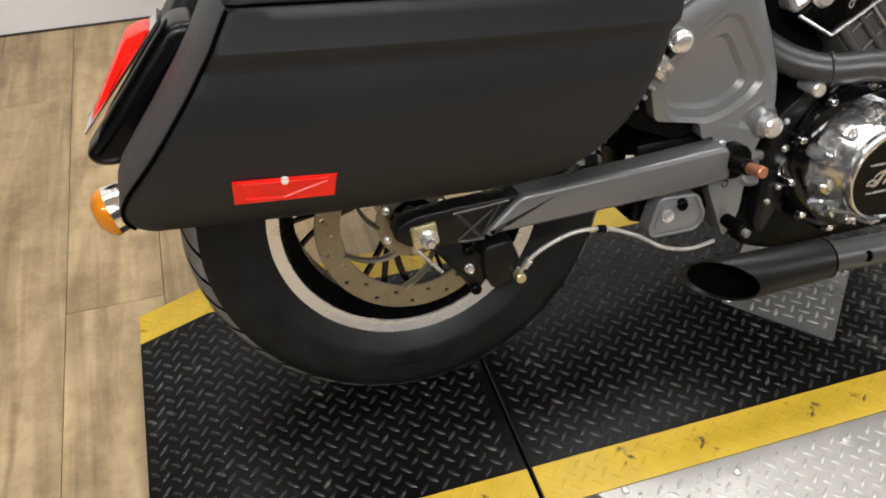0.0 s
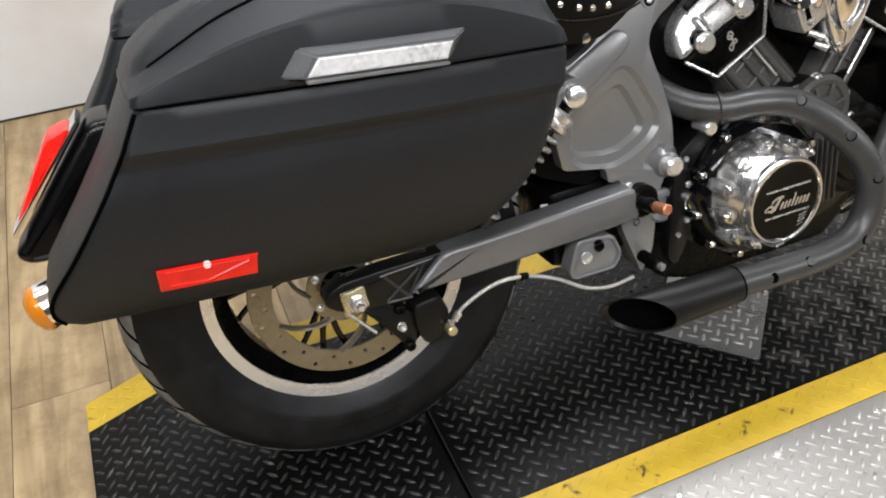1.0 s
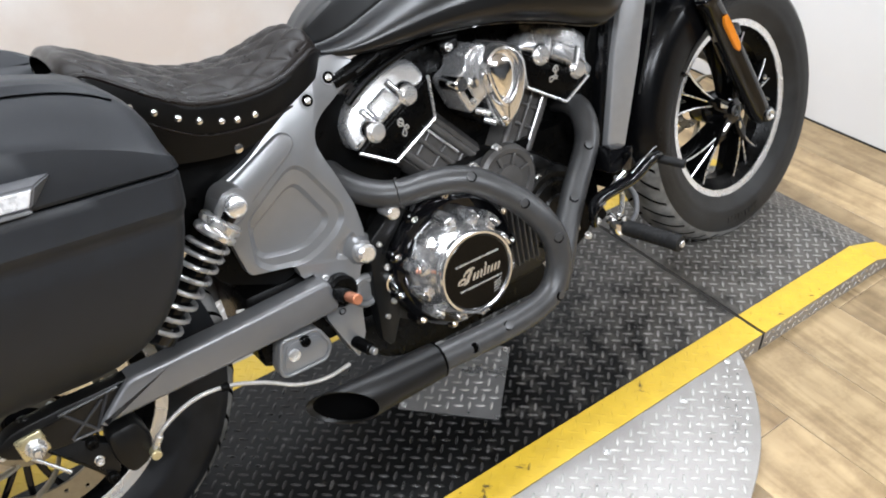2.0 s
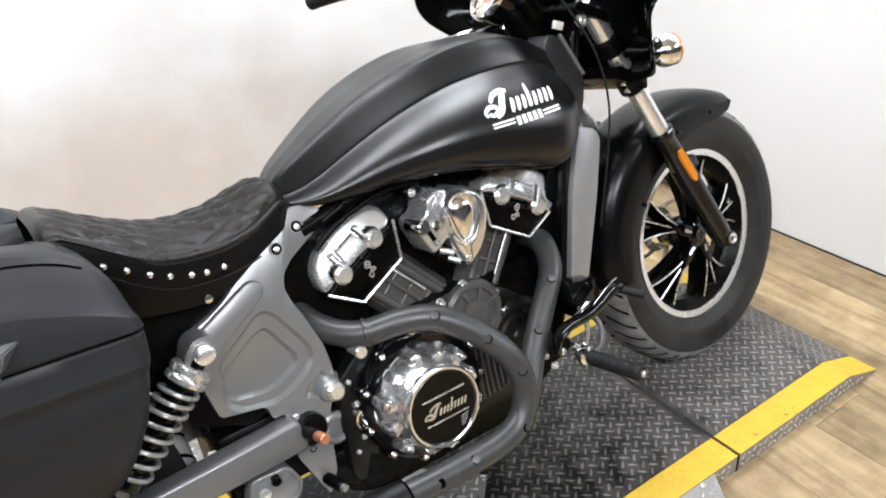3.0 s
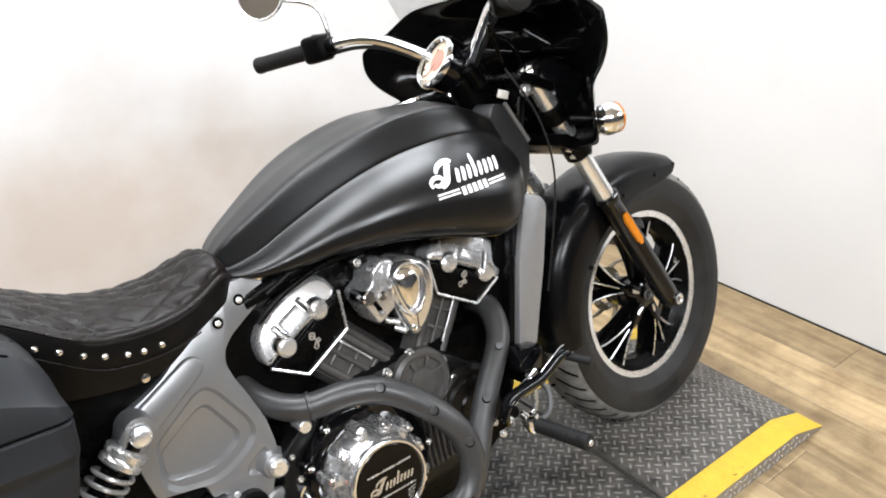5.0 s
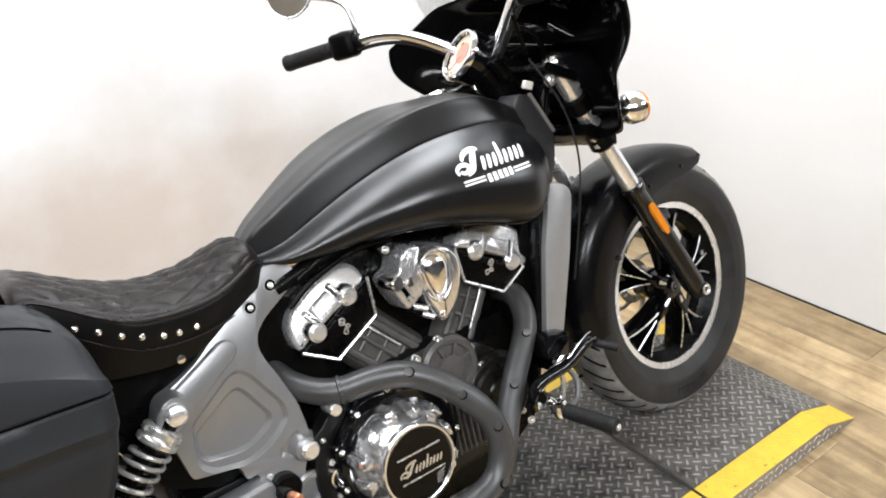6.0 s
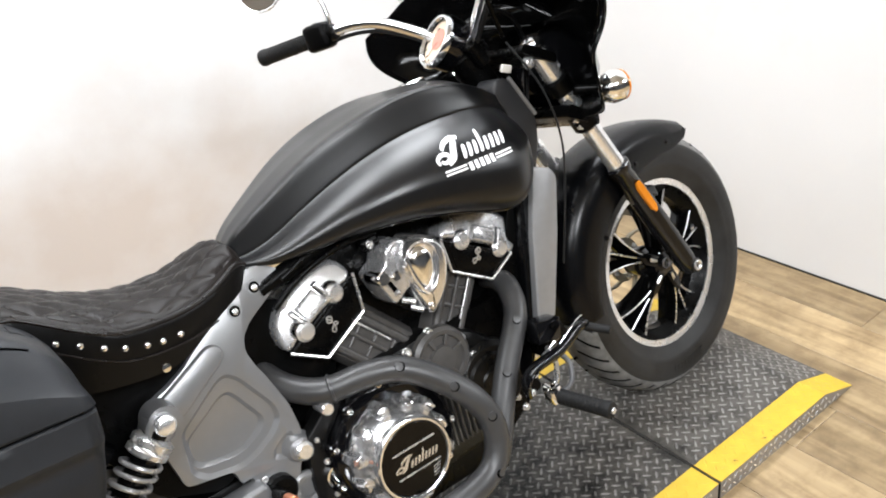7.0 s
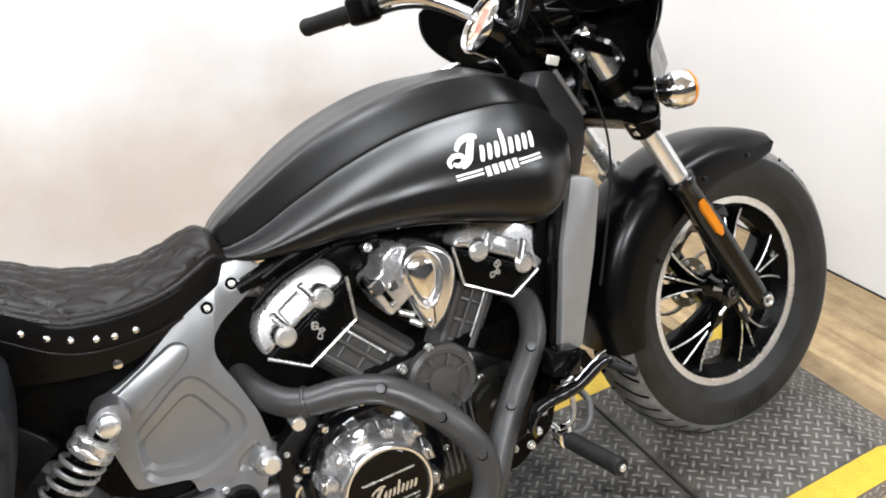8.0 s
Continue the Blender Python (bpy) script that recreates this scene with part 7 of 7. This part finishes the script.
        turned(bm, mc - nn * 0.022, nn, [(0, 0.012), (0.006, 0.038), (0.014, 0.054), (0.022, 0.059), (0.027, 0.058), (0.024, 0.053)], 40)
        part("mirror_shell", bm, STEEL, mi, "chrome shell")
        bm = bm_new()
        turned(bm, mc + nn * 0.001, nn, [(0, 0.0538), (0.002, 0.0535)], 40)
        part("mirror_glass", bm, CHROME, mi, "mirror glass")
    for s in (-1, 1):
        bm = bm_new()
        rod(bm, (1.195, s * 0.04, 0.90), (1.17, s * 0.04, 0.945), 0.017, n=18)
        part("riser", bm, ENGINE_BLACK, bike)


handlebar()


def foot_controls():
    for s in (-1, 1):
        bm = bm_new()
        a, b = Vector((1.004, s * 0.235, 0.296)), Vector((1.028, s * 0.368, 0.283))
        d = (b - a).normalized()
        l = (b - a).length
        prof = [(0.02, 0.011), (0.024, 0.0148)]
        k = 0.03
        while k < l - 0.02:
            prof += [(k, 0.0150), (k + 0.002, 0.0144), (k + 0.004, 0.0150)]
            k += 0.009
        prof += [(l - 0.006, 0.0158), (l - 0.001, 0.0145), (l, 0.009)]
        turned(bm, a, d, prof, 20)
        pg = part("foot_peg", bm, GRIP_RUBBER, bike, "ribbed black rubber foot peg")
        bm = bm_new()
        box(bm, a + d * 0.006, (0.030, 0.026, 0.032), (0, 0, -22 * s), 0.006)
        part("peg_clevis", bm, CHROME, pg, "chrome peg clevis")
        bm = bm_new()
        rod(bm, a + Vector((-0.012, 0, 0.026)), a + Vector((0.03, s * 0.02, -0.032)), 0.0042, n=8)
        part("peg_pin", bm, CHROME, pg)
        bm = bm_new()
        rod(bm, b - d * 0.002, b + d * 0.004, 0.006)
        part("peg_screw", bm, STEEL, pg)
        bm = bm_new()
        tube(bm, [(1.06, s * 0.11, 0.335), (1.02, s * 0.16, 0.325), (0.985, s * 0.215, 0.318)], 0.014, 12)
        part("peg_arm", bm, ENGINE_BLACK, pg)
        # pedal
        bm = bm_new()
        tube(bm, [(0.972, s * 0.212, 0.312), (0.966, s * 0.224, 0.338), (0.984, s * 0.232, 0.358), (1.046, s * 0.238, 0.368), (1.094, s * 0.240, 0.390), (1.115, s * 0.240, 0.394)], 0.0125, 12, 6, oval=(0.75, 1.6))
        pd = part("foot_pedal", bm, GLOSS_BLACK, bike, "black foot pedal")
        # thin bright tube that stands for the highlight on the gloss black pedal
        bm = bm_new()
        tube(bm, [(1.046, s * 0.246, 0.3835), (1.094, s * 0.248, 0.4095), (1.113, s * 0.246, 0.4125)], 0.0008, 6, 6)
        part("pedal_edge", bm, STEEL, pd, "thin bright line for the highlight on the pedal")
        bm = bm_new()
        box(bm, (1.058, s * 0.190, 0.398), (0.056, 0.040, 0.046), (0, 12, 0), 0.004)
        pb = part("pedal_bracket", bm, GLOSS_BLACK, pd, "black pedal bracket")
        bolt(pb, (1.066, s * 0.214, 0.404), (0, s, 0), 0.006, 0.004, ENGINE_BLACK)
        bm = bm_new()
        rod(bm, (1.108, s * 0.236, 0.392), (1.138, s * 0.288, 0.376), 0.0085, n=14)
        part("pedal_rubber", bm, GRIP_RUBBER, pd, "black rubber toe piece")
        bm = bm_new()
        rod(bm, (0.985, s * 0.205, 0.338), (1.06, s * 0.215, 0.375), 0.0048, n=8)
        part("pedal_rod", bm, CHROME, pd, "steel pedal rod")
        bm = bm_new()
        tube(bm, [(1.045, s * 0.205, 0.368), (1.06, s * 0.20, 0.33), (1.05, s * 0.20, 0.29), (1.02, s * 0.195, 0.285)], 0.005, 8)
        part("pedal_spring", bm, STEEL, pd)
        bm = bm_new()
        tube(bm, [(1.075, s * 0.19, 0.345), (1.088, s * 0.205, 0.315), (1.075, s * 0.215, 0.282), (1.045, s * 0.215, 0.275), (1.02, s * 0.205, 0.292)], 0.0055, 10, 6)
        part("return_cable", bm, LATCH_GREY, pd, "grey looped cable")
        for p in ((0.972, 0.222, 0.312), (0.985, 0.226, 0.345), (0.965, 0.20, 0.28)):
            bolt(pd, (p[0], s * p[1], p[2]), (0, s, 0), 0.006, 0.008, STEEL)
        bm = bm_new()
        rod(bm, (0.955, s * 0.16, 0.262), (0.885, s * 0.16, 0.238), 0.0048, n=8)
        part("linkage_rod", bm, CHROME, pd, "bright linkage rod")
    # side stand, down on the far side
    bm = bm_new()
    tube(bm, [(0.80, 0.10, 0.20), (0.80, 0.15, 0.14), (0.79, 0.235, 0.072)], 0.011, 12)
    st = part("side_stand", bm, ENGINE_BLACK, bike, "black side stand, lowered")
    bm = bm_new()
    box(bm, (0.788, 0.240, 0.071), (0.06, 0.04, 0.008), (15, 0, 0), 0.003)
    part("stand_foot", bm, ENGINE_BLACK, st)


foot_controls()

# ---- floor planks ----


def planks():
    w, l = 0.182, 1.22
    x0, x1, y0, y1 = -5.0, 2.30, -6.0, 1.50
    m = {}
    i = 0
    x = 1.409 - 40 * w
    while x < 9.0:
        top = y1 if x + w < x1 + 0.1 else -0.6
        xa, xb = max(x, x0) + 0.0006, min(x + w, 9.0) - 0.0006
        if xb - xa > 0.01:
            y = -0.535 + ((i * 0.37) % 1.0) * l - 5 * l
            while y < top:
                ya, yb = max(y, y0) + 0.0006, min(y + l, top) - 0.0006
                if yb - ya > 0.01:
                    key = (round(xb - xa, 4), round(yb - ya, 4))
                    if key not in m:
                        bm = bm_new()
                        hx, hy = key[0] / 2, key[1] / 2
                        e = 0.0012
                        rings(bm, [[(-hx, -hy, -0.006), (hx, -hy, -0.006), (hx, hy, -0.006), (-hx, hy, -0.006)], [(-hx, -hy, -e * 0.6), (hx, -hy, -e * 0.6), (hx, hy, -e * 0.6), (-hx, hy, -e * 0.6)], [(-hx + e, -hy + e, 0), (hx - e, -hy + e, 0), (hx - e, hy - e, 0), (-hx + e, hy - e, 0)]])
                        bmesh.ops.recalc_face_normals(bm, faces=bm.faces[:])
                        me = bpy.data.meshes.new("plank")
                        bm.to_mesh(me)
                        bm.free()
                        me.materials.append(WOOD)
                        m[key] = me
                    ob = new("plank", m[key])
                    ob.location = ((xa + xb) / 2, (ya + yb) / 2, FLOOR)
                    ob.parent = FLOOR_OBJECT
                y += l
        x += w
        i += 1


planks()
